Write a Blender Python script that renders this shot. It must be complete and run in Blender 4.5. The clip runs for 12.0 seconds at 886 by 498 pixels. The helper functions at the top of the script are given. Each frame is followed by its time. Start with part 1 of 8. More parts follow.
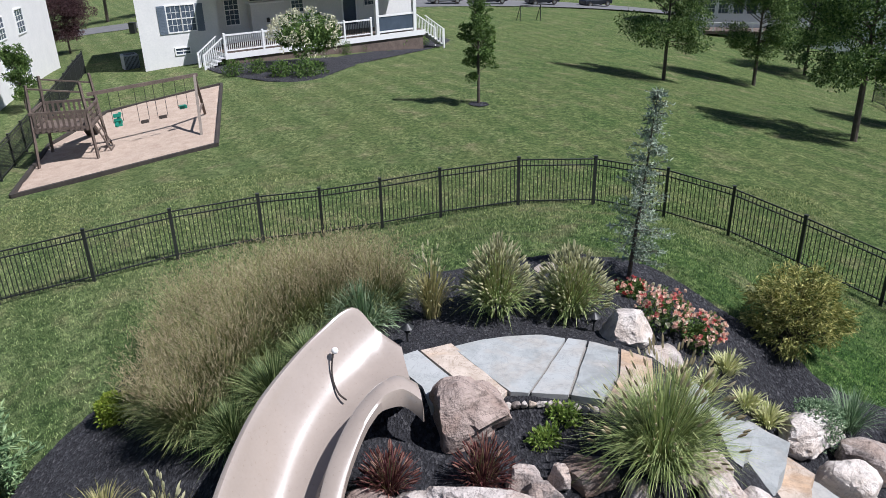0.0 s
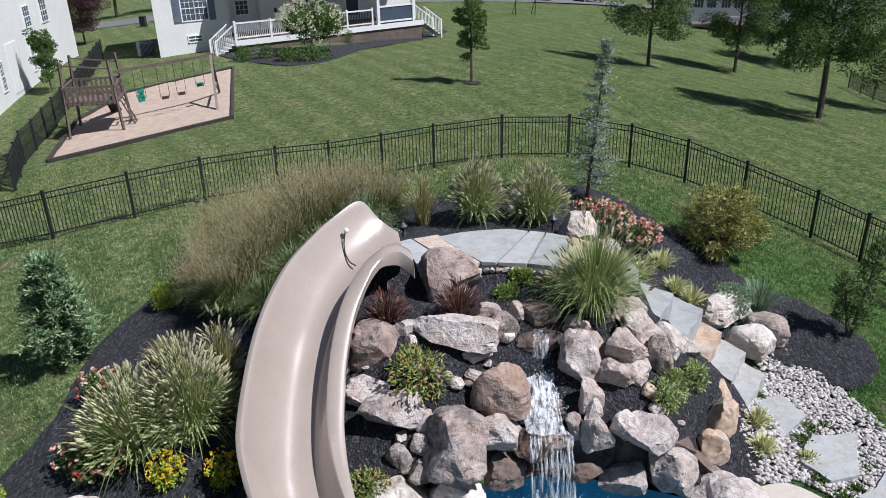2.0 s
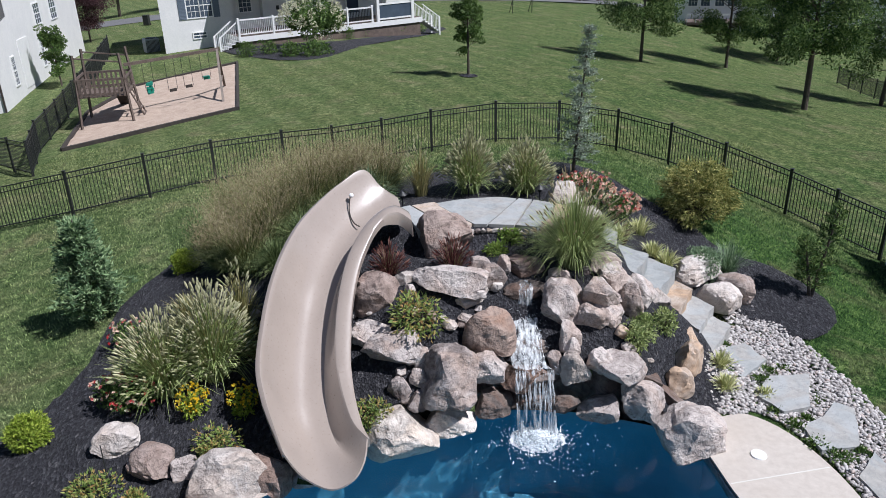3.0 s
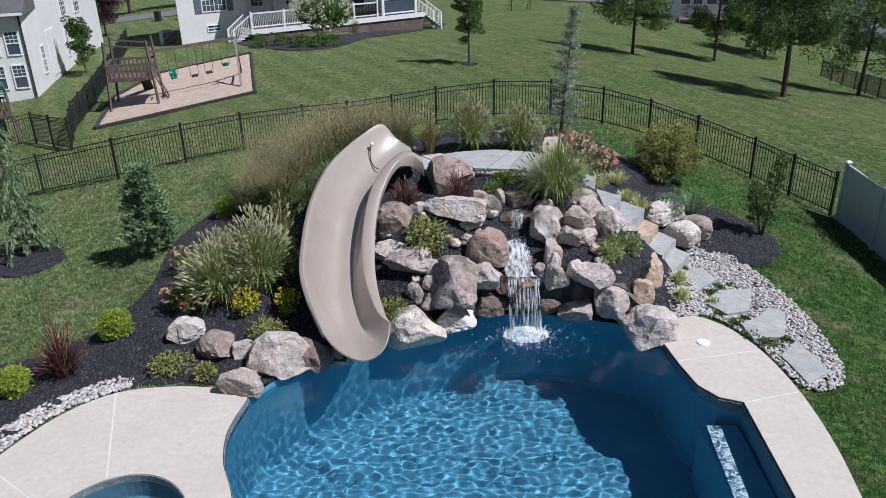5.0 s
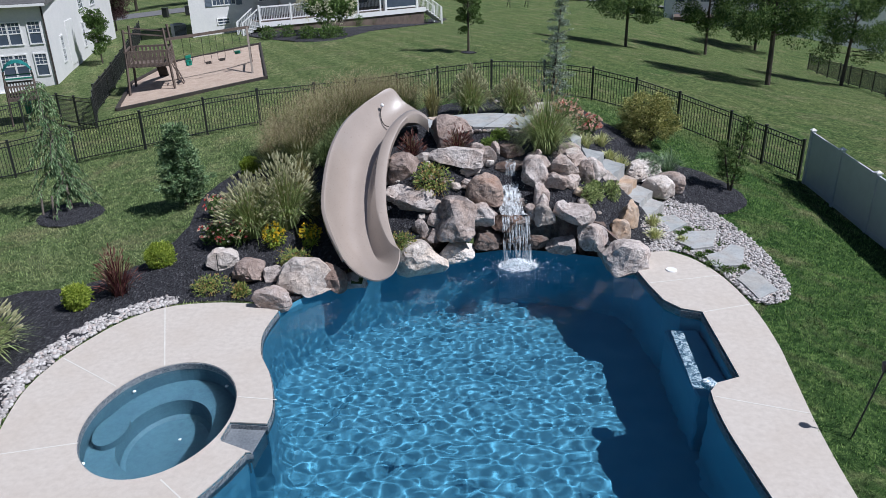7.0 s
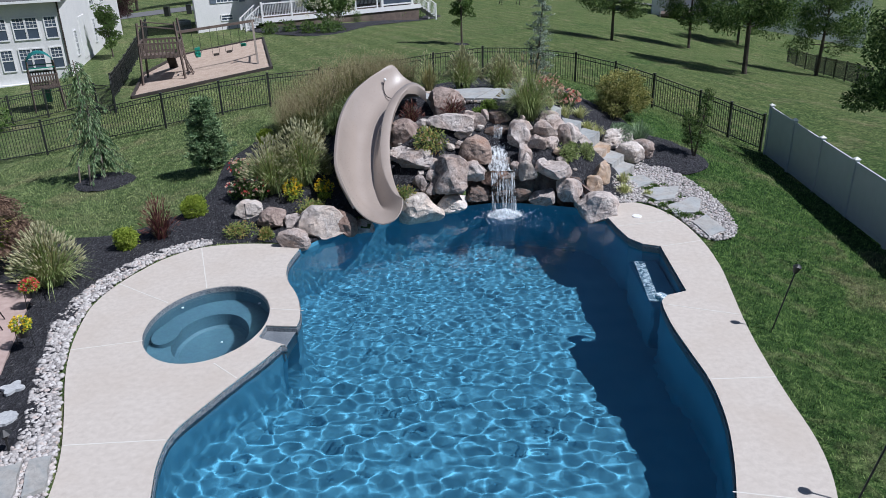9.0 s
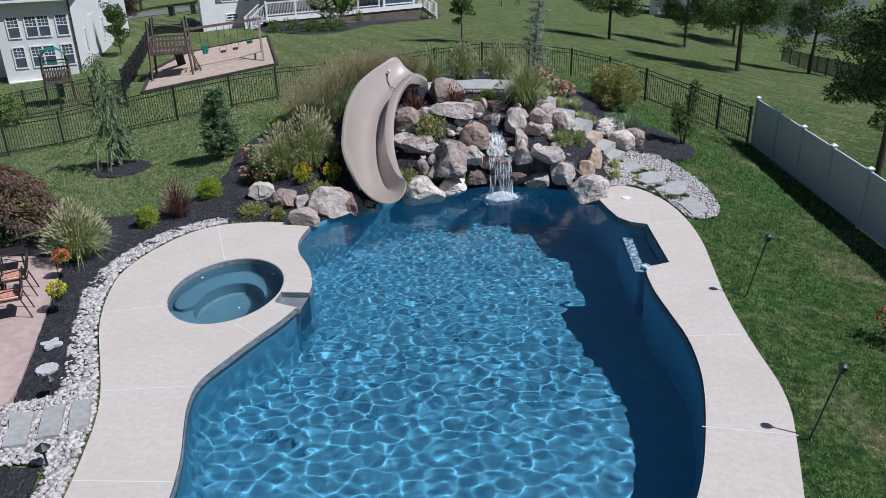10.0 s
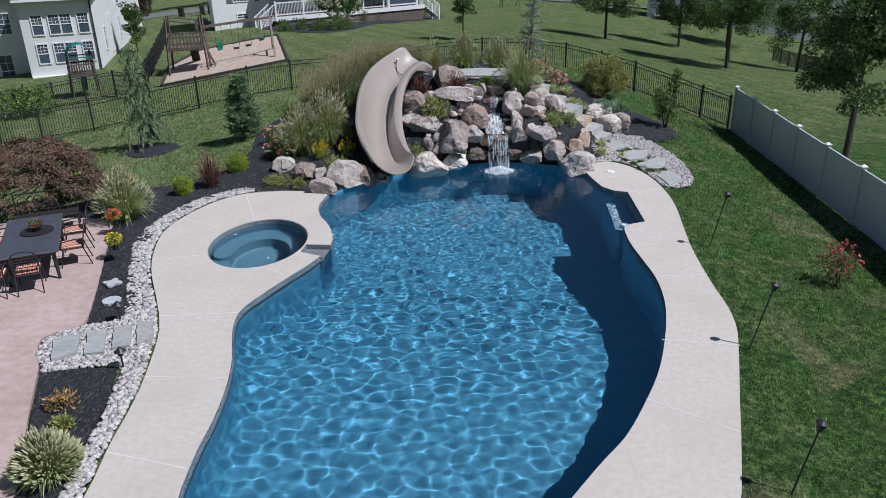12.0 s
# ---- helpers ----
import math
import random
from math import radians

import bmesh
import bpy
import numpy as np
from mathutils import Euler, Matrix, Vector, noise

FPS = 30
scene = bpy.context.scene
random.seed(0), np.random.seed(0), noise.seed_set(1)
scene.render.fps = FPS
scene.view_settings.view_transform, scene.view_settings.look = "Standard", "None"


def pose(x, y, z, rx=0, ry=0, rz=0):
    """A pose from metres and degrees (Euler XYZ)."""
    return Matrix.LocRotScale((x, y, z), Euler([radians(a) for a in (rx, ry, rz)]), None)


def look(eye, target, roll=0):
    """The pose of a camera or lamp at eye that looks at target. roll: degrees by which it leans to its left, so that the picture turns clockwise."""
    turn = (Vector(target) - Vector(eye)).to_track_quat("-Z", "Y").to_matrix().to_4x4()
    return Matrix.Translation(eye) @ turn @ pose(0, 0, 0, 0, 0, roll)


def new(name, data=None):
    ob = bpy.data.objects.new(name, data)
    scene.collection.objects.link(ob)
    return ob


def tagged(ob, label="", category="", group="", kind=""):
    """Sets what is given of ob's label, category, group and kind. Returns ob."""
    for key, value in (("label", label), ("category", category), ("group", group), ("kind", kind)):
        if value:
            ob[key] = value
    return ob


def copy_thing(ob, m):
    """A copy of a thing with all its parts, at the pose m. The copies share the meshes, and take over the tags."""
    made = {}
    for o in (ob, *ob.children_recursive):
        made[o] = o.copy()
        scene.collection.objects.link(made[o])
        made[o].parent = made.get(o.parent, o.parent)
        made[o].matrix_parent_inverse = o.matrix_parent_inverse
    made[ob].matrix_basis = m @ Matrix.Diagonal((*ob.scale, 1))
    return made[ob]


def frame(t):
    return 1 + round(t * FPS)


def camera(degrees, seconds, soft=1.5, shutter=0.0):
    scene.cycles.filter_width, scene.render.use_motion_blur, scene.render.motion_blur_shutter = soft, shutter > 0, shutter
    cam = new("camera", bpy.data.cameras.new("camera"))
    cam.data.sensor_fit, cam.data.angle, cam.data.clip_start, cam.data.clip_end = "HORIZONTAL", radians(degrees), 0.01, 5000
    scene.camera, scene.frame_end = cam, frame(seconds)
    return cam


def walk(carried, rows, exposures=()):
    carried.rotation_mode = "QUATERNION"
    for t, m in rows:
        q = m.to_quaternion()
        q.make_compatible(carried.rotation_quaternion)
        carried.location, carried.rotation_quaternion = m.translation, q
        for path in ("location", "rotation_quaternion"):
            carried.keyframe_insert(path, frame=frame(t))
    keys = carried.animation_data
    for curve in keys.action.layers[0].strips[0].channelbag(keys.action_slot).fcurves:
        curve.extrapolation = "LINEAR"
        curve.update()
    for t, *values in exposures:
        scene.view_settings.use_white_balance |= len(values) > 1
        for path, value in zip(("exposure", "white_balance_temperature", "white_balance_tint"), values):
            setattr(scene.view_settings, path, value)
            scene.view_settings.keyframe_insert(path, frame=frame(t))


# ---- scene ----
cam = camera(61.24, 12.0, soft=0.6)
# seconds, place, yaw, pitch and roll in degrees
ROWS = [
    (0.0, 0.173, -0.545, 8.450, 1.535, -24.095, -1.416),
    (0.5, 0.221, -1.404, 8.335, 1.582, -24.065, -1.408),
    (1.0, 0.315, -2.301, 8.213, 1.645, -24.044, -1.432),
    (1.5, 0.414, -3.194, 8.127, 1.671, -23.996, -1.421),
    (2.0, 0.473, -4.091, 8.078, 1.585, -24.005, -1.453),
    (2.5, 0.538, -4.925, 8.008, 1.490, -23.932, -1.575),
    (3.0, 0.570, -5.692, 7.956, 1.534, -23.919, -1.529),
    (5.0, 0.473, -8.951, 7.802, 1.483, -23.809, -1.383),
    (5.5, 0.443, -9.605, 7.687, 1.496, -23.755, -1.378),
    (6.0, 0.455, -10.252, 7.582, 1.497, -23.693, -1.331),
    (6.5, 0.432, -10.910, 7.478, 1.464, -23.644, -1.322),
    (7.0, 0.430, -11.607, 7.396, 1.419, -23.592, -1.309),
    (9.0, 0.425, -14.603, 7.223, 1.011, -23.466, -1.505),
    (9.5, 0.382, -15.304, 7.168, 1.005, -23.379, -1.381),
    (10.0, 0.413, -16.011, 7.150, 1.015, -23.329, -1.438),
    (10.5, 0.411, -16.684, 7.118, 1.020, -23.243, -1.433),
    (11.0, 0.408, -17.286, 7.087, 1.061, -23.170, -1.438),
    (11.5, 0.418, -17.950, 7.065, 1.053, -23.094, -1.461),
    (12.0, 0.369, -18.679, 7.074, 1.109, -23.030, -1.365),
]
walk(cam, [(t, pose(x, y, z, 90 + pitch, 0, yaw) @ pose(0, 0, 0, 0, 0, roll)) for t, x, y, z, yaw, pitch, roll in ROWS],
     [(0.0, 0.36, 5940, 14), (3.0, 0.17, 5870, 14), (5.0, 0.08, 5800, 13), (9.0, 0.00, 5730, 13), (12.0, -0.09, 5710, 13)])

# ---- world, sun and exposure ----
SUN_AZ, SUN_EL = Vector((0.95, -0.32, 0.0)).normalized(), radians(55)
world = bpy.data.worlds.new("world")
scene.world = world
world.use_nodes = True
wn, wl = world.node_tree.nodes, world.node_tree.links
sky = wn.new("ShaderNodeTexSky")
sky.sky_type, sky.sun_disc = "NISHITA", False
sky.sun_elevation = SUN_EL
sky.sun_rotation = math.atan2(SUN_AZ.x, SUN_AZ.y)
sky.air_density, sky.dust_density, sky.ozone_density = 1.0, 0.6, 1.0
wl.new(sky.outputs[0], wn["Background"].inputs[0])
wn["Background"].inputs[1].default_value = 0.046
sun_dir = Vector((SUN_AZ.x * math.cos(SUN_EL), SUN_AZ.y * math.cos(SUN_EL), math.sin(SUN_EL)))
sun = new("sun", bpy.data.lights.new("sun", "SUN"))
sun.data.energy, sun.data.angle, sun.data.color = 5.0, radians(0.55), (1.0, 0.965, 0.92)
sun.data.cycles.is_caustics_light = True
sun.matrix_basis = look(sun_dir * 60, (0, 0, 0))


# ---- materials ----
class Nodes:
    """A short way to write node materials."""

    def __init__(self, name, rough=0.8, metal=0.0):
        self.m = bpy.data.materials.new(name)
        self.m.use_nodes = True
        self.t = self.m.node_tree
        self.b = self.t.nodes["Principled BSDF"]
        self.b.inputs["Roughness"].default_value = rough
        self.b.inputs["Metallic"].default_value = metal
        self.pos = self.add("ShaderNodeNewGeometry").outputs["Position"]

    def add(self, kind, **values):
        n = self.t.nodes.new(kind)
        for k, v in values.items():
            n.inputs[k].default_value = v
        return n

    def link(self, a, b):
        self.t.links.new(a, b)

    def noise(self, scale, detail=4.0, rough=0.6, vec=None, distortion=0.0):
        n = self.add("ShaderNodeTexNoise", Scale=scale, Detail=detail, Roughness=rough, Distortion=distortion)
        self.link(vec or self.pos, n.inputs["Vector"])
        return n.outputs["Fac"]

    def voronoi(self, scale, feature="F1", out="Distance", vec=None):
        n = self.t.nodes.new("ShaderNodeTexVoronoi")
        n.feature = feature
        n.inputs["Scale"].default_value = scale
        self.link(vec or self.pos, n.inputs["Vector"])
        return n.outputs[out]

    def ramp(self, fac, stops):
        n = self.add("ShaderNodeValToRGB")
        e = n.color_ramp.elements
        while len(e) < len(stops):
            e.new(0.5)
        for el, (p, c) in zip(e, stops):
            el.position = p
            el.color = (*c, 1) if len(c) == 3 else c
        self.link(fac, n.inputs["Fac"])
        return n.outputs["Color"]

    def mix(self, fac, a, b, mode="MIX"):
        n = self.t.nodes.new("ShaderNodeMix")
        n.data_type, n.blend_type = "RGBA", mode
        for val, sock in ((fac, n.inputs[0]), (a, n.inputs[6]), (b, n.inputs[7])):
            if hasattr(val, "is_linked"):
                self.link(val, sock)
            elif isinstance(val, (tuple, list)):
                sock.default_value = (*val, 1) if len(val) == 3 else val
            else:
                sock.default_value = val
        return n.outputs[2]

    def maths(self, op, a, b=0.0):
        n = self.t.nodes.new("ShaderNodeMath")
        n.operation = op
        for val, sock in ((a, n.inputs[0]), (b, n.inputs[1])):
            if hasattr(val, "is_linked"):
                self.link(val, sock)
            else:
                sock.default_value = val
        return n.outputs[0]

    def random(self):
        return self.add("ShaderNodeObjectInfo").outputs["Random"]

    def island(self):
        return self.add("ShaderNodeNewGeometry").outputs["Random Per Island"]

    def stretch(self, sx, sy, sz):
        n = self.add("ShaderNodeMapping")
        n.inputs["Scale"].default_value = (sx, sy, sz)
        self.link(self.pos, n.inputs["Vector"])
        return n.outputs["Vector"]

    def out(self, color, bump=None, strength=0.3, distance=0.02, rough=None):
        if hasattr(color, "is_linked"):
            self.link(color, self.b.inputs["Base Color"])
        else:
            self.b.inputs["Base Color"].default_value = (*color, 1)
        if bump is not None:
            n = self.add("ShaderNodeBump", Strength=strength, Distance=distance)
            self.link(bump, n.inputs["Height"])
            self.link(n.outputs["Normal"], self.b.inputs["Normal"])
        if rough is not None:
            self.link(rough, self.b.inputs["Roughness"])
        return self.m


def plain(name, dark, light, scale=6.0, rough=0.7, bump=0.15, metal=0.0, distance=0.01):
    """Two tones by a fine and a broad noise, with relief."""
    n = Nodes(name, rough, metal)
    fine, broad = n.noise(scale, 6.0, 0.65), n.noise(scale * 0.13, 3.0)
    f = n.maths("ADD", n.maths("MULTIPLY", fine, 0.6), n.maths("MULTIPLY", broad, 0.4))
    return n.out(n.ramp(f, [(0.32, dark), (0.68, light)]), fine, bump, distance)


def foliage(name, *tones, rough=0.55, translucent=0.25):
    """Leaves and blades: each its own tone."""
    n = Nodes(name, rough)
    f = n.maths("ADD", n.maths("MULTIPLY", n.island(), 0.75), n.maths("MULTIPLY", n.noise(1.1, 2.0), 0.25))
    stops = [(0.1 + 0.8 * i / max(1, len(tones) - 1), (c[0], c[1], c[2] * 0.92)) for i, c in enumerate(tones)]
    col = n.ramp(f, stops)
    n.b.inputs["Specular IOR Level"].default_value = 0.25
    n.out(col)
    tr = n.add("ShaderNodeBsdfTranslucent")
    n.link(col, tr.inputs["Color"])
    mx = n.add("ShaderNodeMixShader")
    mx.inputs[0].default_value = translucent
    n.link(n.b.outputs[0], mx.inputs[1])
    n.link(tr.outputs[0], mx.inputs[2])
    n.link(mx.outputs[0], n.t.nodes["Material Output"].inputs["Surface"])
    return n.m


def lawn_tone(n, f):
    """Green, yellowed and straw patches by broad noises, with f as the fine tone."""
    mid, broad, clump = n.noise(0.9, 7.0, 0.8), n.noise(0.14, 4.0, 0.65), n.noise(3.6, 5.0, 0.75)
    f = n.maths("ADD", f, n.maths("MULTIPLY", n.maths("SUBTRACT", clump, 0.5), 0.5))
    f = n.maths("ADD", n.maths("MULTIPLY", n.maths("SUBTRACT", f, 0.5), 1.75), 0.45)
    col = n.ramp(f, [(0.30, (0.010, 0.030, 0.007)), (0.46, (0.044, 0.096, 0.023)), (0.58, (0.090, 0.160, 0.044)), (0.74, (0.22, 0.300, 0.110))])
    col = n.mix(n.ramp(mid, [(0.46, (0, 0, 0)), (0.64, (0.36, 0.37, 0.38))]), col, n.ramp(f, [(0.34, (0.082, 0.082, 0.035)), (0.66, (0.312, 0.292, 0.158))]))
    col = n.mix(n.ramp(broad, [(0.40, (0, 0, 0)), (0.66, (0.34, 0.35, 0.36))]), col, n.ramp(f, [(0.34, (0.057, 0.077, 0.026)), (0.66, (0.238, 0.249, 0.114))]))
    # the lawn is lighter towards the play yard
    side = n.add("ShaderNodeSeparateXYZ")
    n.link(n.pos, side.inputs[0])
    reach = n.add("ShaderNodeMapRange")
    n.link(side.outputs["X"], reach.inputs["Value"])
    for k, v in zip(("From Min", "From Max", "To Min", "To Max"), (6.0, -10.0, 0.0, 0.45)):
        reach.inputs[k].default_value = v
    col = n.mix(n.maths("MULTIPLY", reach.outputs[0], n.ramp(n.noise(0.8, 5.0, 0.7), [(0.3, (0.4, 0.4, 0.4)), (0.6, (1, 1, 1))])), col, n.ramp(f, [(0.26, (0.085, 0.125, 0.045)), (0.70, (0.37, 0.42, 0.20))]))
    # and well watered beyond the steps
    wet = n.add("ShaderNodeMapRange")
    n.link(side.outputs["X"], wet.inputs["Value"])
    for k, v in zip(("From Min", "From Max", "To Min", "To Max"), (1.0, 7.0, 0.0, 0.8)):
        wet.inputs[k].default_value = v
    near = n.add("ShaderNodeMapRange")
    n.link(side.outputs["Y"], near.inputs["Value"])
    for k, v in zip(("From Min", "From Max", "To Min", "To Max"), (11.0, 18.0, 1.0, 0.12)):
        near.inputs[k].default_value = v
    col = n.mix(n.maths("MULTIPLY", wet.outputs[0], near.outputs[0]), col, n.ramp(f, [(0.28, (0.010, 0.034, 0.007)), (0.50, (0.042, 0.098, 0.020)), (0.74, (0.165, 0.250, 0.070))]))
    # lighter and yellower on the open slope beyond the fence
    open_ = n.add("ShaderNodeMapRange")
    n.link(side.outputs["Y"], open_.inputs["Value"])
    for k, v in zip(("From Min", "From Max", "To Min", "To Max"), (12.0, 22.0, 0.0, 0.70)):
        open_.inputs[k].default_value = v
    col = n.mix(n.maths("MULTIPLY", open_.outputs[0], n.ramp(n.noise(0.30, 5.0, 0.7, distortion=0.5), [(0.38, (0.25, 0.25, 0.25)), (0.60, (1, 1, 1))])), col,
                n.ramp(f, [(0.20, (0.042, 0.058, 0.020)), (0.46, (0.110, 0.138, 0.048)), (0.70, (0.285, 0.292, 0.125)), (0.86, (0.46, 0.43, 0.24))]))
    dry = n.ramp(n.noise(0.55, 5.0, 0.65, distortion=0.6), [(0.53, (0, 0, 0)), (0.70, (0.55, 0.55, 0.55))])
    return n.mix(dry, col, n.ramp(f, [(0.3, (0.139, 0.112, 0.062)), (0.7, (0.377, 0.318, 0.202))]))


def make_lawn():
    n = Nodes("lawn_grass", 0.95)
    n.b.inputs["Specular IOR Level"].default_value = 0.15
    fine, tuft = n.noise(34.0, 5.0, 0.8), n.noise(8.5, 5.0, 0.75)
    f = n.maths("ADD", n.maths("MULTIPLY", fine, 0.35), n.maths("MULTIPLY", tuft, 0.65))
    col = lawn_tone(n, f)
    # faint mowing lines
    wv = n.t.nodes.new("ShaderNodeTexWave")
    wv.inputs["Scale"].default_value, wv.inputs["Distortion"].default_value, wv.inputs["Detail"].default_value = 0.17, 1.2, 3.0
    turn = n.add("ShaderNodeMapping")
    turn.inputs["Rotation"].default_value = (0, 0, radians(-28))
    n.link(n.pos, turn.inputs["Vector"])
    n.link(turn.outputs["Vector"], wv.inputs["Vector"])
    col = n.mix(n.ramp(wv.outputs["Fac"], [(0.25, (0.30, 0.30, 0.30)), (0.75, (0, 0, 0))]), col, (0.040, 0.082, 0.020))
    return n.out(col, f, 1.0, 0.09)


def make_lawn_blade():
    n = Nodes("lawn_blade", 0.7)
    n.b.inputs["Specular IOR Level"].default_value = 0.2
    f = n.maths("ADD", n.maths("MULTIPLY", n.island(), 0.36), n.maths("MULTIPLY", n.noise(8.5, 5.0, 0.75), 0.70))
    col = lawn_tone(n, f)
    n.out(col)
    tr = n.add("ShaderNodeBsdfTranslucent")
    n.link(col, tr.inputs["Color"])
    mx = n.add("ShaderNodeAddShader")
    n.link(n.b.outputs[0], mx.inputs[0])
    n.link(tr.outputs[0], mx.inputs[1])
    n.link(mx.outputs[0], n.t.nodes["Material Output"].inputs["Surface"])
    return n.m


def make_mulch():
    n = Nodes("black_mulch", 0.95)
    long = n.stretch(1.0, 0.55, 1.0)
    chips, tone = n.voronoi(30.0, vec=long), n.voronoi(30.0, "F1", "Color", long)
    fine = n.noise(70.0, 5.0, 0.7)
    f = n.maths("ADD", n.maths("MULTIPLY", tone, 0.6), n.maths("MULTIPLY", fine, 0.4))
    col = n.ramp(f, [(0.2, (0.008, 0.008, 0.011)), (0.55, (0.034, 0.034, 0.042)), (0.70, (0.070, 0.069, 0.078)), (0.84, (0.19, 0.185, 0.185))])
    return n.out(col, n.maths("ADD", chips, fine), 1.0, 0.06)


def make_stone(name, dark, mid, light, tint=(0.36, 0.25, 0.15), relief=1.0):
    n = Nodes(name, 0.9)
    shift = n.maths("MULTIPLY", n.maths("SUBTRACT", n.random(), 0.45), 0.28)
    here = n.add("ShaderNodeVectorMath")
    here.operation = "ADD"
    n.link(n.pos, here.inputs[0])
    n.link(n.random(), here.inputs[1])
    broad, patch = n.noise(1.3, 4.0, 0.6, here.outputs[0], 0.8), n.noise(3.0, 4.0, 0.55, here.outputs[0], 0.5)
    fine, grain = n.noise(8.0, 5.0, 0.65, here.outputs[0]), n.noise(48.0, 3.0, 0.6)
    tone = n.maths("ADD", n.maths("MULTIPLY", patch, 0.7), n.maths("MULTIPLY", fine, 0.3))
    col = n.ramp(n.maths("ADD", tone, shift), [(0.30, dark), (0.44, mid), (0.64, light)])
    col = n.mix(n.ramp(broad, [(0.46, (0, 0, 0)), (0.60, (0.70, 0.70, 0.70))]), col, n.ramp(fine, [(0.3, [c * 0.72 for c in tint]), (0.7, [min(1.0, c * 1.15) for c in tint])]))
    vein = n.noise(2.1, 6.0, 0.7, here.outputs[0], 1.6)
    col = n.mix(n.ramp(vein, [(0.480, (0, 0, 0)), (0.50, (0.70, 0.70, 0.70)), (0.515, (0, 0, 0))]), col, dark)
    col = n.mix(n.ramp(grain, [(0.30, (0.15, 0.15, 0.15)), (0.44, (0, 0, 0))]), col, dark)
    rough = n.maths("ADD", n.maths("ADD", patch, n.maths("MULTIPLY", fine, 0.6)), n.maths("MULTIPLY", grain, 0.08))
    return n.out(col, rough, relief, 0.09 * relief)


def make_deck():
    n = Nodes("broom_concrete", 0.85)
    fine, mid, broad = n.noise(70.0, 5.0, 0.75), n.noise(9.0, 5.0, 0.6), n.noise(0.7, 4.0, 0.6)
    col = n.ramp(n.maths("ADD", n.maths("MULTIPLY", fine, 0.5), n.maths("MULTIPLY", mid, 0.5)),
                 [(0.25, (0.39, 0.345, 0.300)), (0.5, (0.51, 0.46, 0.405)), (0.75, (0.61, 0.56, 0.50))])
    col = n.mix(n.ramp(broad, [(0.45, (0, 0, 0)), (0.7, (0.45, 0.45, 0.45))]), col, (0.45, 0.385, 0.32))
    stain = n.noise(3.2, 6.0, 0.75, distortion=0.8)
    col = n.mix(n.ramp(stain, [(0.56, (0, 0, 0)), (0.72, (0.35, 0.35, 0.35))]), col, (0.40, 0.345, 0.29))
    return n.out(col, fine, 0.35, 0.01)


def make_slide():
    n = Nodes("tan_gelcoat", 0.3)
    broad, fine = n.noise(1.0, 4.0), n.noise(24.0, 5.0)
    col = n.ramp(n.maths("ADD", n.maths("MULTIPLY", broad, 0.7), n.maths("MULTIPLY", fine, 0.3)),
                 [(0.3, (0.315, 0.262, 0.222)), (0.7, (0.375, 0.315, 0.27))])
    n.b.inputs["Coat Weight"].default_value = 1.0
    n.b.inputs["Coat Roughness"].default_value = 0.075
    n.b.inputs["Specular IOR Level"].default_value = 0.45
    return n.out(col, fine, 0.04, 0.01, n.ramp(fine, [(0.3, (0.26, 0.26, 0.26)), (0.8, (0.40, 0.40, 0.40))]))


def make_plaster():
    n = Nodes("blue_pool_plaster", 0.7)
    fine, mid = n.noise(30.0, 5.0, 0.7), n.noise(1.5, 4.0)
    col = n.ramp(n.maths("ADD", n.maths("MULTIPLY", fine, 0.5), n.maths("MULTIPLY", mid, 0.5)),
                 [(0.3, (0.058, 0.235, 0.355)), (0.7, (0.112, 0.345, 0.480))])
    return n.out(col, fine, 0.2, 0.01)


def make_water():
    n = Nodes("pool_water", 0.02)
    n.b.inputs["Transmission Weight"].default_value = 1.0
    n.b.inputs["IOR"].default_value = 1.333
    return n.out((0.88, 0.97, 1.0))


LAWN, MULCH, DECK, SLIDE, PLASTER, WATER = make_lawn(), make_mulch(), make_deck(), make_slide(), make_plaster(), make_water()
ROCK = make_stone("boulder_stone", (0.11, 0.088, 0.080), (0.345, 0.297, 0.272), (0.60, 0.535, 0.495), (0.44, 0.335, 0.275))
ROCK_PALE = make_stone("pale_boulder_stone", (0.28, 0.24, 0.215), (0.48, 0.43, 0.39), (0.66, 0.605, 0.56), (0.52, 0.42, 0.345))
ROCK_UMBER = make_stone("umber_boulder_stone", (0.07, 0.05, 0.042), (0.24, 0.18, 0.152), (0.38, 0.30, 0.26), (0.27, 0.18, 0.14))
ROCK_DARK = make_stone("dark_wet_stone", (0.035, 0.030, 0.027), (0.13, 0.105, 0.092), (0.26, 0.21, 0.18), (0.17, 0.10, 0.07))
ROCK_WHITE = make_stone("white_boulder_stone", (0.34, 0.29, 0.25), (0.62, 0.56, 0.50), (0.78, 0.73, 0.68), (0.72, 0.60, 0.49))
ROCK_BROWN = make_stone("brown_wet_stone", (0.07, 0.048, 0.038), (0.21, 0.145, 0.115), (0.36, 0.27, 0.22), (0.30, 0.17, 0.11))
BLUESTONE = make_stone("bluestone", (0.25, 0.26, 0.255), (0.325, 0.34, 0.335), (0.39, 0.40, 0.395), (0.39, 0.365, 0.33), 0.35)
TANSTONE = make_stone("tan_flagstone", (0.24, 0.18, 0.13), (0.43, 0.352, 0.285), (0.57, 0.485, 0.41), (0.50, 0.33, 0.20), 0.5)
CAULK = plain("pale_joint", (0.55, 0.53, 0.48), (0.68, 0.66, 0.61), 20.0, 0.7)
BLACK_METAL = plain("black_aluminium", (0.012, 0.013, 0.014), (0.03, 0.032, 0.032), 12.0, 0.45, 0.05)
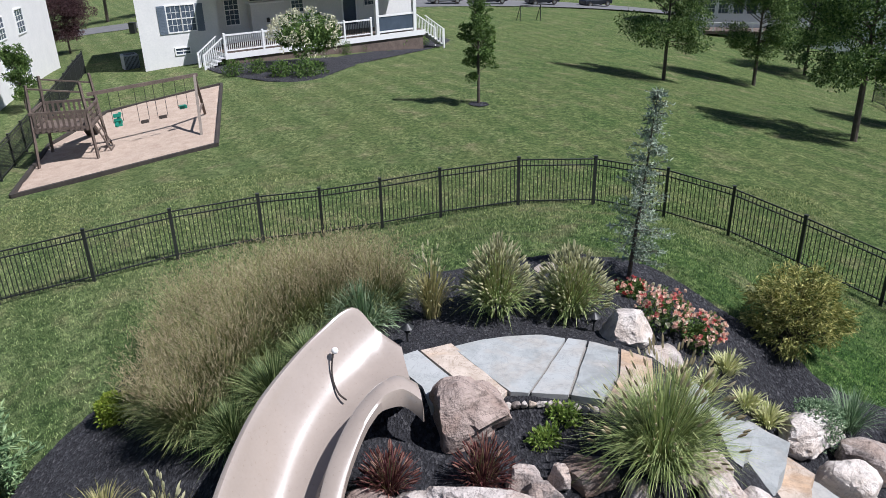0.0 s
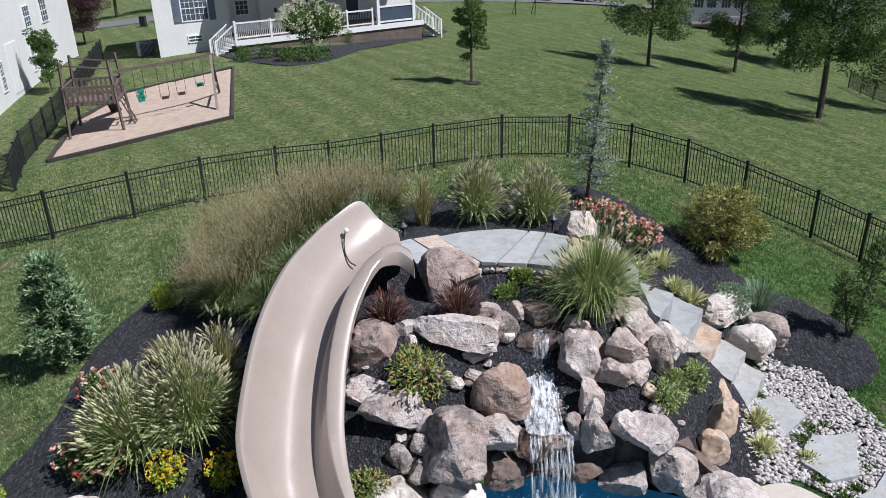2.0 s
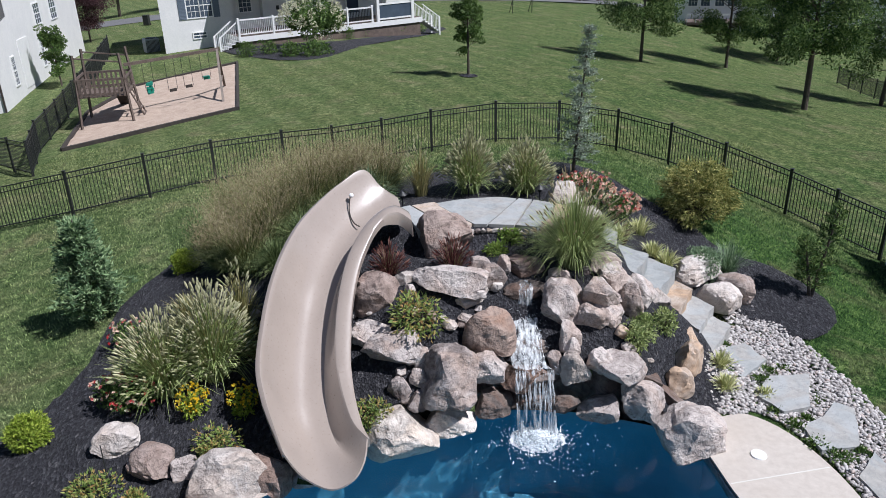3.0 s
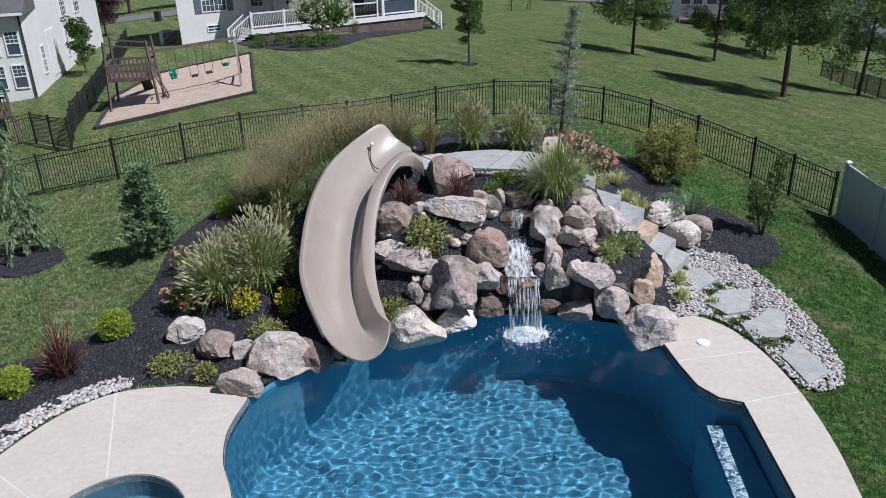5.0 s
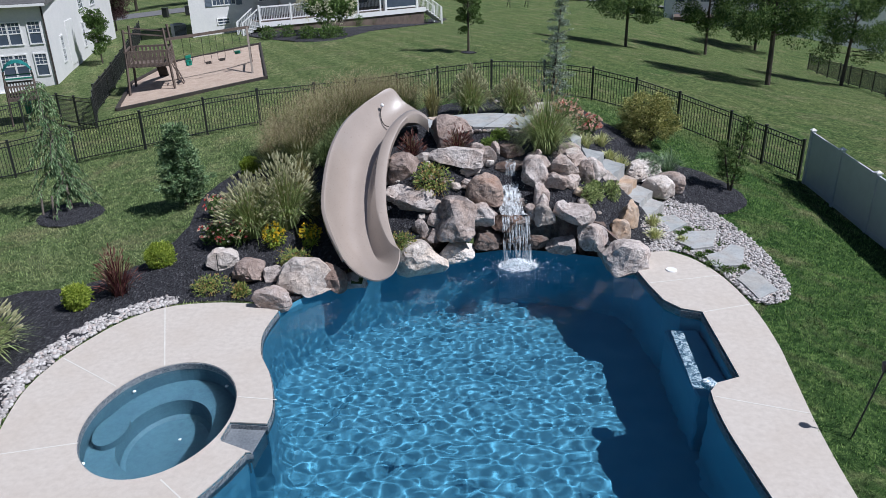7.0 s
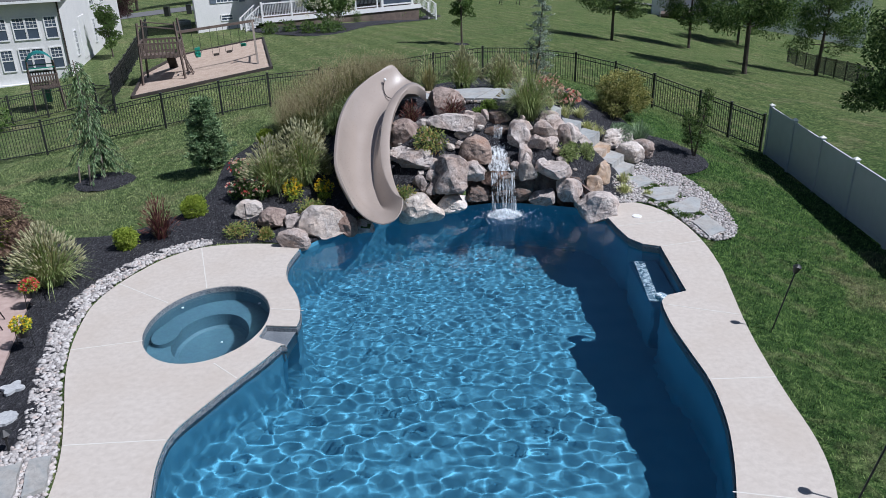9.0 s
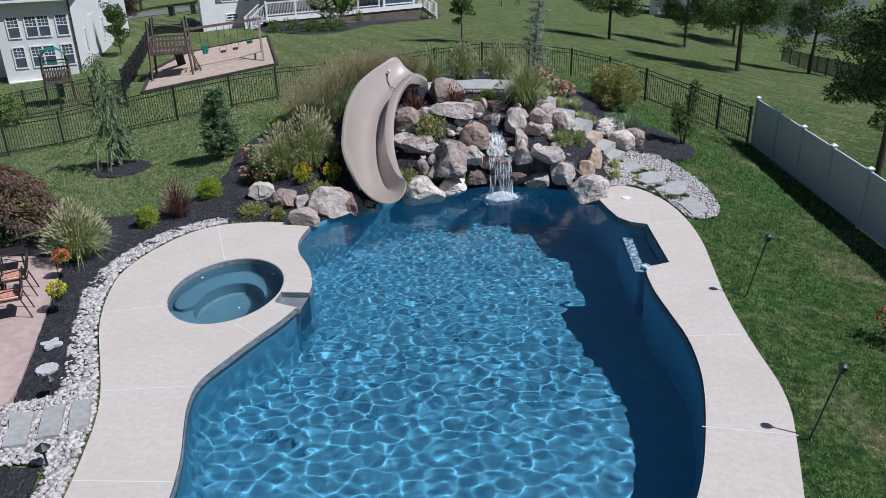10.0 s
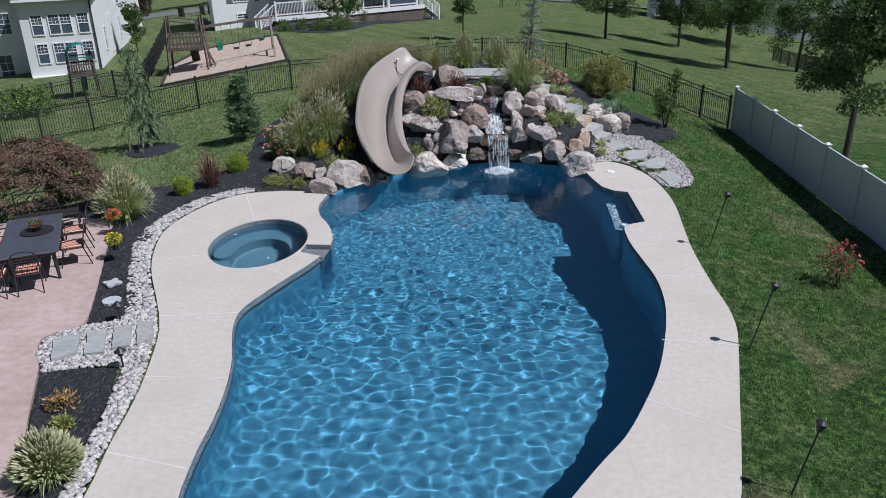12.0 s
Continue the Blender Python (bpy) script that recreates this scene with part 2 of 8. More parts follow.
# white vinyl with the blue-grey of its shaded face put into the colour
VINYL_SHADED = plain("shaded_white_vinyl", (0.50, 0.53, 0.55), (0.57, 0.60, 0.62), 3.0, 0.5, 0.03)
WHITE = plain("white_paint", (0.70, 0.70, 0.69), (0.82, 0.82, 0.80), 4.0, 0.5, 0.04)
STUCCO = plain("white_stucco", (0.60, 0.60, 0.59), (0.72, 0.71, 0.69), 9.0, 0.9, 0.3)
ROOF = plain("grey_shingle", (0.07, 0.07, 0.075), (0.15, 0.145, 0.14), 5.0, 0.9, 0.4)
DARK_GLASS = plain("window_glass", (0.045, 0.06, 0.085), (0.085, 0.11, 0.15), 1.5, 0.06, 0.0)
SCREEN_GLASS = plain("bright_window_glass", (0.17, 0.20, 0.26), (0.26, 0.30, 0.37), 1.5, 0.08, 0.0)
SHUTTER = plain("blue_grey_shutter", (0.10, 0.13, 0.17), (0.15, 0.185, 0.23), 9.0, 0.6)
BARK = plain("bark", (0.05, 0.038, 0.03), (0.13, 0.105, 0.085), 22.0, 0.9, 0.7, distance=0.03)
BARK_PALE = plain("pale_bark", (0.15, 0.12, 0.10), (0.30, 0.26, 0.22), 22.0, 0.9, 0.6, distance=0.03)
WOOD = plain("weathered_cedar", (0.065, 0.048, 0.04), (0.19, 0.145, 0.118), 14.0, 0.85, 0.4)
CHIPS = plain("pink_wood_chips", (0.33, 0.24, 0.18), (0.56, 0.45, 0.36), 18.0, 0.95, 0.8, distance=0.04)
TIMBER = plain("dark_edging_timber", (0.025, 0.02, 0.018), (0.06, 0.05, 0.042), 8.0, 0.9, 0.3)
ASPHALT = plain("asphalt", (0.10, 0.10, 0.105), (0.19, 0.19, 0.19), 9.0, 0.9, 0.2)
PATIO = plain("stamped_concrete", (0.34, 0.245, 0.215), (0.52, 0.405, 0.36), 5.0, 0.75, 0.2)
GREEN_PLASTIC = plain("green_plastic", (0.01, 0.16, 0.11), (0.02, 0.24, 0.17), 3.0, 0.4, 0.02)
TEAL_CLOTH = plain("teal_canvas", (0.02, 0.25, 0.24), (0.04, 0.36, 0.34), 6.0, 0.8, 0.1)


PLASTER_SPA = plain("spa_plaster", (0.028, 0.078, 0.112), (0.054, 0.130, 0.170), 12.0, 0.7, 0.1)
SPILL_TILE = plain("wet_grey_mosaic", (0.10, 0.115, 0.13), (0.25, 0.27, 0.29), 24.0, 0.35, 0.3)


def make_tile():
    n = Nodes("mosaic_tile", 0.35)
    cell = n.voronoi(28.0, "F1", "Color")
    edge = n.voronoi(28.0, "DISTANCE_TO_EDGE")
    col = n.ramp(cell, [(0.1, (0.06, 0.08, 0.10)), (0.5, (0.14, 0.16, 0.18)), (0.9, (0.26, 0.27, 0.28))])
    return n.out(n.mix(n.ramp(edge, [(0.0, (1, 1, 1)), (0.05, (0, 0, 0))]), col, (0.3, 0.3, 0.29)), edge, 0.3, 0.01)


TILE = make_tile()
TILE_PALE = plain("pale_mosaic", (0.30, 0.31, 0.32), (0.62, 0.63, 0.63), 24.0, 0.5, 0.3)


def make_curb():
    n = Nodes("caustic_blue_tile", 0.4)
    # bright caustic light is painted in as white mottling over blue
    f = n.maths("ADD", n.maths("MULTIPLY", n.noise(9.0, 3.0, 0.5, None, 1.5), 0.7), n.maths("MULTIPLY", n.noise(30.0, 3.0, 0.6), 0.3))
    return n.out(n.ramp(f, [(0.42, (0.03, 0.09, 0.15)), (0.50, (0.30, 0.42, 0.50)), (0.58, (0.82, 0.88, 0.90))]), f, 0.3, 0.01)


CAUSTIC_TILE = make_curb()
STONE_DUST = plain("stone_dust", (0.17, 0.155, 0.14), (0.30, 0.28, 0.255), 30.0, 0.95, 0.3)


# ---- building blocks ----
def thing(name, place=(0, 0, 0), label="", category="", group="", kind="", turn=0.0):
    ob = new(name)
    ob.empty_display_size = 0.1
    ob.matrix_basis = pose(*place, 0, 0, turn)
    return tagged(ob, label, category, group, kind)


def mesh_of(name, bm, material, smooth=False):
    me = bpy.data.meshes.new(name)
    bm.to_mesh(me)
    bm.free()
    for m in material if isinstance(material, (list, tuple)) else (material,):
        me.materials.append(m)
    if smooth:
        me.polygons.foreach_set("use_smooth", [True] * len(me.polygons))
    return me


def part(name, bm, material, parent=None, label="", smooth=False, at=None):
    """One mesh object, under a thing or a part, in the parent's own space."""
    ob = new(name, bm if isinstance(bm, bpy.types.Mesh) else mesh_of(name, bm, material, smooth))
    if parent is not None:
        ob.parent = parent
    if at is not None:
        ob.matrix_basis = at
    if label:
        ob["label"] = label
    if name in ("plume", "stalk", "branch", "twig"):
        ob["kind"] = "stuff"
    return ob


def solid(name, bm, material, label, category, kind="", group="", smooth=False, at=None):
    """A top-level thing that is one mesh."""
    return tagged(part(name, bm, material, None, "", smooth, at), label, category, group, kind)


def box(bm, x0, x1, y0, y1, z0, z1, m=None, bevel=0.0):
    c = Matrix.Translation(((x0 + x1) / 2, (y0 + y1) / 2, (z0 + z1) / 2)) @ Matrix.Diagonal((x1 - x0, y1 - y0, z1 - z0, 1))
    g = bmesh.ops.create_cube(bm, size=1, matrix=(m @ c) if m else c)
    if bevel:
        es = list({e for v in g["verts"] for e in v.link_edges})
        bmesh.ops.bevel(bm, geom=es, offset=bevel, segments=1, affect="EDGES")
    return bm


def boxed(x0, x1, y0, y1, z0, z1, bevel=0.0):
    return box(bmesh.new(), x0, x1, y0, y1, z0, z1, None, bevel)


def bar(bm, a, b, w, h=None):
    """A square bar from a to b."""
    a, b = Vector(a), Vector(b)
    d = b - a
    q = d.to_track_quat("Z", "Y").to_matrix().to_4x4()
    bmesh.ops.create_cube(bm, size=1, matrix=Matrix.Translation((a + b) / 2) @ q @ Matrix.Diagonal((w, h or w, d.length, 1)))
    return bm


def rod(bm, a, b, r0, r1=None, n=8):
    """A round, tapered rod from a to b."""
    a, b = Vector(a), Vector(b)
    d = b - a
    q = d.to_track_quat("Z", "Y").to_matrix().to_4x4()
    bmesh.ops.create_cone(bm, cap_ends=True, segments=n, radius1=r0, radius2=r0 if r1 is None else r1, depth=d.length,
                          matrix=Matrix.Translation((a + b) / 2) @ q)
    return bm


def smooth_line(points, n=6, closed=False):
    """A Catmull-Rom line through the points."""
    p = [Vector((*q, 0)) if len(q) == 2 else Vector(q) for q in points]
    out, k = [], len(p)
    for i in range(k if closed else k - 1):
        a = p[(i - 1) % k] if closed or i else p[0]
        b, c = p[i], p[(i + 1) % k]
        d = p[(i + 2) % k] if closed or i + 2 < k else p[-1]
        for s in range(n):
            t = s / n
            out.append(0.5 * (2 * b + (c - a) * t + (2 * a - 5 * b + 4 * c - d) * t * t + (3 * b - a - 3 * c + d) * t**3))
    return out if closed else out + [p[-1]]


def slab(outline, z0, z1, holes=(), bevel=0.0):
    """A flat slab with holes, from closed outlines."""
    bm = bmesh.new()
    edges = []
    for line in (outline, *holes):
        vs = [bm.verts.new((v[0], v[1], z1)) for v in line]
        edges += [bm.edges.new((vs[i - 1], vs[i])) for i in range(len(vs))]
    bmesh.ops.triangle_fill(bm, use_beauty=True, edges=edges)
    bmesh.ops.recalc_face_normals(bm, faces=bm.faces)
    if sum(f.normal.z for f in bm.faces) < 0:
        bmesh.ops.reverse_faces(bm, faces=bm.faces)
    rim = [e for e in bm.edges if e.is_boundary]
    ext = bmesh.ops.extrude_edge_only(bm, edges=rim)
    for v in ext["geom"]:
        if isinstance(v, bmesh.types.BMVert):
            v.co.z = z0
    bmesh.ops.recalc_face_normals(bm, faces=bm.faces)
    return bm


def inside(x, y, poly):
    hit = False
    for i in range(len(poly)):
        (x0, y0), (x1, y1) = poly[i - 1][:2], poly[i][:2]
        if (y0 > y) != (y1 > y) and x < (x1 - x0) * (y - y0) / (y1 - y0) + x0:
            hit = not hit
    return hit


# ---- ground ----
TILTS = [-0.295, -0.776, -0.843, -2.483, -0.404, 0.021]
HILLS = [
    (-9, 3, 4.2, 0.155),
    (-4.5, 3, 4.2, 0.211),
    (0, 3, 4.2, -0.296),
    (4.5, 3, 4.2, 0.654),
    (9, 3, 4.2, -0.039),
    (-9, 8, 4.2, -0.323),
    (-4.5, 8, 4.2, 0.397),
    (0, 8, 4.2, 0.781),
    (4.5, 8, 4.2, -0.682),
    (9, 8, 4.2, 0.191),
    (-9, 13, 4.2, 0.625),
    (-4.5, 13, 4.2, -0.241),
    (0, 13, 4.2, 1.136),
    (4.5, 13, 4.2, 1.316),
    (9, 13, 4.2, 0.350),
    (-9, 19, 4.2, 0.720),
    (-4.5, 19, 4.2, -0.313),
    (0, 19, 4.2, 0.166),
    (4.5, 19, 4.2, 0.580),
    (9, 19, 4.2, 0.051),
    (5.2, 7.5, 1.8, -1.165),
    (1.5, 8, 1.8, -0.770),
    (0, 4.6, 1.8, -0.523),
    (3.2, 6.2, 1.8, 1.597),
    (-2, 8, 1.8, 0.244),
    (7, 7.5, 1.8, 0.590),
    (0, 6.5, 1.4, 1.149),
    (3, 4.6, 1.4, -0.818),
    (2.6, 8.6, 1.4, 1.425),
    (-0.3, 8.8, 1.4, 0.699),
    (-18, 30, 12, -0.899),
    (0, 34, 12, 1.387),
    (18, 32, 12, -0.566),
    (-20, 50, 12, 0.882),
    (15, 52, 12, 0.249),
    (32, 56, 12, -1.461),
    (13, 14, 6, -0.675),
    (-14, 14, 6, -0.447),
    (3.2, 5.5, 0.8, 0.50),
    (4.05, 7.35, 0.55, 0.15),
    (4.70, 7.05, 0.45, 0.20),
    (-0.2, 5.4, 0.9, 0.25),
]


def land(x, y):
    """The height of the ground."""
    u, v = np.clip(x, -75, 75) / 40, np.clip(y, -60, 140) / 40
    z = TILTS[0] + TILTS[1] * u + TILTS[2] * v + TILTS[3] * u * u + TILTS[4] * u * v + TILTS[5] * v * v
    for hx, hy, s, h in HILLS:
        z += h * np.exp(-((x - hx) ** 2 + (y - hy) ** 2) / (2 * s * s))
    return z


def on_land(x, y, dz=0.0):
    return (x, y, float(land(x, y)) + dz)


POOL_LEFT = [(-3.40, 2.20), (-3.50, 1.30), (-3.35, 0.50), (-3.05, -0.15), (-2.85, -0.75), (-2.73, -1.45), (-2.86, -2.20), (-3.10, -2.85),
             (-3.40, -3.45), (-3.75, -4.20), (-4.07, -5.00), (-4.06, -5.70), (-3.90, -6.40), (-3.72, -7.10), (-3.60, -7.90), (-3.55, -8.80),
             (-3.56, -9.80), (-3.40, -11.0), (-2.60, -12.2), (-1.00, -12.8)]
POOL_RIGHT = [(0.40, -12.4), (1.40, -11.3), (2.35, -10.04), (2.90, -9.34), (3.40, -8.46), (3.82, -7.60), (4.15, -6.70), (4.45, -5.70),
              (4.64, -4.80), (4.72, -3.80), (4.66, -2.85), (4.60, -1.90), (4.62, -1.15)]
POOL_NOTCH = [(4.66, -0.85), (4.85, -0.60), (5.29, -0.42), (5.36, 1.96), (4.98, 2.12), (4.72, 2.50)]
POOL_UP = [(4.58, 3.20), (4.46, 4.10)]
POOL_BACK = [(4.10, 4.62), (3.50, 4.85), (2.90, 5.05), (2.30, 5.20), (1.40, 5.25), (0.70, 5.05), (0.10, 4.80), (-0.40, 4.60), (-0.95, 4.40),
             (-1.60, 4.05), (-2.50, 3.40), (-3.10, 2.70)]
left_edge = smooth_line(POOL_LEFT + POOL_RIGHT, 4)
SPILL = [(-2.735, -1.66), (-3.36, -1.60), (-3.40, -2.02), (-3.36, -2.10), (-2.83, -2.36)]
left_edge = [v for v in left_edge if not (v.x < 0 and -2.34 < v.y < -1.66)]
cut = next(i for i, v in enumerate(left_edge) if v.y <= -2.3 and v.x < 0)
left_edge = left_edge[:cut] + [Vector((*p, 0)) for p in SPILL] + left_edge[cut:]
deck_inner = left_edge + [Vector((*p, 0)) for p in POOL_NOTCH] + smooth_line(POOL_UP, 3)
pool_line = deck_inner + [Vector((*p, 0)) for p in POOL_BACK]
DECK_OUT_LEFT = [(-3.45, 2.42), (-4.10, 2.55), (-4.90, 2.60), (-5.85, 2.42), (-6.50, 1.85), (-6.92, 1.05), (-7.18, 0.20), (-7.26, -0.60),
                 (-7.15, -1.40), (-6.90, -2.40), (-6.55, -3.35), (-6.08, -4.38), (-5.68, -5.30), (-5.44, -6.00), (-5.30, -6.60), (-5.10, -7.70),
                 (-5.00, -8.60), (-4.95, -9.40), (-4.85, -10.2), (-4.75, -11.2), (-4.40, -12.8), (-3.20, -14.0), (-1.00, -14.5), (1.50, -14.1),
                 (3.00, -12.8), (4.00, -11.0), (4.47, -9.77), (4.95, -8.34), (5.43, -6.92), (5.68, -6.10), (5.80, -5.30), (5.83, -4.25),
                 (5.91, -2.92), (6.04, -1.70), (6.25, -0.30), (6.40, 0.80), (6.45, 2.20), (6.30, 3.55), (5.95, 4.50), (5.45, 5.02), (4.95, 4.95)]
deck_outer = smooth_line(DECK_OUT_LEFT, 4)
SPA = (-4.58, -1.38)
spa_ring = [Vector((SPA[0] + 1.20 * math.cos(a), SPA[1] + 1.60 * math.sin(a), 0)) for a in np.linspace(0, 2 * math.pi, 64, endpoint=False)]

# the slide: outer rim and inner rim of each cross-section from the toe up, and its floor height
FLUME = [
    ((-2.43, 3.78, 1.17), (-1.19, 3.80, 0.88), 0.42),
    ((-2.62, 4.30, 1.53), (-1.45, 4.45, 1.23), 0.72),
    ((-2.68, 5.10, 1.92), (-1.56, 5.15, 1.62), 1.12),
    ((-2.67, 5.85, 2.26), (-1.57, 5.80, 1.99), 1.48),
    ((-2.58, 6.55, 2.54), (-1.50, 6.40, 2.34), 1.82),
    ((-2.42, 7.30, 2.76), (-1.37, 6.85, 2.58), 2.06),
    ((-2.15, 7.98, 2.93), (-1.22, 7.18, 2.74), 2.24),
    ((-1.84, 8.56, 3.07), (-1.06, 7.44, 2.84), 2.36),
    ((-1.42, 9.05, 3.20), (-0.90, 7.62, 2.90), 2.44),
    ((-1.08, 9.02, 2.84), (-0.68, 7.78, 2.90), 2.48),
    ((-0.72, 8.88, 2.64), (-0.44, 7.80, 2.76), 2.48),
]
SLIDE_PATH = [(-1.36, 3.05, 0.30)] + [tuple(0.45 * a[k] + 0.55 * b[k] for k in (0, 1)) + (f,) for a, b, f in FLUME]
flume_line = np.array([v[:] for v in smooth_line(SLIDE_PATH, 4)])
edge_a = np.array([(v.x, v.y) for v in deck_outer])
edge_d = np.roll(edge_a, -1, 0)[:-1] - edge_a[:-1]
open_land = land


def land(x, y):
    """The height of the ground, levelled where it meets the deck."""
    x, y = np.asarray(x, float), np.asarray(y, float)
    px, py = x[..., None] - edge_a[:-1, 0], y[..., None] - edge_a[:-1, 1]
    t = np.clip((px * edge_d[:, 0] + py * edge_d[:, 1]) / (edge_d**2).sum(1), 0, 1)
    far = np.hypot(px - t * edge_d[:, 0], py - t * edge_d[:, 1]).min(-1)
    s = np.clip((far - 0.25) / 1.3, 0, 1)
    s = s * s * (3 - 2 * s)
    k = np.clip((y - 7.6) / 0.6, 0, 1)
    z = np.minimum(open_land(x, y), 1.93 + 0.27 * k * k * (3 - 2 * k)) * s - 0.045 * (1 - s)
    # a trough under the slide
    near = np.hypot(x[..., None] - flume_line[:, 0], y[..., None] - flume_line[:, 1])
    k = near.argmin(-1)
    d = np.clip((near.min(-1) - 0.75) / 0.5, 0, 1)
    return np.where(d < 1, np.minimum(z, (flume_line[k, 2] - 0.22) * (1 - d) + z * d), z)


BED = [(-3.45, 2.50), (-4.10, 2.66), (-4.90, 2.70), (-5.95, 2.50), (-6.60, 1.95), (-7.05, 1.10), (-7.30, 0.25), (-7.40, -0.60), (-7.30, -1.45),
       (-7.05, -2.45), (-6.70, -3.45), (-6.30, -4.40), (-5.95, -5.30), (-7.00, -5.60), (-7.75, -4.00), (-8.10, -2.40), (-8.70, -0.60), (-9.30, 0.60), (-10.6, 0.9),
       (-11.2, 2.2), (-9.60, 3.40), (-8.10, 3.60), (-7.15, 4.40), (-6.80, 5.40), (-6.68, 6.60), (-6.92, 7.90), (-6.95, 9.30), (-6.50, 10.7), (-6.10, 12.2), (-4.6, 13.2), (-1.8, 13.4),
       (0.0, 13.3), (1.6, 13.6), (3.60, 13.7), (4.40, 13.2), (5.30, 12.3), (6.15, 11.75), (6.65, 10.95), (7.35, 10.65), (8.20, 10.35), (8.75, 9.4), (8.5, 8.3),
       (7.6, 7.5), (6.9, 7.9), (6.3, 8.6), (5.9, 8.4), (5.4, 7.0), (5.3, 6.0), (5.1, 5.2), (4.6, 4.8)] + POOL_BACK
bed_line = smooth_line(BED, 2, True)

# the lawn: one sheet, fine near the pool and coarse far out, open under the pool
steps_x = sorted({*np.round(np.arange(-14, 14.01, 0.25), 3), *np.round(np.arange(-45, 45.1, 1.5), 3), *(float(s * d) for s in (-1, 1) for d in (60, 90, 140, 220, 350, 600))})
steps_y = sorted({*np.round(np.arange(-16, 22.01, 0.25), 3), *np.round(np.arange(-45, 125.1, 1.5), 3), -600.0, -300.0, -150.0, -80.0, 160.0, 240.0, 400.0, 700.0})
deck_hole = [(v.x, v.y) for v in deck_outer] + [(v.x, v.y) for v in [Vector((*p, 0)) for p in POOL_BACK]]
gx, gy = np.meshgrid(np.array(steps_x), np.array(steps_y))
gz = land(gx, gy) + 0.03 * np.sin(gx * 0.9) * np.sin(gy * 0.7)
nx = len(steps_x)
faces = []
for j in range(len(steps_y) - 1):
    for i in range(nx - 1):
        mx, my = (steps_x[i] + steps_x[i + 1]) / 2, (steps_y[j] + steps_y[j + 1]) / 2
        if -9 < mx < 9 and -15 < my < 14 and all(inside(mx + ox, my + oy, deck_hole) or inside(mx + ox, my + oy, bed_line) for ox in (-0.28, 0, 0.28) for oy in (-0.28, 0, 0.28)):
            continue
        a = j * nx + i
        faces.append((a, a + 1, a + nx + 1, a + nx))
me = bpy.data.meshes.new("ground")
me.from_pydata(np.stack([gx, gy, gz], -1).reshape(-1, 3).tolist(), [], faces)
me.materials.append(LAWN)
me.polygons.foreach_set("use_smooth", [True] * len(me.polygons))
ground = tagged(new("ground", me), "green and straw mottled lawn on gently falling ground", "lawn", kind="structure")


def draped(outline, lift, step=0.22):
    """A sheet that lies on the land inside an outline."""
    poly = [(p[0], p[1]) for p in outline]
    xs, ys = [p[0] for p in poly], [p[1] for p in poly]
    bm = bmesh.new()
    vs = [bm.verts.new((p[0], p[1], 0)) for p in poly]
    es = [bm.edges.new((vs[i - 1], vs[i])) for i in range(len(vs))]
    bmesh.ops.triangle_fill(bm, use_beauty=True, edges=es)
    for lo, hi, axis in ((min(xs), max(xs), 0), (min(ys), max(ys), 1)):
        for c in np.arange(lo + step, hi, step):
            co, no = Vector((0, 0, 0)), Vector((0, 0, 0))
            co[axis], no[axis] = c, 1
            bmesh.ops.bisect_plane(bm, geom=bm.verts[:] + bm.edges[:] + bm.faces[:], plane_co=co, plane_no=no)
    rim = [v for v in bm.verts if v.is_boundary]
    for v in bm.verts:
        v.co.z = float(land(v.co.x, v.co.y)) + lift + 0.05 * (noise.noise(v.co * 2.2) + 0.3)
    for v in rim:
        v.co.z -= lift * 0.75
    bmesh.ops.recalc_face_normals(bm, faces=bm.faces)
    if sum(f.normal.z for f in bm.faces) < 0:
        bmesh.ops.reverse_faces(bm, faces=bm.faces)
    return bm


mulch_bed = solid("mulch_bed", draped(bed_line, 0.05), MULCH, "black shredded mulch bed rising over a mound", "mulch bed", "structure", smooth=True)

# ---- pool ----
WATER_Z = -0.13
part_deck = tagged(part("pavement", slab(deck_outer + list(reversed([v for v in deck_inner])), -0.30, 0.0, [spa_ring]), DECK),
                   "pale tan concrete pool deck with scored joints", "pool deck", kind="structure")


def floor_z(x, y):
    s = min(1.0, max(0.0, (y + 8.5) / 10.5))
    return -1.40 - 1.55 * s * s * (3 - 2 * s)


def pool_basin():
    bm = bmesh.new()
    n = len(pool_line)
    top = [bm.verts.new((v.x, v.y, -0.02)) for v in pool_line]
    rings = [top]
    for deg in (0, 30, 60, 90):  # the wall runs into the floor in a cove
        ring = []
        for i, v in enumerate(pool_line):
            t = (pool_line[(i + 1) % n] - pool_line[i - 1]).normalized()
            cove = 0.42 if v.x < 0 and v.y < 1.0 else 0.14
            q = v + Vector((-t.y, t.x, 0)) * cove * (1 - math.cos(radians(deg)))
            ring.append(bm.verts.new((q.x, q.y, floor_z(v.x, v.y) + 1.6 * cove * (1 - math.sin(radians(deg))))))
        rings.append(ring)
    low = rings[-1]
    for i in range(n):
        for a, b in zip(rings, rings[1:]):
            bm.faces.new((a[i - 1], a[i], b[i], b[i - 1]))
    es = [bm.edges.get((low[i - 1], low[i])) for i in range(n)]
    bmesh.ops.triangle_fill(bm, use_beauty=True, edges=es)
    for c in np.arange(-12.5, 5.7, 0.4):
        bmesh.ops.bisect_plane(bm, geom=bm.verts[:] + bm.edges[:] + bm.faces[:], plane_co=(0, c, 0), plane_no=(0, 1, 0))
    for v in bm.verts:
        if v.co.z < floor_z(v.co.x, v.co.y) + 0.1 and v.co.z < -0.5:
            v.co.z = floor_z(v.co.x, v.co.y)
    bmesh.ops.recalc_face_normals(bm, faces=bm.faces)
    return bm


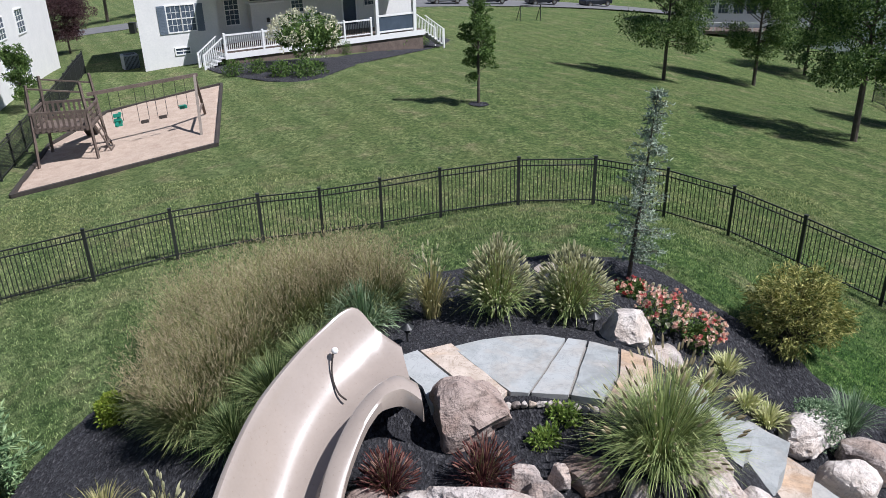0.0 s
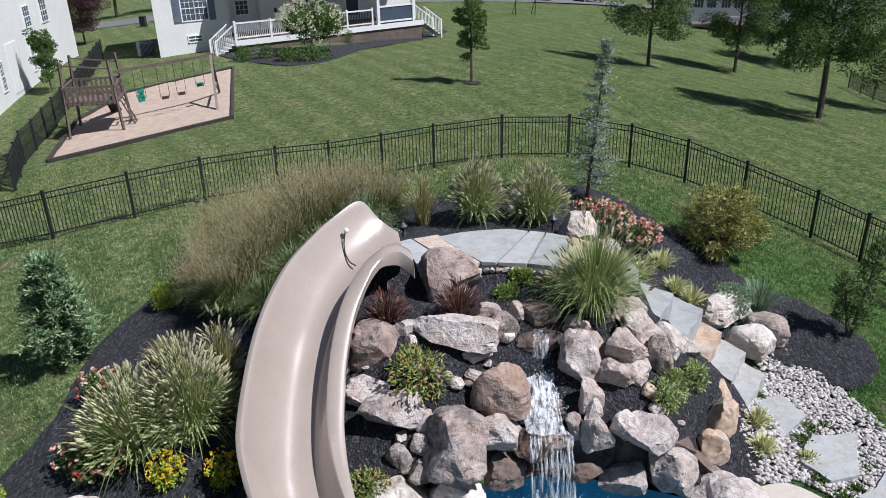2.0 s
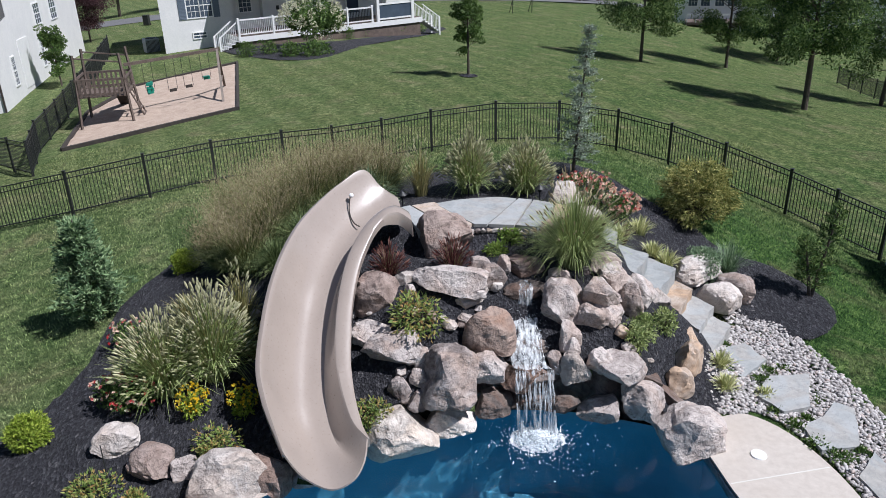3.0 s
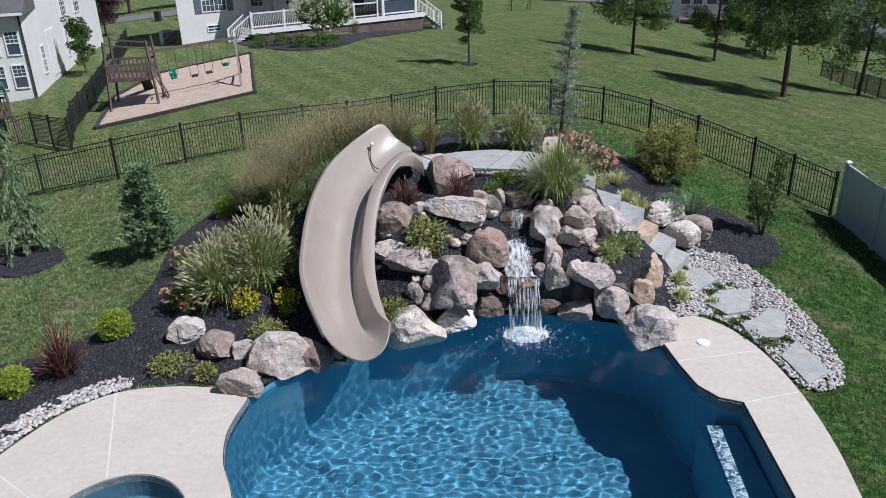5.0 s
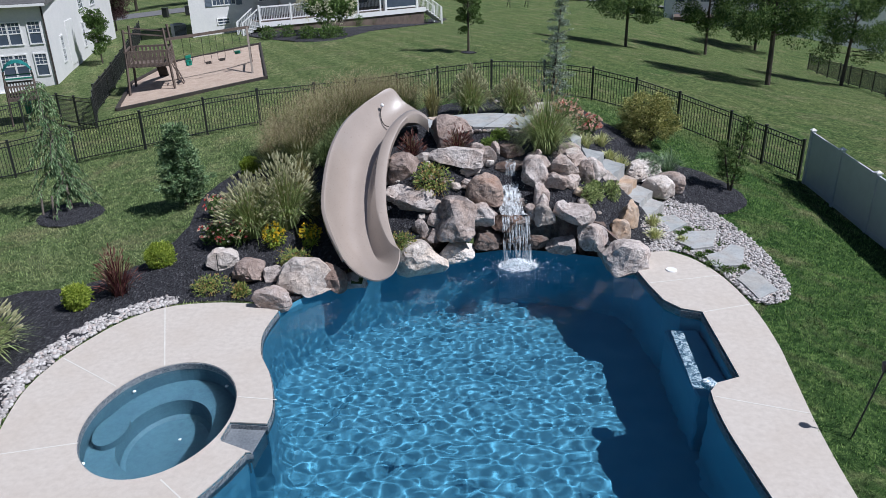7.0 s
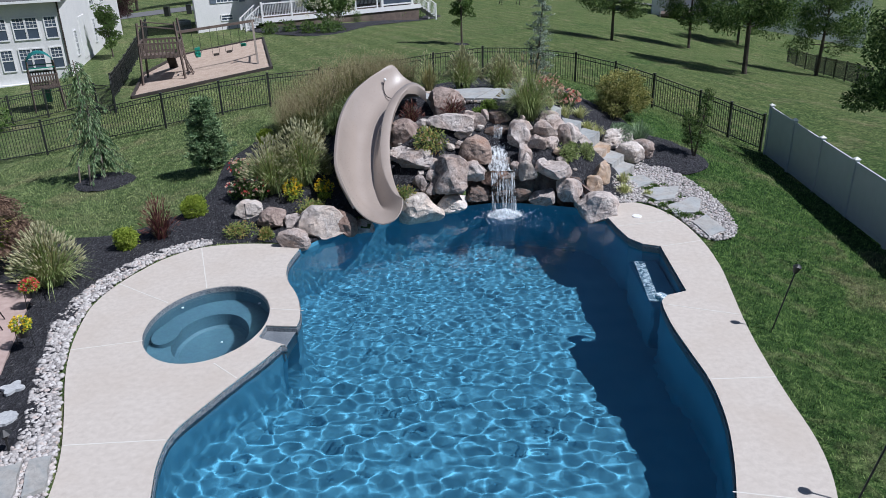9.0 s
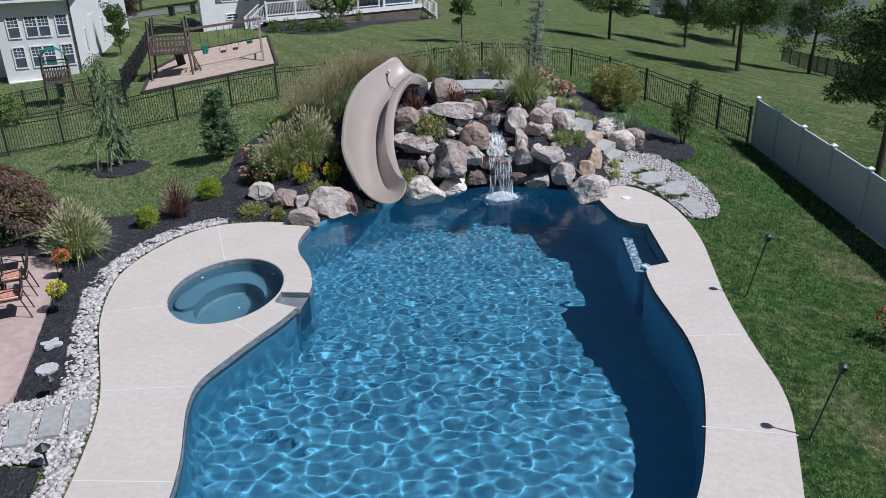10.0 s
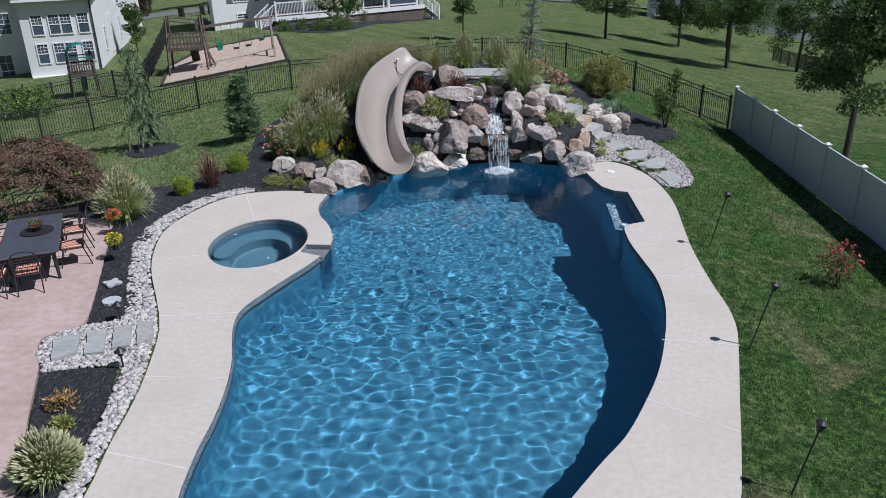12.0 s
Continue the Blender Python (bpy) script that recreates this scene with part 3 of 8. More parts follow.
pool = thing("swimming_pool", (0, 0, 0), "freeform swimming pool with dark blue plaster", "swimming pool")
basin = part("basin", pool_basin(), PLASTER, pool, "blue plaster basin")
basin.cycles.is_caustics_receiver = True


def ripple(x, y):
    """The height of the ripples."""
    p = Vector((x, y, 0.0))
    w = 0.5 + 0.5 * math.tanh((y + 1.6) / 1.9)  # choppier by the waterfall
    h = 0.0145 * (1 - 0.90 * w) * noise.noise(Vector((x * 3.7, y * 4.3, 1.7))) + 0.0027 * (1 - 0.70 * w) * noise.noise(Vector((x * 7.0, y * 8.0, 4.1)))
    return h + 0.0040 * w * noise.noise(Vector((x * 6.0, y * 9.5, 2.0)))


def water_sheet(line, z, step, waves):
    """A rippled sheet that fills an outline."""
    xs, ys = [v.x for v in line], [v.y for v in line]
    poly = [(v.x, v.y) for v in line]
    bm = bmesh.new()
    nx_, ny_ = int((max(xs) - min(xs)) / step) + 2, int((max(ys) - min(ys)) / step) + 2
    keep = {}
    for j in range(ny_):
        for i in range(nx_):
            x, y = min(xs) + i * step - step * 0.5, min(ys) + j * step - step * 0.5
            keep[i, j] = bm.verts.new((x, y, z + waves * ripple(x, y)))
    mask = {k: inside(v.co.x, v.co.y, poly) for k, v in keep.items()}
    for j in range(ny_ - 1):
        for i in range(nx_ - 1):
            c = ((i, j), (i + 1, j), (i + 1, j + 1), (i, j + 1))
            if any(mask[k] for k in c):
                bm.faces.new([keep[k] for k in c])
    bmesh.ops.delete(bm, geom=[v for v in bm.verts if not v.link_faces], context="VERTS")
    return bm


water = solid("pool_water", water_sheet(pool_line, WATER_Z, 0.042, 1.0), WATER, "clear rippled blue pool water", "water", "structure", smooth=True)
water.cycles.is_caustics_caster = True

# ---- boulders ----
def boulder_mesh(w, d, h, seed, facets=12):
    rnd = random.Random(seed)
    bm = bmesh.new()
    bmesh.ops.create_icosphere(bm, subdivisions=4, radius=1.0)
    off = Vector((rnd.uniform(-50, 50), rnd.uniform(-50, 50), rnd.uniform(-50, 50)))
    cuts = []
    for _ in range(facets):
        nrm = Vector((rnd.gauss(0, 1), rnd.gauss(0, 1), rnd.gauss(0, 0.8))).normalized()
        cuts.append((nrm, rnd.uniform(0.56, 0.86)))
    bed = Vector((rnd.gauss(0, 0.4), rnd.gauss(0, 0.4), 1)).normalized()  # the stone's layering
    for v in bm.verts:
        p = v.co / (abs(v.co.x) ** 3 + abs(v.co.y) ** 3 + abs(v.co.z) ** 3) ** (1 / 3) * 0.92  # a blocky start
        for nrm, lim in cuts:
            over = p.dot(nrm) - lim
            if over > 0:
                p -= nrm * over
        k = 0.12 * noise.noise(v.co * 1.3 + off) + 0.06 * noise.noise(v.co * 3.1 + off) + 0.03 * noise.noise(v.co * 8.0 + off)
        k -= 0.16 * max(0.0, 0.22 - abs(noise.noise(v.co * 1.9 - off)))  # worn cracks
        ledge = abs(noise.noise(Vector((p.dot(bed) * 4.5, 0.6 * p.x, 0.6 * p.y)) + off))
        k -= 0.07 * max(0.0, 1 - ledge * 9)
        v.co = p * (1.0 + k)
        v.co.xy *= 1.0 - 0.17 * v.co.z  # broader at the foot
    lo = [min(v.co[i] for v in bm.verts) for i in range(3)]
    hi = [max(v.co[i] for v in bm.verts) for i in range(3)]
    size = (w, d, h)
    for v in bm.verts:
        v.co = Vector([((v.co[i] - lo[i]) / (hi[i] - lo[i]) - 0.5) * size[i] for i in range(3)])
    return bm


def boulder(x, y, z, w, d, h, material, seed, label=""):
    """A weathered boulder about its middle; it is set a little into what it rests on."""
    words = {"boulder_stone": "weathered brown and grey boulder set in the mulch", "pale_boulder_stone": "pale tan boulder with a rough broken face", "white_boulder_stone": "whitish boulder standing in the pool's edge",
             "umber_boulder_stone": "purplish brown boulder with a split face", "dark_wet_stone": "dark wet stone beside the waterfall", "brown_wet_stone": "rusty brown wet stone under the waterfall", "tan_flagstone": "rusty tan stone set on edge"}
    me = mesh_of("boulder", boulder_mesh(w, d, h, seed, 5 if material is ROCK_WHITE else 9), material, True)
    me.set_sharp_from_angle(angle=radians(24))
    return solid("boulder", me, material, label or words[material.name], "boulder", group="waterfall boulders", smooth=True,
                 at=pose(x, y, z, 0, 0, (seed * 37) % 50 - 25))


ROCKS = (
    (-0.97, 6.25, 1.75, 0.81, 0.65, 0.90, ROCK_UMBER),
    (-0.45, 6.45, 2.05, 0.38, 0.31, 0.21, ROCK_PALE),
    (-0.35, 6.20, 1.90, 0.26, 0.21, 0.19, ROCK),
    (0.34, 6.25, 2.08, 1.26, 0.60, 0.52, ROCK),
    (0.74, 6.00, 1.81, 0.52, 0.18, 0.18, ROCK_PALE),
    (0.88, 6.65, 2.17, 0.43, 0.34, 0.28, ROCK),
    (1.12, 6.40, 2.01, 0.46, 0.37, 0.58, ROCK),
    (1.34, 6.70, 2.21, 0.25, 0.20, 0.25, ROCK),
    (1.70, 6.90, 2.08, 0.65, 0.52, 0.32, ROCK_DARK),
    (2.34, 5.95, 1.69, 0.70, 0.56, 0.98, ROCK),
    (2.36, 6.10, 2.18, 0.27, 0.21, 0.18, ROCK),
    (3.04, 6.05, 1.83, 0.64, 0.51, 0.60, ROCK),
    (3.42, 6.55, 1.94, 0.67, 0.53, 0.43, ROCK),
    (2.82, 5.70, 1.69, 0.49, 0.39, 0.22, ROCK),
    (3.07, 5.85, 1.56, 0.56, 0.45, 0.51, ROCK),
    (3.58, 6.10, 1.61, 0.40, 0.32, 0.72, ROCK),
    (2.40, 5.45, 1.48, 0.33, 0.26, 0.34, ROCK),
    (2.43, 5.25, 1.32, 0.25, 0.20, 0.22, ROCK),
    (2.46, 5.02, 0.98, 0.45, 0.36, 0.62, ROCK_PALE),
    (2.16, 5.15, 1.07, 0.32, 0.26, 0.28, ROCK),
    (2.89, 5.05, 1.10, 0.42, 0.33, 0.42, ROCK),
    (3.22, 4.95, 0.97, 0.78, 0.63, 0.44, ROCK),
    (3.56, 4.75, 0.58, 0.63, 0.50, 0.47, ROCK),
    (4.21, 4.40, 0.19, 1.11, 0.89, 0.73, ROCK),
    (4.64, 5.90, 0.66, 0.57, 0.45, 0.50, TANSTONE),
    (4.32, 5.40, 0.44, 0.50, 0.40, 0.53, TANSTONE),
    (-0.99, 5.65, 1.37, 0.64, 0.51, 0.45, ROCK),
    (-0.61, 5.25, 1.30, 0.95, 0.76, 0.54, ROCK),
    (-0.12, 5.05, 1.27, 0.27, 0.21, 0.23, ROCK),
    (0.34, 4.70, 1.08, 0.84, 0.67, 0.92, ROCK),
    (-0.15, 4.85, 0.95, 0.33, 0.27, 0.37, ROCK),
    (-0.48, 4.75, 0.85, 0.36, 0.29, 0.36, ROCK),
    (-0.16, 4.60, 0.74, 0.37, 0.30, 0.20, ROCK),
    (0.98, 5.05, 1.02, 0.62, 0.50, 0.57, ROCK),
    (1.05, 5.45, 1.58, 0.79, 0.63, 0.63, ROCK_BROWN),
    (1.62, 5.15, 0.76, 0.75, 0.60, 0.42, ROCK_BROWN),
    (-0.47, 4.40, 0.30, 1.05, 0.84, 0.72, ROCK_WHITE),
    (0.35, 4.75, 0.26, 0.77, 0.62, 0.41, ROCK_WHITE),
    (3.86, 6.70, 1.58, 0.55, 0.45, 0.58, ROCK),
    (3.22, 7.05, 1.98, 0.60, 0.45, 0.38, ROCK),
    (4.30, 7.10, 1.22, 0.42, 0.36, 0.36, ROCK_PALE),
    (0.24, 7.75, 2.44, 1.00, 0.80, 0.70, ROCK_UMBER),
)
for k, (x, y, z, w, d, h, stone) in enumerate(ROCKS):
    low = min(z - h / 2, float(land(x, y)) - 0.06) if y > 4.85 else z - h / 2 - 0.15
    boulder(x, y, (z + h / 2 + low) / 2, w * 1.18, d * 1.25, z + h / 2 - low, stone, 500 + k)
boulder(4.84, 6.66, 0.36, 0.45, 0.80, 0.66, TANSTONE, 61)
boulder(5.80, 9.42, 0.62, 1.20, 0.85, 0.72, ROCK_PALE, 40)
boulder(6.02, 8.48, 0.38, 1.00, 0.80, 0.75, ROCK_PALE, 41)
boulder(6.52, 9.05, 0.36, 0.90, 0.65, 0.66, ROCK, 42)
boulder(1.07, 4.88, 0.42, 0.73, 0.58, 0.39, ROCK_DARK, 43)
boulder(2.25, 4.88, 0.35, 0.64, 0.51, 0.40, ROCK_DARK, 44)
boulder(2.85, 4.89, 0.28, 0.73, 0.58, 0.44, ROCK, 45)
boulder(-1.96, 3.55, 0.00, 0.56, 0.46, 0.42, ROCK, 65)
boulder(2.82, 10.11, 2.15, 0.92, 0.74, 0.76, ROCK_PALE, 46)
boulder(3.36, 9.82, 1.80, 0.78, 0.62, 0.46, ROCK_PALE, 47)
boulder(1.81, 12.95, 1.90, 0.74, 0.60, 0.33, ROCK_PALE, 48)
boulder(-2.50, 3.40, 0.20, 0.80, 0.66, 0.78, ROCK_UMBER, 50)
boulder(-3.01, 3.17, 0.26, 1.25, 0.84, 1.00, ROCK_PALE, 51)
boulder(-3.56, 2.53, 0.15, 0.85, 0.62, 0.56, ROCK, 52)
boulder(-4.32, 3.56, 0.30, 0.74, 0.61, 0.60, ROCK_UMBER, 53)
boulder(-3.77, 3.50, 0.22, 0.46, 0.37, 0.45, ROCK, 54)
boulder(-5.03, 4.01, 0.40, 0.75, 0.60, 0.52, ROCK_PALE, 55)
boulder(-2.62, 3.36, 0.35, 0.29, 0.25, 0.35, ROCK, 56)
boulder(-5.25, 10.89, 0.90, 0.65, 0.52, 0.41, TANSTONE, 58)
boulder(-3.43, 6.97, 0.90, 0.33, 0.26, 0.45, ROCK_PALE, 59)

# small stones wedged between the boulders
rnd = random.Random(31)
chips = []
for k in range(7):
    me = mesh_of("stone", boulder_mesh(1.0, 0.8, 0.7, 900 + k), (ROCK, ROCK_PALE, ROCK, TANSTONE, ROCK, ROCK_PALE, ROCK)[k], True)
    me.set_sharp_from_angle(angle=radians(26))
    chips.append(me)
BANK = [(-0.9, 4.75), (0.4, 5.2), (1.25, 5.5), (1.25, 6.6), (0.4, 6.35), (-0.1, 6.15), (-0.9, 6.4), (-1.45, 6.6), (-1.5, 5.6), (-1.1, 5.1)]
BANK_R = [(2.15, 5.75), (2.9, 5.5), (3.6, 5.2), (4.3, 4.9), (4.0, 5.4), (3.3, 5.75), (2.75, 6.05), (3.3, 6.3), (3.9, 6.5), (3.6, 6.95), (2.3, 6.95), (2.1, 6.4)]
made = 0
while made < 40:
    poly = BANK if made % 2 else BANK_R
    x, y = rnd.uniform(-1.6, 4.4), rnd.uniform(4.6, 7.0)
    if not inside(x, y, poly):
        continue
    q = rnd.uniform(0.10, 0.26) if made % 5 else rnd.uniform(0.26, 0.40)
    solid("stone", chips[made % 7], None, "small angular stone wedged between boulders", "stone", group="small stones", at=pose(x, y, float(land(x, y)) + 0.05 + 0.22 * q, rnd.uniform(-25, 25), rnd.uniform(-25, 25), rnd.uniform(0, 360)) @ Matrix.Scale(q, 4))
    made += 1


# ---- the pool's stone back wall ----
def back_wall():
    bm = bmesh.new()
    line = smooth_line([(4.46, 4.1)] + POOL_BACK + [(-3.4, 2.2)], 4)
    rows = []
    for k in range(6):
        row = []
        for v in line:
            top = max(0.06, float(open_land(v.x, v.y + 0.35)) - 0.08)
            z = -0.7 + (top + 0.7) * k / 5
            j = noise.noise_vector(Vector((v.x * 2.6, v.y * 2.6, z * 3.0))) * 0.20
            row.append(bm.verts.new((v.x + j.x, v.y + 0.10 * k / 5 + (0.27 if z < 0.1 else 0.12) + j.y, z)))
        rows.append(row)
    rows.append([bm.verts.new((v.co.x, v.co.y + 0.7, v.co.z - 0.05)) for v in rows[-1]])
    for a, b in zip(rows, rows[1:]):
        for i in range(len(a) - 1):
            bm.faces.new((a[i], a[i + 1], b[i + 1], b[i]))
    bmesh.ops.recalc_face_normals(bm, faces=bm.faces)
    return bm


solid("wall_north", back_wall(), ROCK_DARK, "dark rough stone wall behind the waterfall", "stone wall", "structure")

# ---- slide ----
def flume():
    """The half-pipe, lofted through its cross-sections and closed by a spoon-shaped toe."""
    toe = [Vector(p) for p in ((-2.12, 3.20, 0.74), (-1.94, 3.04, 0.60), (-1.70, 2.91, 0.46), (-1.36, 2.82, 0.38), (-1.06, 2.92, 0.47), (-0.92, 3.14, 0.64), (-0.90, 3.44, 0.80))]
    cols = 30
    line = smooth_line(toe, 5)
    first = [line[round(k * (len(line) - 1) / cols)] for k in range(cols + 1)]
    sections = [first]
    for n, (a, b, low) in enumerate(FLUME):
        a, b = Vector(a), Vector(b)
        ring = []
        for k in range(cols + 1):
            u = k / cols
            p = a.lerp(b, u)
            out = max(0.0, 1 - u / 0.62) ** 2.3 * (a.z - low)
            inn = max(0.0, (u - 0.80) / 0.20) ** 1.5 * (b.z - low)
            ring.append(Vector((p.x, p.y, low + max(out, inn) + 0.02 * abs(u - 0.6))))
        sections.append(ring)
    ledges = [0.03] + [float(np.interp(n, (0, 1, 2, 6, 9, 10), (0.16, 0.22, 0.25, 0.24, 0.28, 0.34))) for n in range(len(FLUME))]
    rows = []
    count = len(sections)
    tracks = [smooth_line([sec[k] for sec in sections], 5) for k in range(cols + 1)]
    for i in range(len(tracks[0])):
        ring = [t[i] for t in tracks]
        s = i / 5
        side = ring[-1] - ring[0]
        side = Vector((side.x, side.y, 0)).normalized()
        ledge = float(np.interp(s, range(count), ledges))
        lip = float(np.interp(s, (0, 1, count - 2, count - 1), (0.02, 0.09, 0.09, 0.03)))
        up = Vector((0, 0, 1))
        a, b = ring[0], ring[-1]
        ring = [a - side * lip - up * 0.10, a - side * lip - up * 0.012, a - side * lip * 0.8 + up * 0.004, a - side * lip * 0.2 + up * 0.016] + ring
        ring += [b + side * ledge * 0.12 + up * 0.016, b + side * ledge * 0.6 + up * 0.010, b + side * ledge * 0.94 - up * 0.008, b + side * (ledge + 0.01) - up * 0.03, b + side * (ledge + 0.01) - up * 0.16]
        droop = float(np.interp(s, (0, count - 4, count - 1), (0, 0, 0.22)))  # the flared wing at the entry hangs over
        for n, k in ((-3, 0.25), (-2, 0.7), (-1, 1.0)):
            ring[n] = ring[n] - up * droop * k
        rows.append(ring)
    bm = bmesh.new()
    rings = [[bm.verts.new(v) for v in ring] for ring in rows]
    for a, b in zip(rings, rings[1:]):
        for j in range(len(a) - 1):
            bm.faces.new((a[j], a[j + 1], b[j + 1], b[j]))
    bmesh.ops.recalc_face_normals(bm, faces=bm.faces)
    if sum(f.normal.z for f in bm.faces) < 0:
        bmesh.ops.reverse_faces(bm, faces=bm.faces)
    bmesh.ops.solidify(bm, geom=bm.faces[:], thickness=0.03)
    return bm


slide = thing("water_slide", (-1.8, 6.0, 0.0), "glossy tan fibreglass water slide curving down to the pool", "water slide")
flume_me = mesh_of("flume", flume(), SLIDE, True)
flume_me.set_sharp_from_angle(angle=radians(30))
part("flume", flume_me, None, slide, "curved tan half-pipe flume", at=pose(1.8, -6.0, 0))
for px, py, ph in ((-2.10, 5.1, 1.05), (-2.05, 6.5, 1.78), (-1.45, 8.0, 2.34)):
    part("leg", rod(bmesh.new(), (px + 1.8, py - 6.0, float(land(px, py)) - 0.2), (px + 1.8, py - 6.0, ph), 0.06, 0.06, 12), BLACK_METAL, slide, "dark steel support leg")
knob = bmesh.new()
bmesh.ops.create_uvsphere(knob, u_segments=14, v_segments=10, radius=0.05)
part("water_jet", knob, WHITE, slide, "white round water jet", True, pose(-1.62 + 1.8, 8.42 - 6.0, 2.90))
hose = bmesh.new()
pts = smooth_line([(-1.64, 8.40, 2.88), (-1.66, 8.30, 2.70), (-1.63, 8.18, 2.55), (-1.54, 8.02, 2.46), (-1.42, 7.90, 2.44)], 5)
for a, b in zip(pts, pts[1:]):
    rod(hose, a + Vector((1.8, -6, 0)), b + Vector((1.8, -6, 0)), 0.013, 0.013, 6)
part("hose", hose, TIMBER, slide, "thin dark hose")

# ---- spa ----
def spa_shell():
    bm = bmesh.new()
    prof = [(1.0, -0.02), (0.99, -0.66), (0.62, -0.70), (0.60, -1.22), (0.54, -1.28), (0.02, -1.30)]
    rings = []
    for k, z in prof:
        rings.append([bm.verts.new(((v.x - SPA[0]) * k, (v.y - SPA[1]) * k, z)) for v in spa_ring])
    for a, b in zip(rings, rings[1:]):
        for i in range(len(a)):
            bm.faces.new((a[i - 1], a[i], b[i], b[i - 1]))
    bm.faces.new(rings[-1])
    bmesh.ops.recalc_face_normals(bm, faces=bm.faces)
    return bm


spa = thing("hot_tub", (*SPA, 0), "round in-ground spa with a blue plaster bench", "hot tub")
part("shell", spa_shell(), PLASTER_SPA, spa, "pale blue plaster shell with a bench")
rim = bmesh.new()
for k0, k1, z0, z1 in ((0.988, 1.0, -0.16, -0.015),):
    a = [[rim.verts.new(((v.x - SPA[0]) * k, (v.y - SPA[1]) * k, z)) for v in spa_ring] for k, z in ((k1, z1), (k0, z1), (k0, z0), (k1, z0))]
    for p, q in zip(a, a[1:]):
        for i in range(len(p)):
            rim.faces.new((p[i - 1], p[i], q[i], q[i - 1]))
bmesh.ops.recalc_face_normals(rim, faces=rim.faces)
part("tile_band", rim, TILE, spa, "grey mosaic tile band")
jet = bmesh.new()
bmesh.ops.create_cone(jet, cap_ends=True, segments=14, radius1=0.03, radius2=0.025, depth=0.02, matrix=pose(0.1, 0.3, -1.29))
part("drain", jet, WHITE, spa, "white drain cover")
seat_line = [Vector((-0.90 + 0.27 * math.cos(a), 0.02 + 0.44 * math.sin(a), 0)) for a in np.linspace(0, 6.283, 28, endpoint=False)]
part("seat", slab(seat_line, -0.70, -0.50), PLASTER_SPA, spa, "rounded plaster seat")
for jx, jy in ((-0.88, 1.0), (-0.92, -0.95), (0.75, 1.15)):
    nozzle = bmesh.new()
    bmesh.ops.create_uvsphere(nozzle, u_segments=10, v_segments=6, radius=0.035)
    part("jet", nozzle, WHITE, spa, "white water jet", True, pose(jx, jy, -0.35))
spa_water = solid("spa_water", water_sheet([Vector((v.x, v.y, 0)) for v in [Vector((SPA[0] + (u.x - SPA[0]) * 0.985, SPA[1] + (u.y - SPA[1]) * 0.985, 0)) for u in spa_ring]], -0.10, 0.06, 0.15), WATER,
                  "clear still spa water", "water", "structure", smooth=True)
spa_water.visible_shadow = False
# spillway between spa and pool
spill = slab([Vector((*p, 0)) for p in [(-2.76, -1.64), (-3.45, -1.58), (-3.45, -2.14), (-2.86, -2.38)]], -0.6, -0.125)
solid("spillway", spill, SPILL_TILE, "grey mosaic spillway from the spa to the pool", "spillway", kind="structure")

# ---- joints in the deck, drain cover ----
def joint(x0, y0, x1, y1):
    bm = bmesh.new()
    bar(bm, (x0, y0, 0.0), (x1, y1, 0.0), 0.022, 0.006)
    part("joint", bm, CAULK, part_deck)


for seg in ((-5.85, 2.36, -5.05, 0.12), (-7.08, 0.40, -5.68, -0.55), (-6.88, -2.42, -5.62, -2.12), (-4.0, -2.98, -3.45, -3.48), (-5.66, -5.28, -4.12, -5.18),
            (-5.12, -7.55, -3.66, -7.6), (-4.93, -9.6, -3.58, -10.0), (4.75, -3.75, 5.86, -3.72), (4.16, -6.5, 5.52, -6.75), (3.42, -8.4, 4.62, -9.3), (5.38, 1.95, 6.42, 2.25), (4.60, 3.3, 6.24, 3.65), (4.66, -1.0, 6.05, -1.5), (-2.72, -1.0, -3.42, -0.9)):
    joint(*seg)
disc = bmesh.new()
bmesh.ops.create_cone(disc, cap_ends=True, segments=24, radius1=0.13, radius2=0.12, depth=0.02)
solid("skimmer_lid", disc, WHITE, "round white skimmer lid in the deck", "skimmer lid", at=pose(5.25, 3.95, 0.012))

# coping edge and waterline tile of the pool
def band(line, z0, z1, push, material, name, label):
    bm = bmesh.new()
    n = len(line)
    a, b = [], []
    for i, v in enumerate(line):
        t = (line[min(i + 1, n - 1)] - line[max(i - 1, 0)]).normalized()
        q = v + Vector((-t.y, t.x, 0)) * push
        a.append(bm.verts.new((q.x, q.y, z1)))
        b.append(bm.verts.new((q.x, q.y, z0)))
    for i in range(n - 1):
        bm.faces.new((a[i], a[i + 1], b[i + 1], b[i]))
    bmesh.ops.recalc_face_normals(bm, faces=bm.faces)
    bmesh.ops.solidify(bm, geom=bm.faces[:], thickness=0.012)
    part(name, bm, material, pool, label)


band(deck_inner, -0.24, -0.045, 0.008, TILE, "tile_band", "dark mosaic waterline tile")

# a low curb in the swim-out
bench = part("bench", boxed(4.62, 5.30, -0.40, 1.95, -2.9, -0.72, 0.04), PLASTER, pool, "submerged swim-out bench")
curb = part("curb", slab([Vector((*p, 0)) for p in [(4.74, 1.88), (4.98, 1.88), (4.84, -0.15), (4.62, -0.15)]], -0.72, -0.69), CAUSTIC_TILE, pool, "pale curb under water with painted caustic mottling")
for ob in (curb,):
    ob.cycles.is_caustics_receiver = True
solid("coping_stone", boxed(-0.10, 0.10, -0.12, 0.12, -0.14, 0.05, 0.02), CAUSTIC_TILE, "pale square stone at the corner of the swim-out", "stone", at=pose(4.78, -0.44, -0.12, 0, 0, 25))


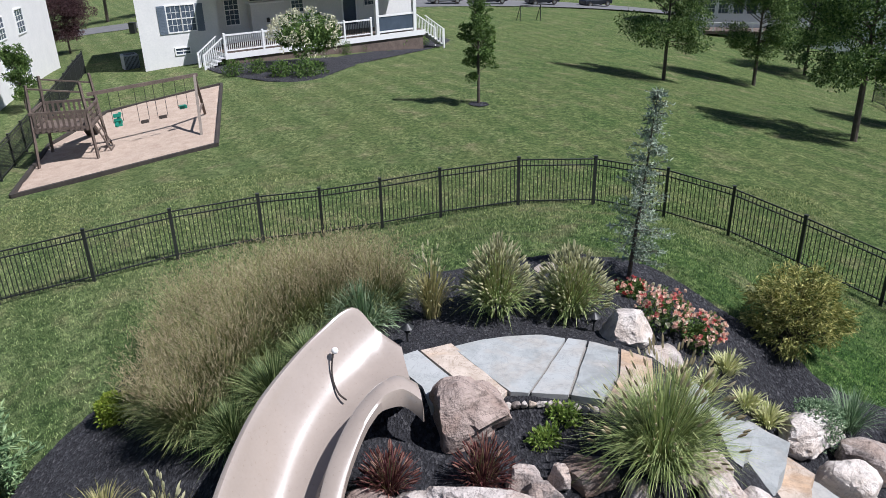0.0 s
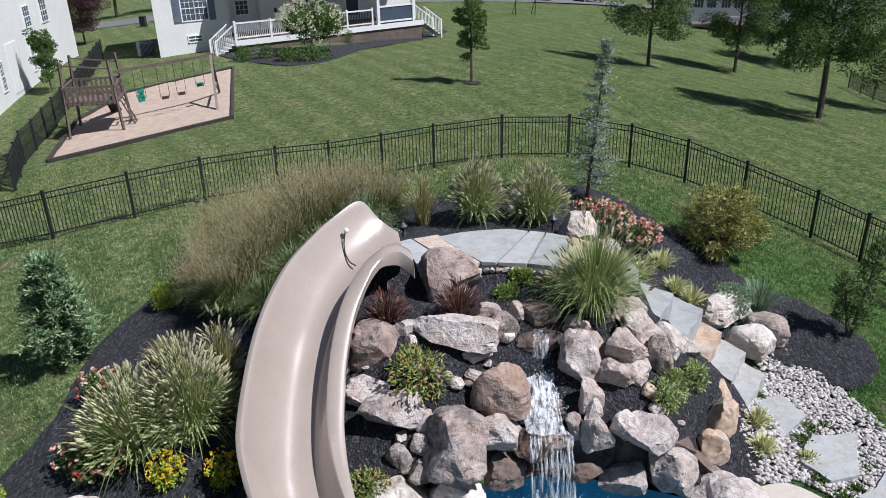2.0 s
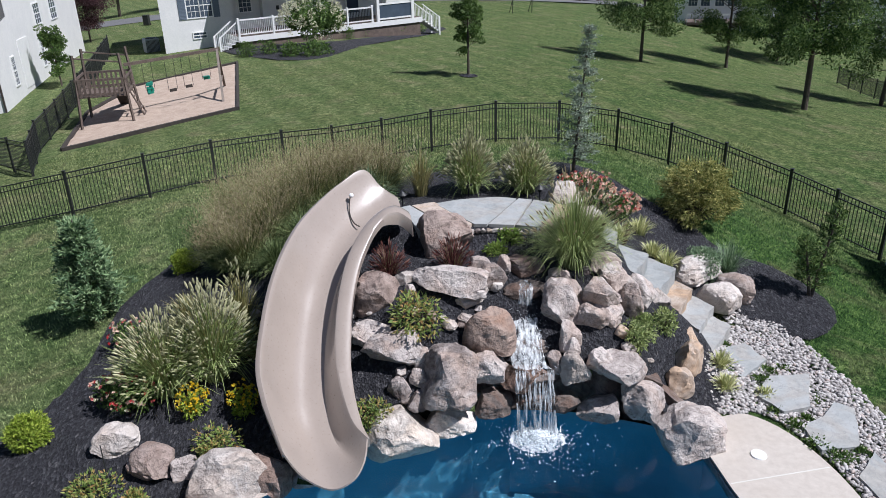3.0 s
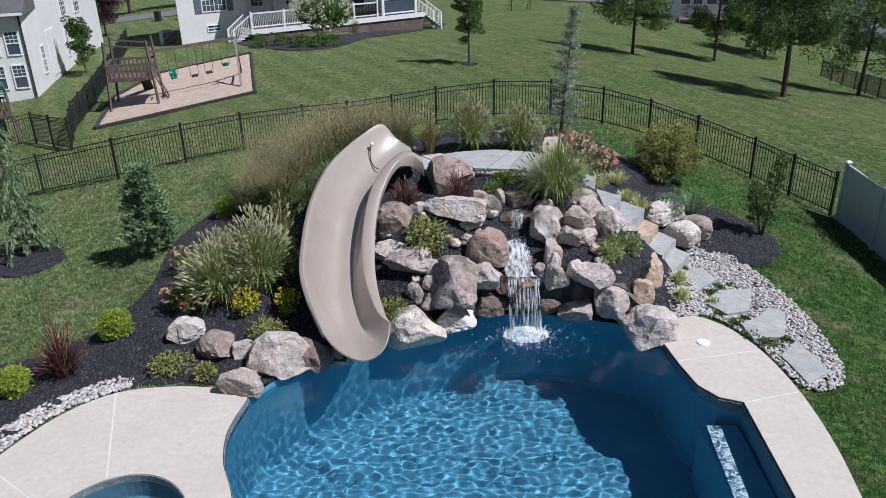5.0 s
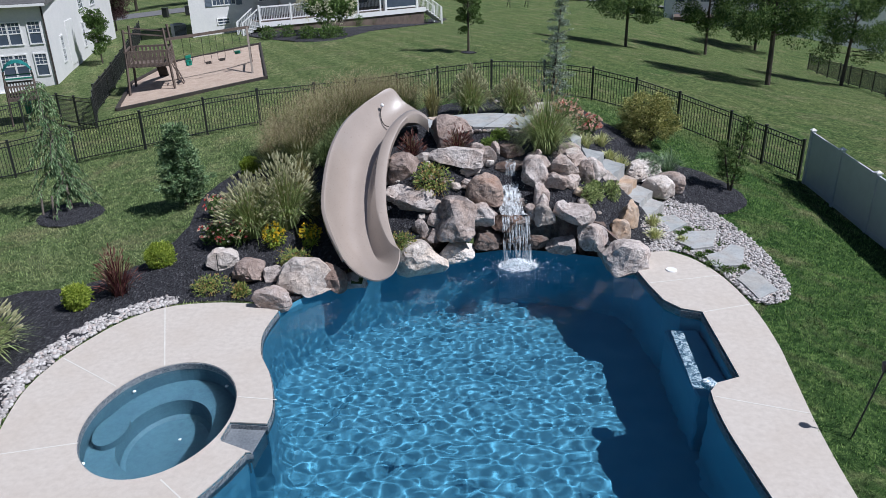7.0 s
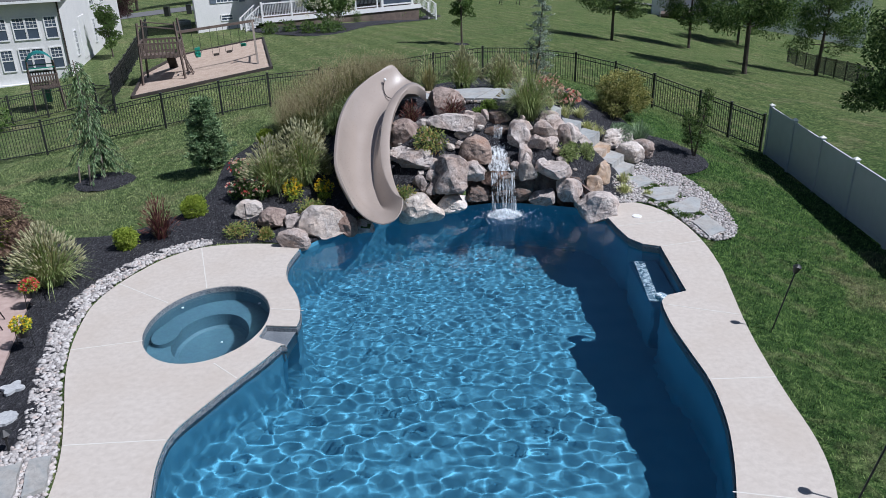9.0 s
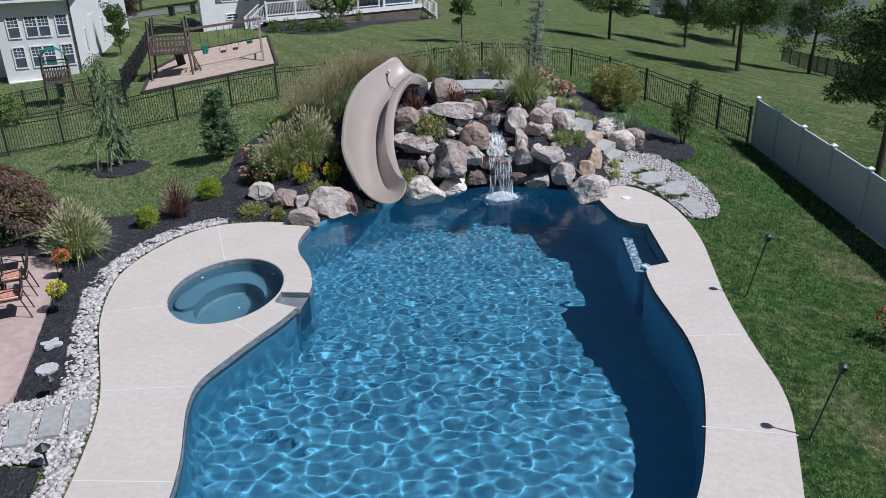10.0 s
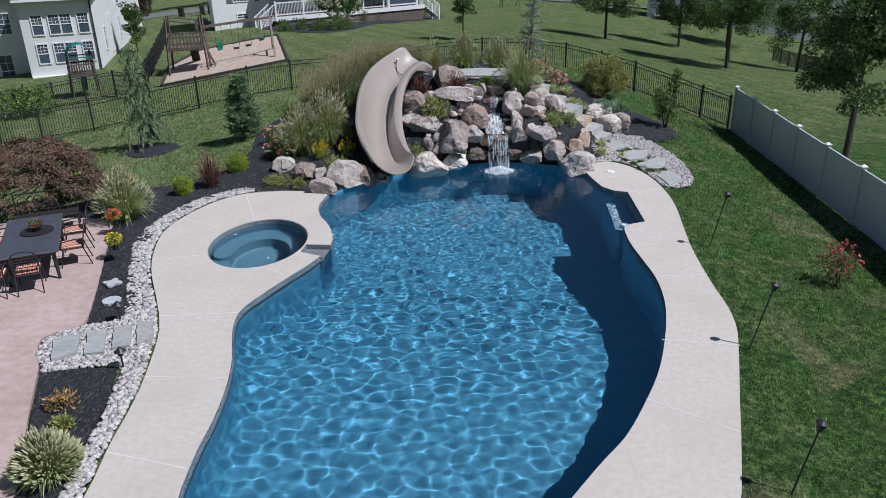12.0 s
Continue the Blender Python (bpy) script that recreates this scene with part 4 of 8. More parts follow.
# ---- stone paving, steps and pebbles ----
def flat_stone(name, outline, z, thick, material, label, category, group="", tilt=0.0, rough_edge=0.02):
    """A slab of split stone with a broken edge."""
    mid = Vector((sum(p[0] for p in outline) / len(outline), sum(p[1] for p in outline) / len(outline), 0))
    line = []
    for i, p in enumerate(outline):
        a, b = Vector((*p, 0)), Vector((*outline[(i + 1) % len(outline)], 0))
        k = max(2, round((b - a).length / 0.12))
        for s in range(k):
            q = a.lerp(b, s / k) - mid
            line.append(q + q.normalized() * rough_edge * 2 * noise.noise(Vector((q.x * 4 + mid.x, q.y * 4 + mid.y, z))))
    bm = slab(line, -thick, 0.0)
    top = [f for f in bm.faces if f.normal.z > 0.9]
    for v in {v for f in top for v in f.verts}:
        v.co.z += 0.012 * noise.noise(Vector((v.co.x * 2 + mid.x, v.co.y * 2, z)))
    return solid(name, bm, material, label, category, group=group, at=pose(mid.x, mid.y, z, tilt, 0, 0))


PATIO_Z = 2.32
blue = "blue-grey bluestone slab of the upper landing"
tan = "rusty tan flagstone slab of the upper landing"
for pts, mat_, lab in (([(-0.94, 9.09), (-0.52, 9.34), (0.20, 8.27), (-0.09, 7.93), (-0.27, 7.93), (-0.41, 8.36)], BLUESTONE, blue),
                       ([(-0.46, 9.34), (0.00, 9.53), (0.77, 8.26), (0.54, 7.91), (0.26, 8.29)], TANSTONE, tan),
                       ([(0.02, 9.43), (0.49, 9.64), (0.98, 9.76), (1.43, 9.76), (1.77, 9.64), (1.08, 8.21), (0.84, 8.23)], BLUESTONE, blue),
                       ([(1.83, 9.64), (2.10, 9.56), (1.63, 8.15), (1.14, 8.21)], BLUESTONE, blue),
                       ([(2.15, 9.54), (2.55, 9.34), (2.38, 8.60), (2.08, 8.03), (1.69, 8.15)], BLUESTONE, blue),
                       ([(2.60, 9.31), (2.99, 9.04), (2.81, 8.16), (2.14, 7.99), (2.43, 8.58)], TANSTONE, tan)):
    cx, cy = sum(p[0] for p in pts) / len(pts), sum(p[1] for p in pts) / len(pts)
    pts = [(cx + (x - cx) * 1.025, cy + (y - cy) * 1.012) for x, y in pts]
    flat_stone("paving_slab", pts, PATIO_Z, 0.16, mat_, lab, "paving slab", "landing slabs", 0, 0.008)
# the landing's base, so that the slabs rest on it
base = [(-0.83, 9.04), (-0.34, 8.40), (-0.09, 8.01), (0.30, 8.21), (0.54, 8.01), (0.79, 8.31), (1.57, 8.21), (2.06, 8.11), (2.75, 8.21), (2.95, 8.99), (2.46, 9.29), (1.47, 9.68), (0.89, 9.68), (0.00, 9.43)]
solid("gravel_base", slab([Vector((*p, 0)) for p in base], 1.0, PATIO_Z - 0.03), STONE_DUST, "pale stone dust between the landing slabs", "gravel base", "structure")
# small pale edging stones along the landing
rnd = random.Random(5)
for i in range(17):
    s = i / 16
    x, y = 0.30 + 1.9 * s, 7.86 + 0.22 * math.sin(s * 3) - 0.12 * s
    solid("edging_stone", boulder_mesh(0.09 + 0.07 * rnd.random(), 0.10, 0.10, 300 + i), (ROCK_PALE, ROCK, ROCK_PALE, TANSTONE)[i % 4], "small pale edging stone along the landing", "edging stone", group="edging stones", smooth=True, at=pose(x, y, PATIO_Z - 0.06))
STEPS = (([(2.95, 9.20), (3.55, 9.50), (3.85, 8.92), (3.50, 8.35), (2.92, 8.45)], 1.80, BLUESTONE), ([(3.72, 9.30), (4.42, 8.55), (3.98, 7.69), (3.62, 8.30)], 1.45, BLUESTONE),
         ([(4.62, 9.15), (5.05, 8.60), (4.38, 7.48), (4.16, 8.25)], 1.08, BLUESTONE), ([(4.99, 8.95), (5.35, 8.30), (4.84, 7.42), (4.46, 8.00)], 0.74, TANSTONE),
         ([(5.40, 8.55), (5.70, 7.96), (5.18, 7.08), (4.85, 7.70)], 0.50, BLUESTONE), ([(5.66, 8.00), (5.94, 7.52), (5.26, 6.52), (5.06, 7.12)], 0.30, BLUESTONE))
for pts, z, mat_ in STEPS:
    cx, cy = sum(p[0] for p in pts) / len(pts), sum(p[1] for p in pts) / len(pts)
    pts = [(cx + (x - cx) * 1.04, cy + (y - cy) * 1.04) for x, y in pts]
    flat_stone("stone_step", pts, z, 0.55 if z > 0.6 else 0.35, mat_, "thick rock-faced stone step beside the boulders" if mat_ is BLUESTONE else "rusty tan stone step beside the boulders", "step", "stone steps", 0, 0.03)
for pts, z in (([(5.62, 7.02), (6.15, 7.20), (6.36, 6.62), (5.70, 6.00), (5.42, 6.50)], 0.02), ([(6.16, 6.08), (6.96, 6.14), (6.56, 5.14), (6.05, 4.98), (5.80, 5.48)], 0.0),
               ([(6.68, 4.87), (7.03, 5.27), (7.28, 5.04), (6.90, 4.08), (6.26, 3.98), (6.20, 4.62)], -0.01), ([(7.07, 3.96), (7.22, 2.83), (6.68, 2.46), (6.56, 3.37)], -0.03)):
    flat_stone("stepping_stone", pts, z + 0.07, 0.12, BLUESTONE, "grey bluestone stepping stone set in pebbles", "stepping stone", "stepping stones")
for pts in ([(-7.33, -6.3), (-6.91, -6.12), (-6.66, -6.8), (-7.02, -7.05)], [(-6.8, -6.03), (-6.46, -5.95), (-6.16, -6.8), (-6.5, -6.86)],
            [(-6.33, -5.88), (-6.04, -5.77), (-5.76, -6.58), (-6.07, -6.66)], [(-5.95, -5.7), (-5.67, -5.62), (-5.42, -6.32), (-5.66, -6.52)]):
    flat_stone("stepping_stone", pts, 0.085, 0.13, BLUESTONE, "grey bluestone stepping stone between patio and pool", "stepping stone", "stepping stones")


def make_pebble():
    n = Nodes("river_pebble", 0.7)
    col = n.ramp(n.island(), [(0.0, (0.15, 0.135, 0.13)), (0.25, (0.34, 0.315, 0.30)), (0.5, (0.45, 0.42, 0.40)), (0.8, (0.60, 0.575, 0.555)), (1.0, (0.46, 0.36, 0.31))])
    return n.out(n.mix(0.25, col, n.ramp(n.noise(40.0), [(0.3, (0.2, 0.19, 0.18)), (0.7, (0.65, 0.62, 0.6))])), n.noise(60.0), 0.2, 0.005)


PEBBLE = make_pebble()


def pebbles(name, outline, count, size, lift, seed, label):
    """A bed of rounded stones inside an outline."""
    rnd = random.Random(seed)
    poly = [(p[0], p[1]) for p in outline]
    xs, ys = [p[0] for p in poly], [p[1] for p in poly]
    src = bmesh.new()
    bmesh.ops.create_icosphere(src, subdivisions=1, radius=0.5)
    base_v = np.array([v.co[:] for v in src.verts])
    src.verts.index_update()
    base_f = [[v.index for v in f.verts] for f in src.faces]
    src.free()
    vs, fs, made = [], [], 0
    while made < count:
        x, y = rnd.uniform(min(xs), max(xs)), rnd.uniform(min(ys), max(ys))
        if not inside(x, y, poly):
            continue
        w = size * rnd.uniform(0.6, 1.5)
        q = np.array(Euler((rnd.uniform(-0.4, 0.4), rnd.uniform(-0.4, 0.4), rnd.uniform(0, 6.28))).to_matrix())
        v = (base_v * (1 + 0.15 * np.random.randn(len(base_v), 1)) * (w, w * rnd.uniform(0.6, 0.9), w * rnd.uniform(0.4, 0.65))) @ q.T
        z = max(float(land(x, y)), -0.05) + lift + rnd.uniform(0, 0.035)
        k = len(vs)
        vs += (v + (x, y, z)).tolist()
        fs += [[k + i for i in f] for f in base_f]
        made += 1
    me = bpy.data.meshes.new(name)
    me.from_pydata(vs, [], fs)
    me.materials.append(PEBBLE)
    me.polygons.foreach_set("use_smooth", [True] * len(me.polygons))
    return tagged(new(name, me), label, "pebbles", kind="stuff")


np.random.seed(3)
PEB_L = [(-5.70, 2.62), (-6.50, 2.02), (-6.98, 1.15), (-7.24, 0.25), (-7.32, -0.60), (-7.21, -1.40), (-6.96, -2.42), (-6.61, -3.37), (-6.14, -4.40), (-5.74, -5.32), (-5.50, -6.02),
         (-5.36, -6.62), (-5.16, -7.70), (-5.06, -8.60), (-5.01, -9.40), (-4.91, -10.2), (-4.80, -11.3), (-5.05, -11.3), (-5.18, -10.2), (-5.30, -9.40), (-5.38, -8.60), (-5.55, -7.75), (-5.68, -7.2), (-6.4, -7.18), (-7.05, -7.30),
         (-7.62, -6.20), (-7.05, -5.66), (-6.45, -5.42), (-6.55, -4.85), (-6.98, -3.65), (-7.38, -2.45), (-7.72, -1.40), (-7.82, -0.55), (-7.68, 0.40), (-7.38, 1.40), (-6.85, 2.25), (-5.95, 2.92)]
pebbles("river_pebbles", smooth_line(PEB_L, 2, True), 6000, 0.098, 0.03, 21, "white and grey river pebbles edging the pool deck")
PEB_R = [(5.0, 5.05), (5.6, 5.1), (6.05, 4.6), (6.36, 3.65), (6.52, 2.5), (6.85, 2.3), (7.35, 2.55), (7.62, 3.3), (7.72, 4.3), (7.72, 5.3), (7.60, 6.4), (7.35, 7.6), (6.95, 8.5), (6.55, 9.1), (6.1, 8.9), (6.1, 7.9), (5.4, 6.8), (5.0, 6.2)]
pebbles("river_pebbles", smooth_line(PEB_R, 2, True), 7600, 0.076, 0.02, 22, "pink and grey river pebbles round the stepping stones")

# ---- stamped patio beside the beds ----
PATIO_LINE = [(-9.3, 0.45), (-8.72, -0.45), (-8.22, -1.95), (-7.84, -3.05), (-7.38, -4.50), (-7.12, -5.60), (-7.66, -6.15), (-7.18, -7.20), (-6.62, -8.60), (-6.20, -9.60), (-5.75, -10.8), (-5.9, -13.5), (-14.0, -13.5), (-14.5, -3.0), (-12.0, 0.2)]
solid("patio", slab(smooth_line(PATIO_LINE, 3, True), -0.25, 0.012), PATIO, "pinkish stamped concrete patio with worn patches", "patio", "structure")
LOWER_BED = [(-5.70, -7.30), (-6.42, -7.28), (-7.02, -7.42), (-6.55, -8.65), (-6.12, -9.65), (-5.68, -10.8), (-5.62, -12.2), (-5.1, -12.2), (-5.2, -10.2), (-5.33, -9.40), (-5.42, -8.55)]
solid("mulch_bed", slab([Vector((*p, 0)) for p in LOWER_BED], -0.2, 0.03), MULCH, "black mulch strip between patio and pebbles", "mulch bed", "structure")
DECK_BED = [(-16.3, 48.3), (-12.6, 44.3), (-9.6, 42.3), (-7.7, 43.3), (-6.2, 48.4), (-1.1, 60.6), (-1.2, 67.3), (-6.9, 53.9), (-9.7, 51.0), (-14.3, 50.1)]
solid("mulch_bed", draped(smooth_line(DECK_BED, 2, True), 0.03, 0.6), MULCH, "dark mulch bed along the white deck", "mulch bed", "structure", smooth=True)
TREE_RING = [(-12.5, 9.7), (-12.1, 10.5), (-11.1, 10.35), (-10.2, 9.3), (-10.5, 8.5), (-11.3, 8.4), (-12.1, 8.9)]
solid("mulch_bed", draped(smooth_line(TREE_RING, 3, True), 0.03), MULCH, "black mulch ring round a staked young tree", "mulch bed", "structure", smooth=True)


# ---- fences ----
def picket_fence(name, line, height, spacing, singles, label):
    """A run of black metal fence along a line of places: posts, rails and pickets."""
    fence = thing(name, (0, 0, 0), label, "fence")
    picket = mesh_of("picket", boxed(-0.009, 0.009, -0.009, 0.009, 0.10, height - 0.03), BLACK_METAL)
    post = bmesh.new()
    box(post, -0.04, 0.04, -0.04, 0.04, -0.2, height + 0.04)
    box(post, -0.05, 0.05, -0.05, 0.05, height + 0.04, height + 0.065)
    post = mesh_of("post", post, BLACK_METAL)
    rest = bmesh.new()
    made = 0
    for i, (a, b) in enumerate(zip(line, line[1:])):
        a, b = Vector((*a, 0)), Vector((*b, 0))
        n = max(1, round((b - a).length / spacing))
        for j in range(n):
            p, q = a.lerp(b, j / n), a.lerp(b, (j + 1) / n)
            p.z, q.z = float(land(p.x, p.y)), float(land(q.x, q.y))
            turn = math.degrees(math.atan2(q.y - p.y, q.x - p.x))
            part("post", post, None, fence, at=pose(*p, 0, 0, turn))
            for h in (0.16, height - 0.20, height - 0.03):
                part("rail", bar(bmesh.new(), p + Vector((0, 0, h)), q + Vector((0, 0, h)), 0.035, 0.03), BLACK_METAL, fence)
            k = round((q - p).length / 0.112)
            for m in range(1, k):
                r = p.lerp(q, m / k)
                if made < singles:
                    part("picket", picket, None, fence, at=pose(*r, 0, 0, turn))
                    made += 1
                else:
                    box(rest, r.x - 0.009, r.x + 0.009, r.y - 0.009, r.y + 0.009, r.z + 0.1, r.z + height - 0.03)
    part("post", post, None, fence, at=pose(*q, 0, 0, turn))
    if rest.verts:
        tagged(part("picket", rest, BLACK_METAL, fence), kind="stuff")
    return fence


picket_fence("metal_fence", [(12.3, 13.6), (10.6, 16.1), (9.0, 17.4), (7.65, 18.9), (6.0, 19.6), (4.05, 20.1), (-0.4, 19.4), (-5.4, 18.7), (-7.45, 17.6), (-9.25, 16.5),
                             (-11.5, 15.9), (-14.2, 15.8), (-18.1, 14.0), (-22, 11.0)], 1.42, 1.9, 300, "black aluminium picket fence round the back lawn")
picket_fence("metal_fence", [(-16.5, 22.6), (-18.3, 26.6), (-20.6, 35.0), (-22.6, 42.5), (-25.0, 50.0)], 1.42, 2.0, 120, "black aluminium picket fence between two gardens")
picket_fence("metal_fence", [(-16.5, 22.6), (-19.3, 24.8), (-21.5, 22.0), (-24, 19.0)], 1.42, 2.0, 60, "black aluminium picket fence beside the neighbouring house")

picket_fence("metal_fence", [(32.1, 57.5), (31.0, 49.5), (29.5, 41.5), (28.4, 36.0)], 1.42, 2.4, 60, "black aluminium picket fence beyond the shade trees")


def vinyl_fence():
    fence = thing("vinyl_fence", (0, 0, 0), "tall white vinyl privacy fence with capped posts", "fence")
    a, b = Vector((12.35, 13.2, 0)), Vector((10.2, -14.0, 0))
    n = 11
    tops = lambda s: -1.25 + 1.92 + 0.55 * s
    for i in range(n + 1):
        p = a.lerp(b, i / n)
        z0, z1 = float(land(p.x, p.y)) - 0.1, tops(i / n)
        bm = boxed(p.x - 0.065, p.x + 0.065, p.y - 0.065, p.y + 0.065, z0, z1 + 0.05)
        post = part("post", bm, VINYL_SHADED, fence)
        cap = bmesh.new()
        box(cap, p.x - 0.085, p.x + 0.085, p.y - 0.085, p.y + 0.085, z1 + 0.05, z1 + 0.075)
        bmesh.ops.create_cone(cap, segments=4, radius1=0.115, radius2=0.0, depth=0.06, matrix=Matrix.Translation((p.x, p.y, z1 + 0.105)) @ pose(0, 0, 0, 0, 0, 45))
        # caps keep the sunlit white; posts, rails and panels carry the shaded tone
        part("cap", cap, WHITE, post)
        if i == n:
            break
        q = a.lerp(b, (i + 1) / n)
        t = (q - p).normalized()
        p, q = p + t * 0.07, q - t * 0.07
        w0, w1 = tops(i / n), tops((i + 1) / n)
        g0, g1 = float(land(p.x, p.y)), float(land(q.x, q.y))
        for lo, hi, nm in ((0.02, 0.17, "bottom_rail"), (-0.14, 0.0, "top_rail")):
            bm = bmesh.new()
            base0, base1 = (g0, g1) if lo > 0 else (w0, w1)
            bar(bm, p + Vector((0, 0, base0 + (lo + hi) / 2)), q + Vector((0, 0, base1 + (lo + hi) / 2)), 0.05, 0.14)
            part(nm, bm, VINYL_SHADED, fence)
        k = 8
        for m in range(k):
            r, s = p.lerp(q, m / k + 0.0006), p.lerp(q, (m + 1) / k - 0.0006)
            side = Vector((-t.y, t.x, 0)) * 0.012
            za, zb = g0 + (g1 - g0) * m / k + 0.16, w0 + (w1 - w0) * m / k - 0.13
            bm = bmesh.new()
            vs = [bm.verts.new(v) for v in [(*(r + side).xy, za), (*(s + side).xy, za), (*(s + side).xy, zb), (*(r + side).xy, zb),
                                            (*(r - side).xy, za), (*(s - side).xy, za), (*(s - side).xy, zb), (*(r - side).xy, zb)]]
            for f in ((0, 1, 2, 3), (7, 6, 5, 4), (0, 4, 5, 1), (1, 5, 6, 2), (2, 6, 7, 3), (3, 7, 4, 0)):
                bm.faces.new([vs[c] for c in f])
            bmesh.ops.recalc_face_normals(bm, faces=bm.faces)
            part("panel", bm, VINYL_SHADED, fence)
    return fence


vinyl_fence()


# ---- plants ----
def leaf_mesh(name, items, material):
    """Many small leaves: place, normal, length and width of each."""
    vs, fs = [], []
    for p, d, u, ln, w in items:
        s = d.cross(u)
        s = s.normalized() * w if s.length > 1e-6 else Vector((w, 0, 0))
        up = s.cross(d).normalized() * w * 0.35
        k = len(vs)
        vs += [p[:], (p + d * ln * 0.5 + s * 0.5 + up)[:], (p + d * ln)[:], (p + d * ln * 0.5 - s * 0.5 + up)[:]]
        fs += [(k, k + 1, k + 2), (k, k + 2, k + 3)]
    me = bpy.data.meshes.new(name)
    me.from_pydata(vs, [], fs)
    me.materials.append(material)
    return me


def blade_mesh(name, blades, material):
    """Arching blades: base, way out, height, reach, width and droop of each."""
    vs, fs = [], []
    for p, out, h, reach, w, droop in blades:
        s = Vector((-out.y, out.x, 0)) * w * 0.5
        k = len(vs)
        for t, ww in ((0.0, 0.8), (0.4, 1.0), (0.75, 0.75)):
            q = p + out * reach * t ** 1.6 + Vector((0, 0, h * (t - droop * t ** 3)))
            vs += [(q - s * ww)[:], (q + s * ww)[:]]
        q = p + out * reach + Vector((0, 0, h * (1 - droop)))
        vs.append(q[:])
        fs += [(k, k + 1, k + 3, k + 2), (k + 2, k + 3, k + 5, k + 4), (k + 4, k + 5, k + 6)]
    me = bpy.data.meshes.new(name)
    me.from_pydata(vs, [], fs)
    me.materials.append(material)
    return me


def spindle_mesh(name, items, material):
    """Seed heads or petals: from, to and thickness of each."""
    vs, fs = [], []
    for a, b, r in items:
        d = b - a
        s = d.orthogonal().normalized() * r
        u = s.cross(d).normalized() * r
        k = len(vs)
        vs.append(a[:])
        for t in (0.3, 0.7):
            c = a + d * t
            vs += [(c + s)[:], (c + u)[:], (c - s)[:], (c - u)[:]]
        vs.append(b[:])
        for i in range(4):
            j = (i + 1) % 4
            fs += [(k, k + 1 + i, k + 1 + j), (k + 1 + i, k + 5 + i, k + 5 + j, k + 1 + j), (k + 5 + i, k + 9, k + 5 + j)]
    me = bpy.data.meshes.new(name)
    me.from_pydata(vs, [], fs)
    me.materials.append(material)
    return me


G_GREEN = foliage("grass_green", (0.12, 0.17, 0.06), (0.29, 0.36, 0.14), (0.56, 0.60, 0.31))
G_PLUME = foliage("grass_fresh_green", (0.11, 0.165, 0.055), (0.31, 0.39, 0.15), (0.58, 0.64, 0.32))
G_DARK = foliage("grass_dark_green", (0.034, 0.062, 0.024), (0.115, 0.165, 0.066), (0.36, 0.42, 0.20))
G_MEADOW = foliage("grass_meadow", (0.058, 0.085, 0.030), (0.190, 0.220, 0.092), (0.43, 0.44, 0.225))
G_BLUE = foliage("grass_blue_green", (0.070, 0.130, 0.065), (0.200, 0.300, 0.175), (0.50, 0.60, 0.43))
G_TAN = foliage("grass_tan", (0.162, 0.176, 0.068), (0.351, 0.324, 0.149), (0.567, 0.486, 0.270))
G_PURPLE = foliage("grass_purple", (0.039, 0.016, 0.021), (0.117, 0.039, 0.046), (0.286, 0.130, 0.104))
G_CREAM = foliage("grass_variegated", (0.24, 0.29, 0.10), (0.60, 0.60, 0.32), (0.82, 0.80, 0.58))
PLUME = foliage("seed_head_buff", (0.30, 0.30, 0.175), (0.48, 0.47, 0.30), (0.66, 0.63, 0.44), rough=0.9)
PLUME_BROWN = foliage("seed_haze_brown", (0.24, 0.195, 0.12), (0.41, 0.345, 0.225), (0.60, 0.52, 0.36), rough=0.9)
PLUME_RED = foliage("seed_head_maroon", (0.070, 0.020, 0.020), (0.200, 0.080, 0.070), (0.420, 0.260, 0.220), rough=0.9)
LEAF = foliage("leaf_green", (0.038, 0.075, 0.021), (0.090, 0.158, 0.042), (0.195, 0.285, 0.083))
LEAF_DARK = foliage("leaf_dark", (0.020, 0.048, 0.014), (0.070, 0.132, 0.036), (0.32, 0.42, 0.15))
LEAF_LIME = foliage("leaf_lime", (0.130, 0.200, 0.020), (0.270, 0.360, 0.045), (0.450, 0.520, 0.100))
LEAF_HERB = foliage("leaf_herb", (0.07, 0.12, 0.025), (0.17, 0.26, 0.05), (0.36, 0.45, 0.12))
LEAF_SAGE = foliage("leaf_sage", (0.10, 0.165, 0.095), (0.22, 0.32, 0.20), (0.42, 0.53, 0.36))
LEAF_RUST = foliage("leaf_rust", (0.10, 0.16, 0.04), (0.20, 0.29, 0.08), (0.34, 0.36, 0.12), (0.48, 0.26, 0.12))
LEAF_ORANGE = foliage("leaf_orange", (0.10, 0.13, 0.04), (0.30, 0.20, 0.08), (0.52, 0.30, 0.12), (0.62, 0.44, 0.20))
LEAF_GOLD = foliage("leaf_gold", (0.070, 0.100, 0.026), (0.30, 0.31, 0.095), (0.68, 0.62, 0.27))
LEAF_MAROON = foliage("leaf_maroon", (0.040, 0.026, 0.020), (0.130, 0.078, 0.062), (0.24, 0.165, 0.115), (0.36, 0.25, 0.20))
LEAF_BRONZE = foliage("leaf_bronze", (0.050, 0.052, 0.022), (0.120, 0.110, 0.048), (0.26, 0.20, 0.11), (0.30, 0.10, 0.07))
ROSE = foliage("petal_rose", (0.55, 0.12, 0.13), (0.74, 0.22, 0.22), (0.85, 0.42, 0.38))
LEAF_PURPLE = foliage("leaf_purple", (0.030, 0.016, 0.022), (0.085, 0.042, 0.052), (0.18, 0.10, 0.11))
NEEDLE = foliage("needle_green", (0.056, 0.108, 0.054), (0.160, 0.255, 0.130), (0.36, 0.47, 0.26), translucent=0.1)
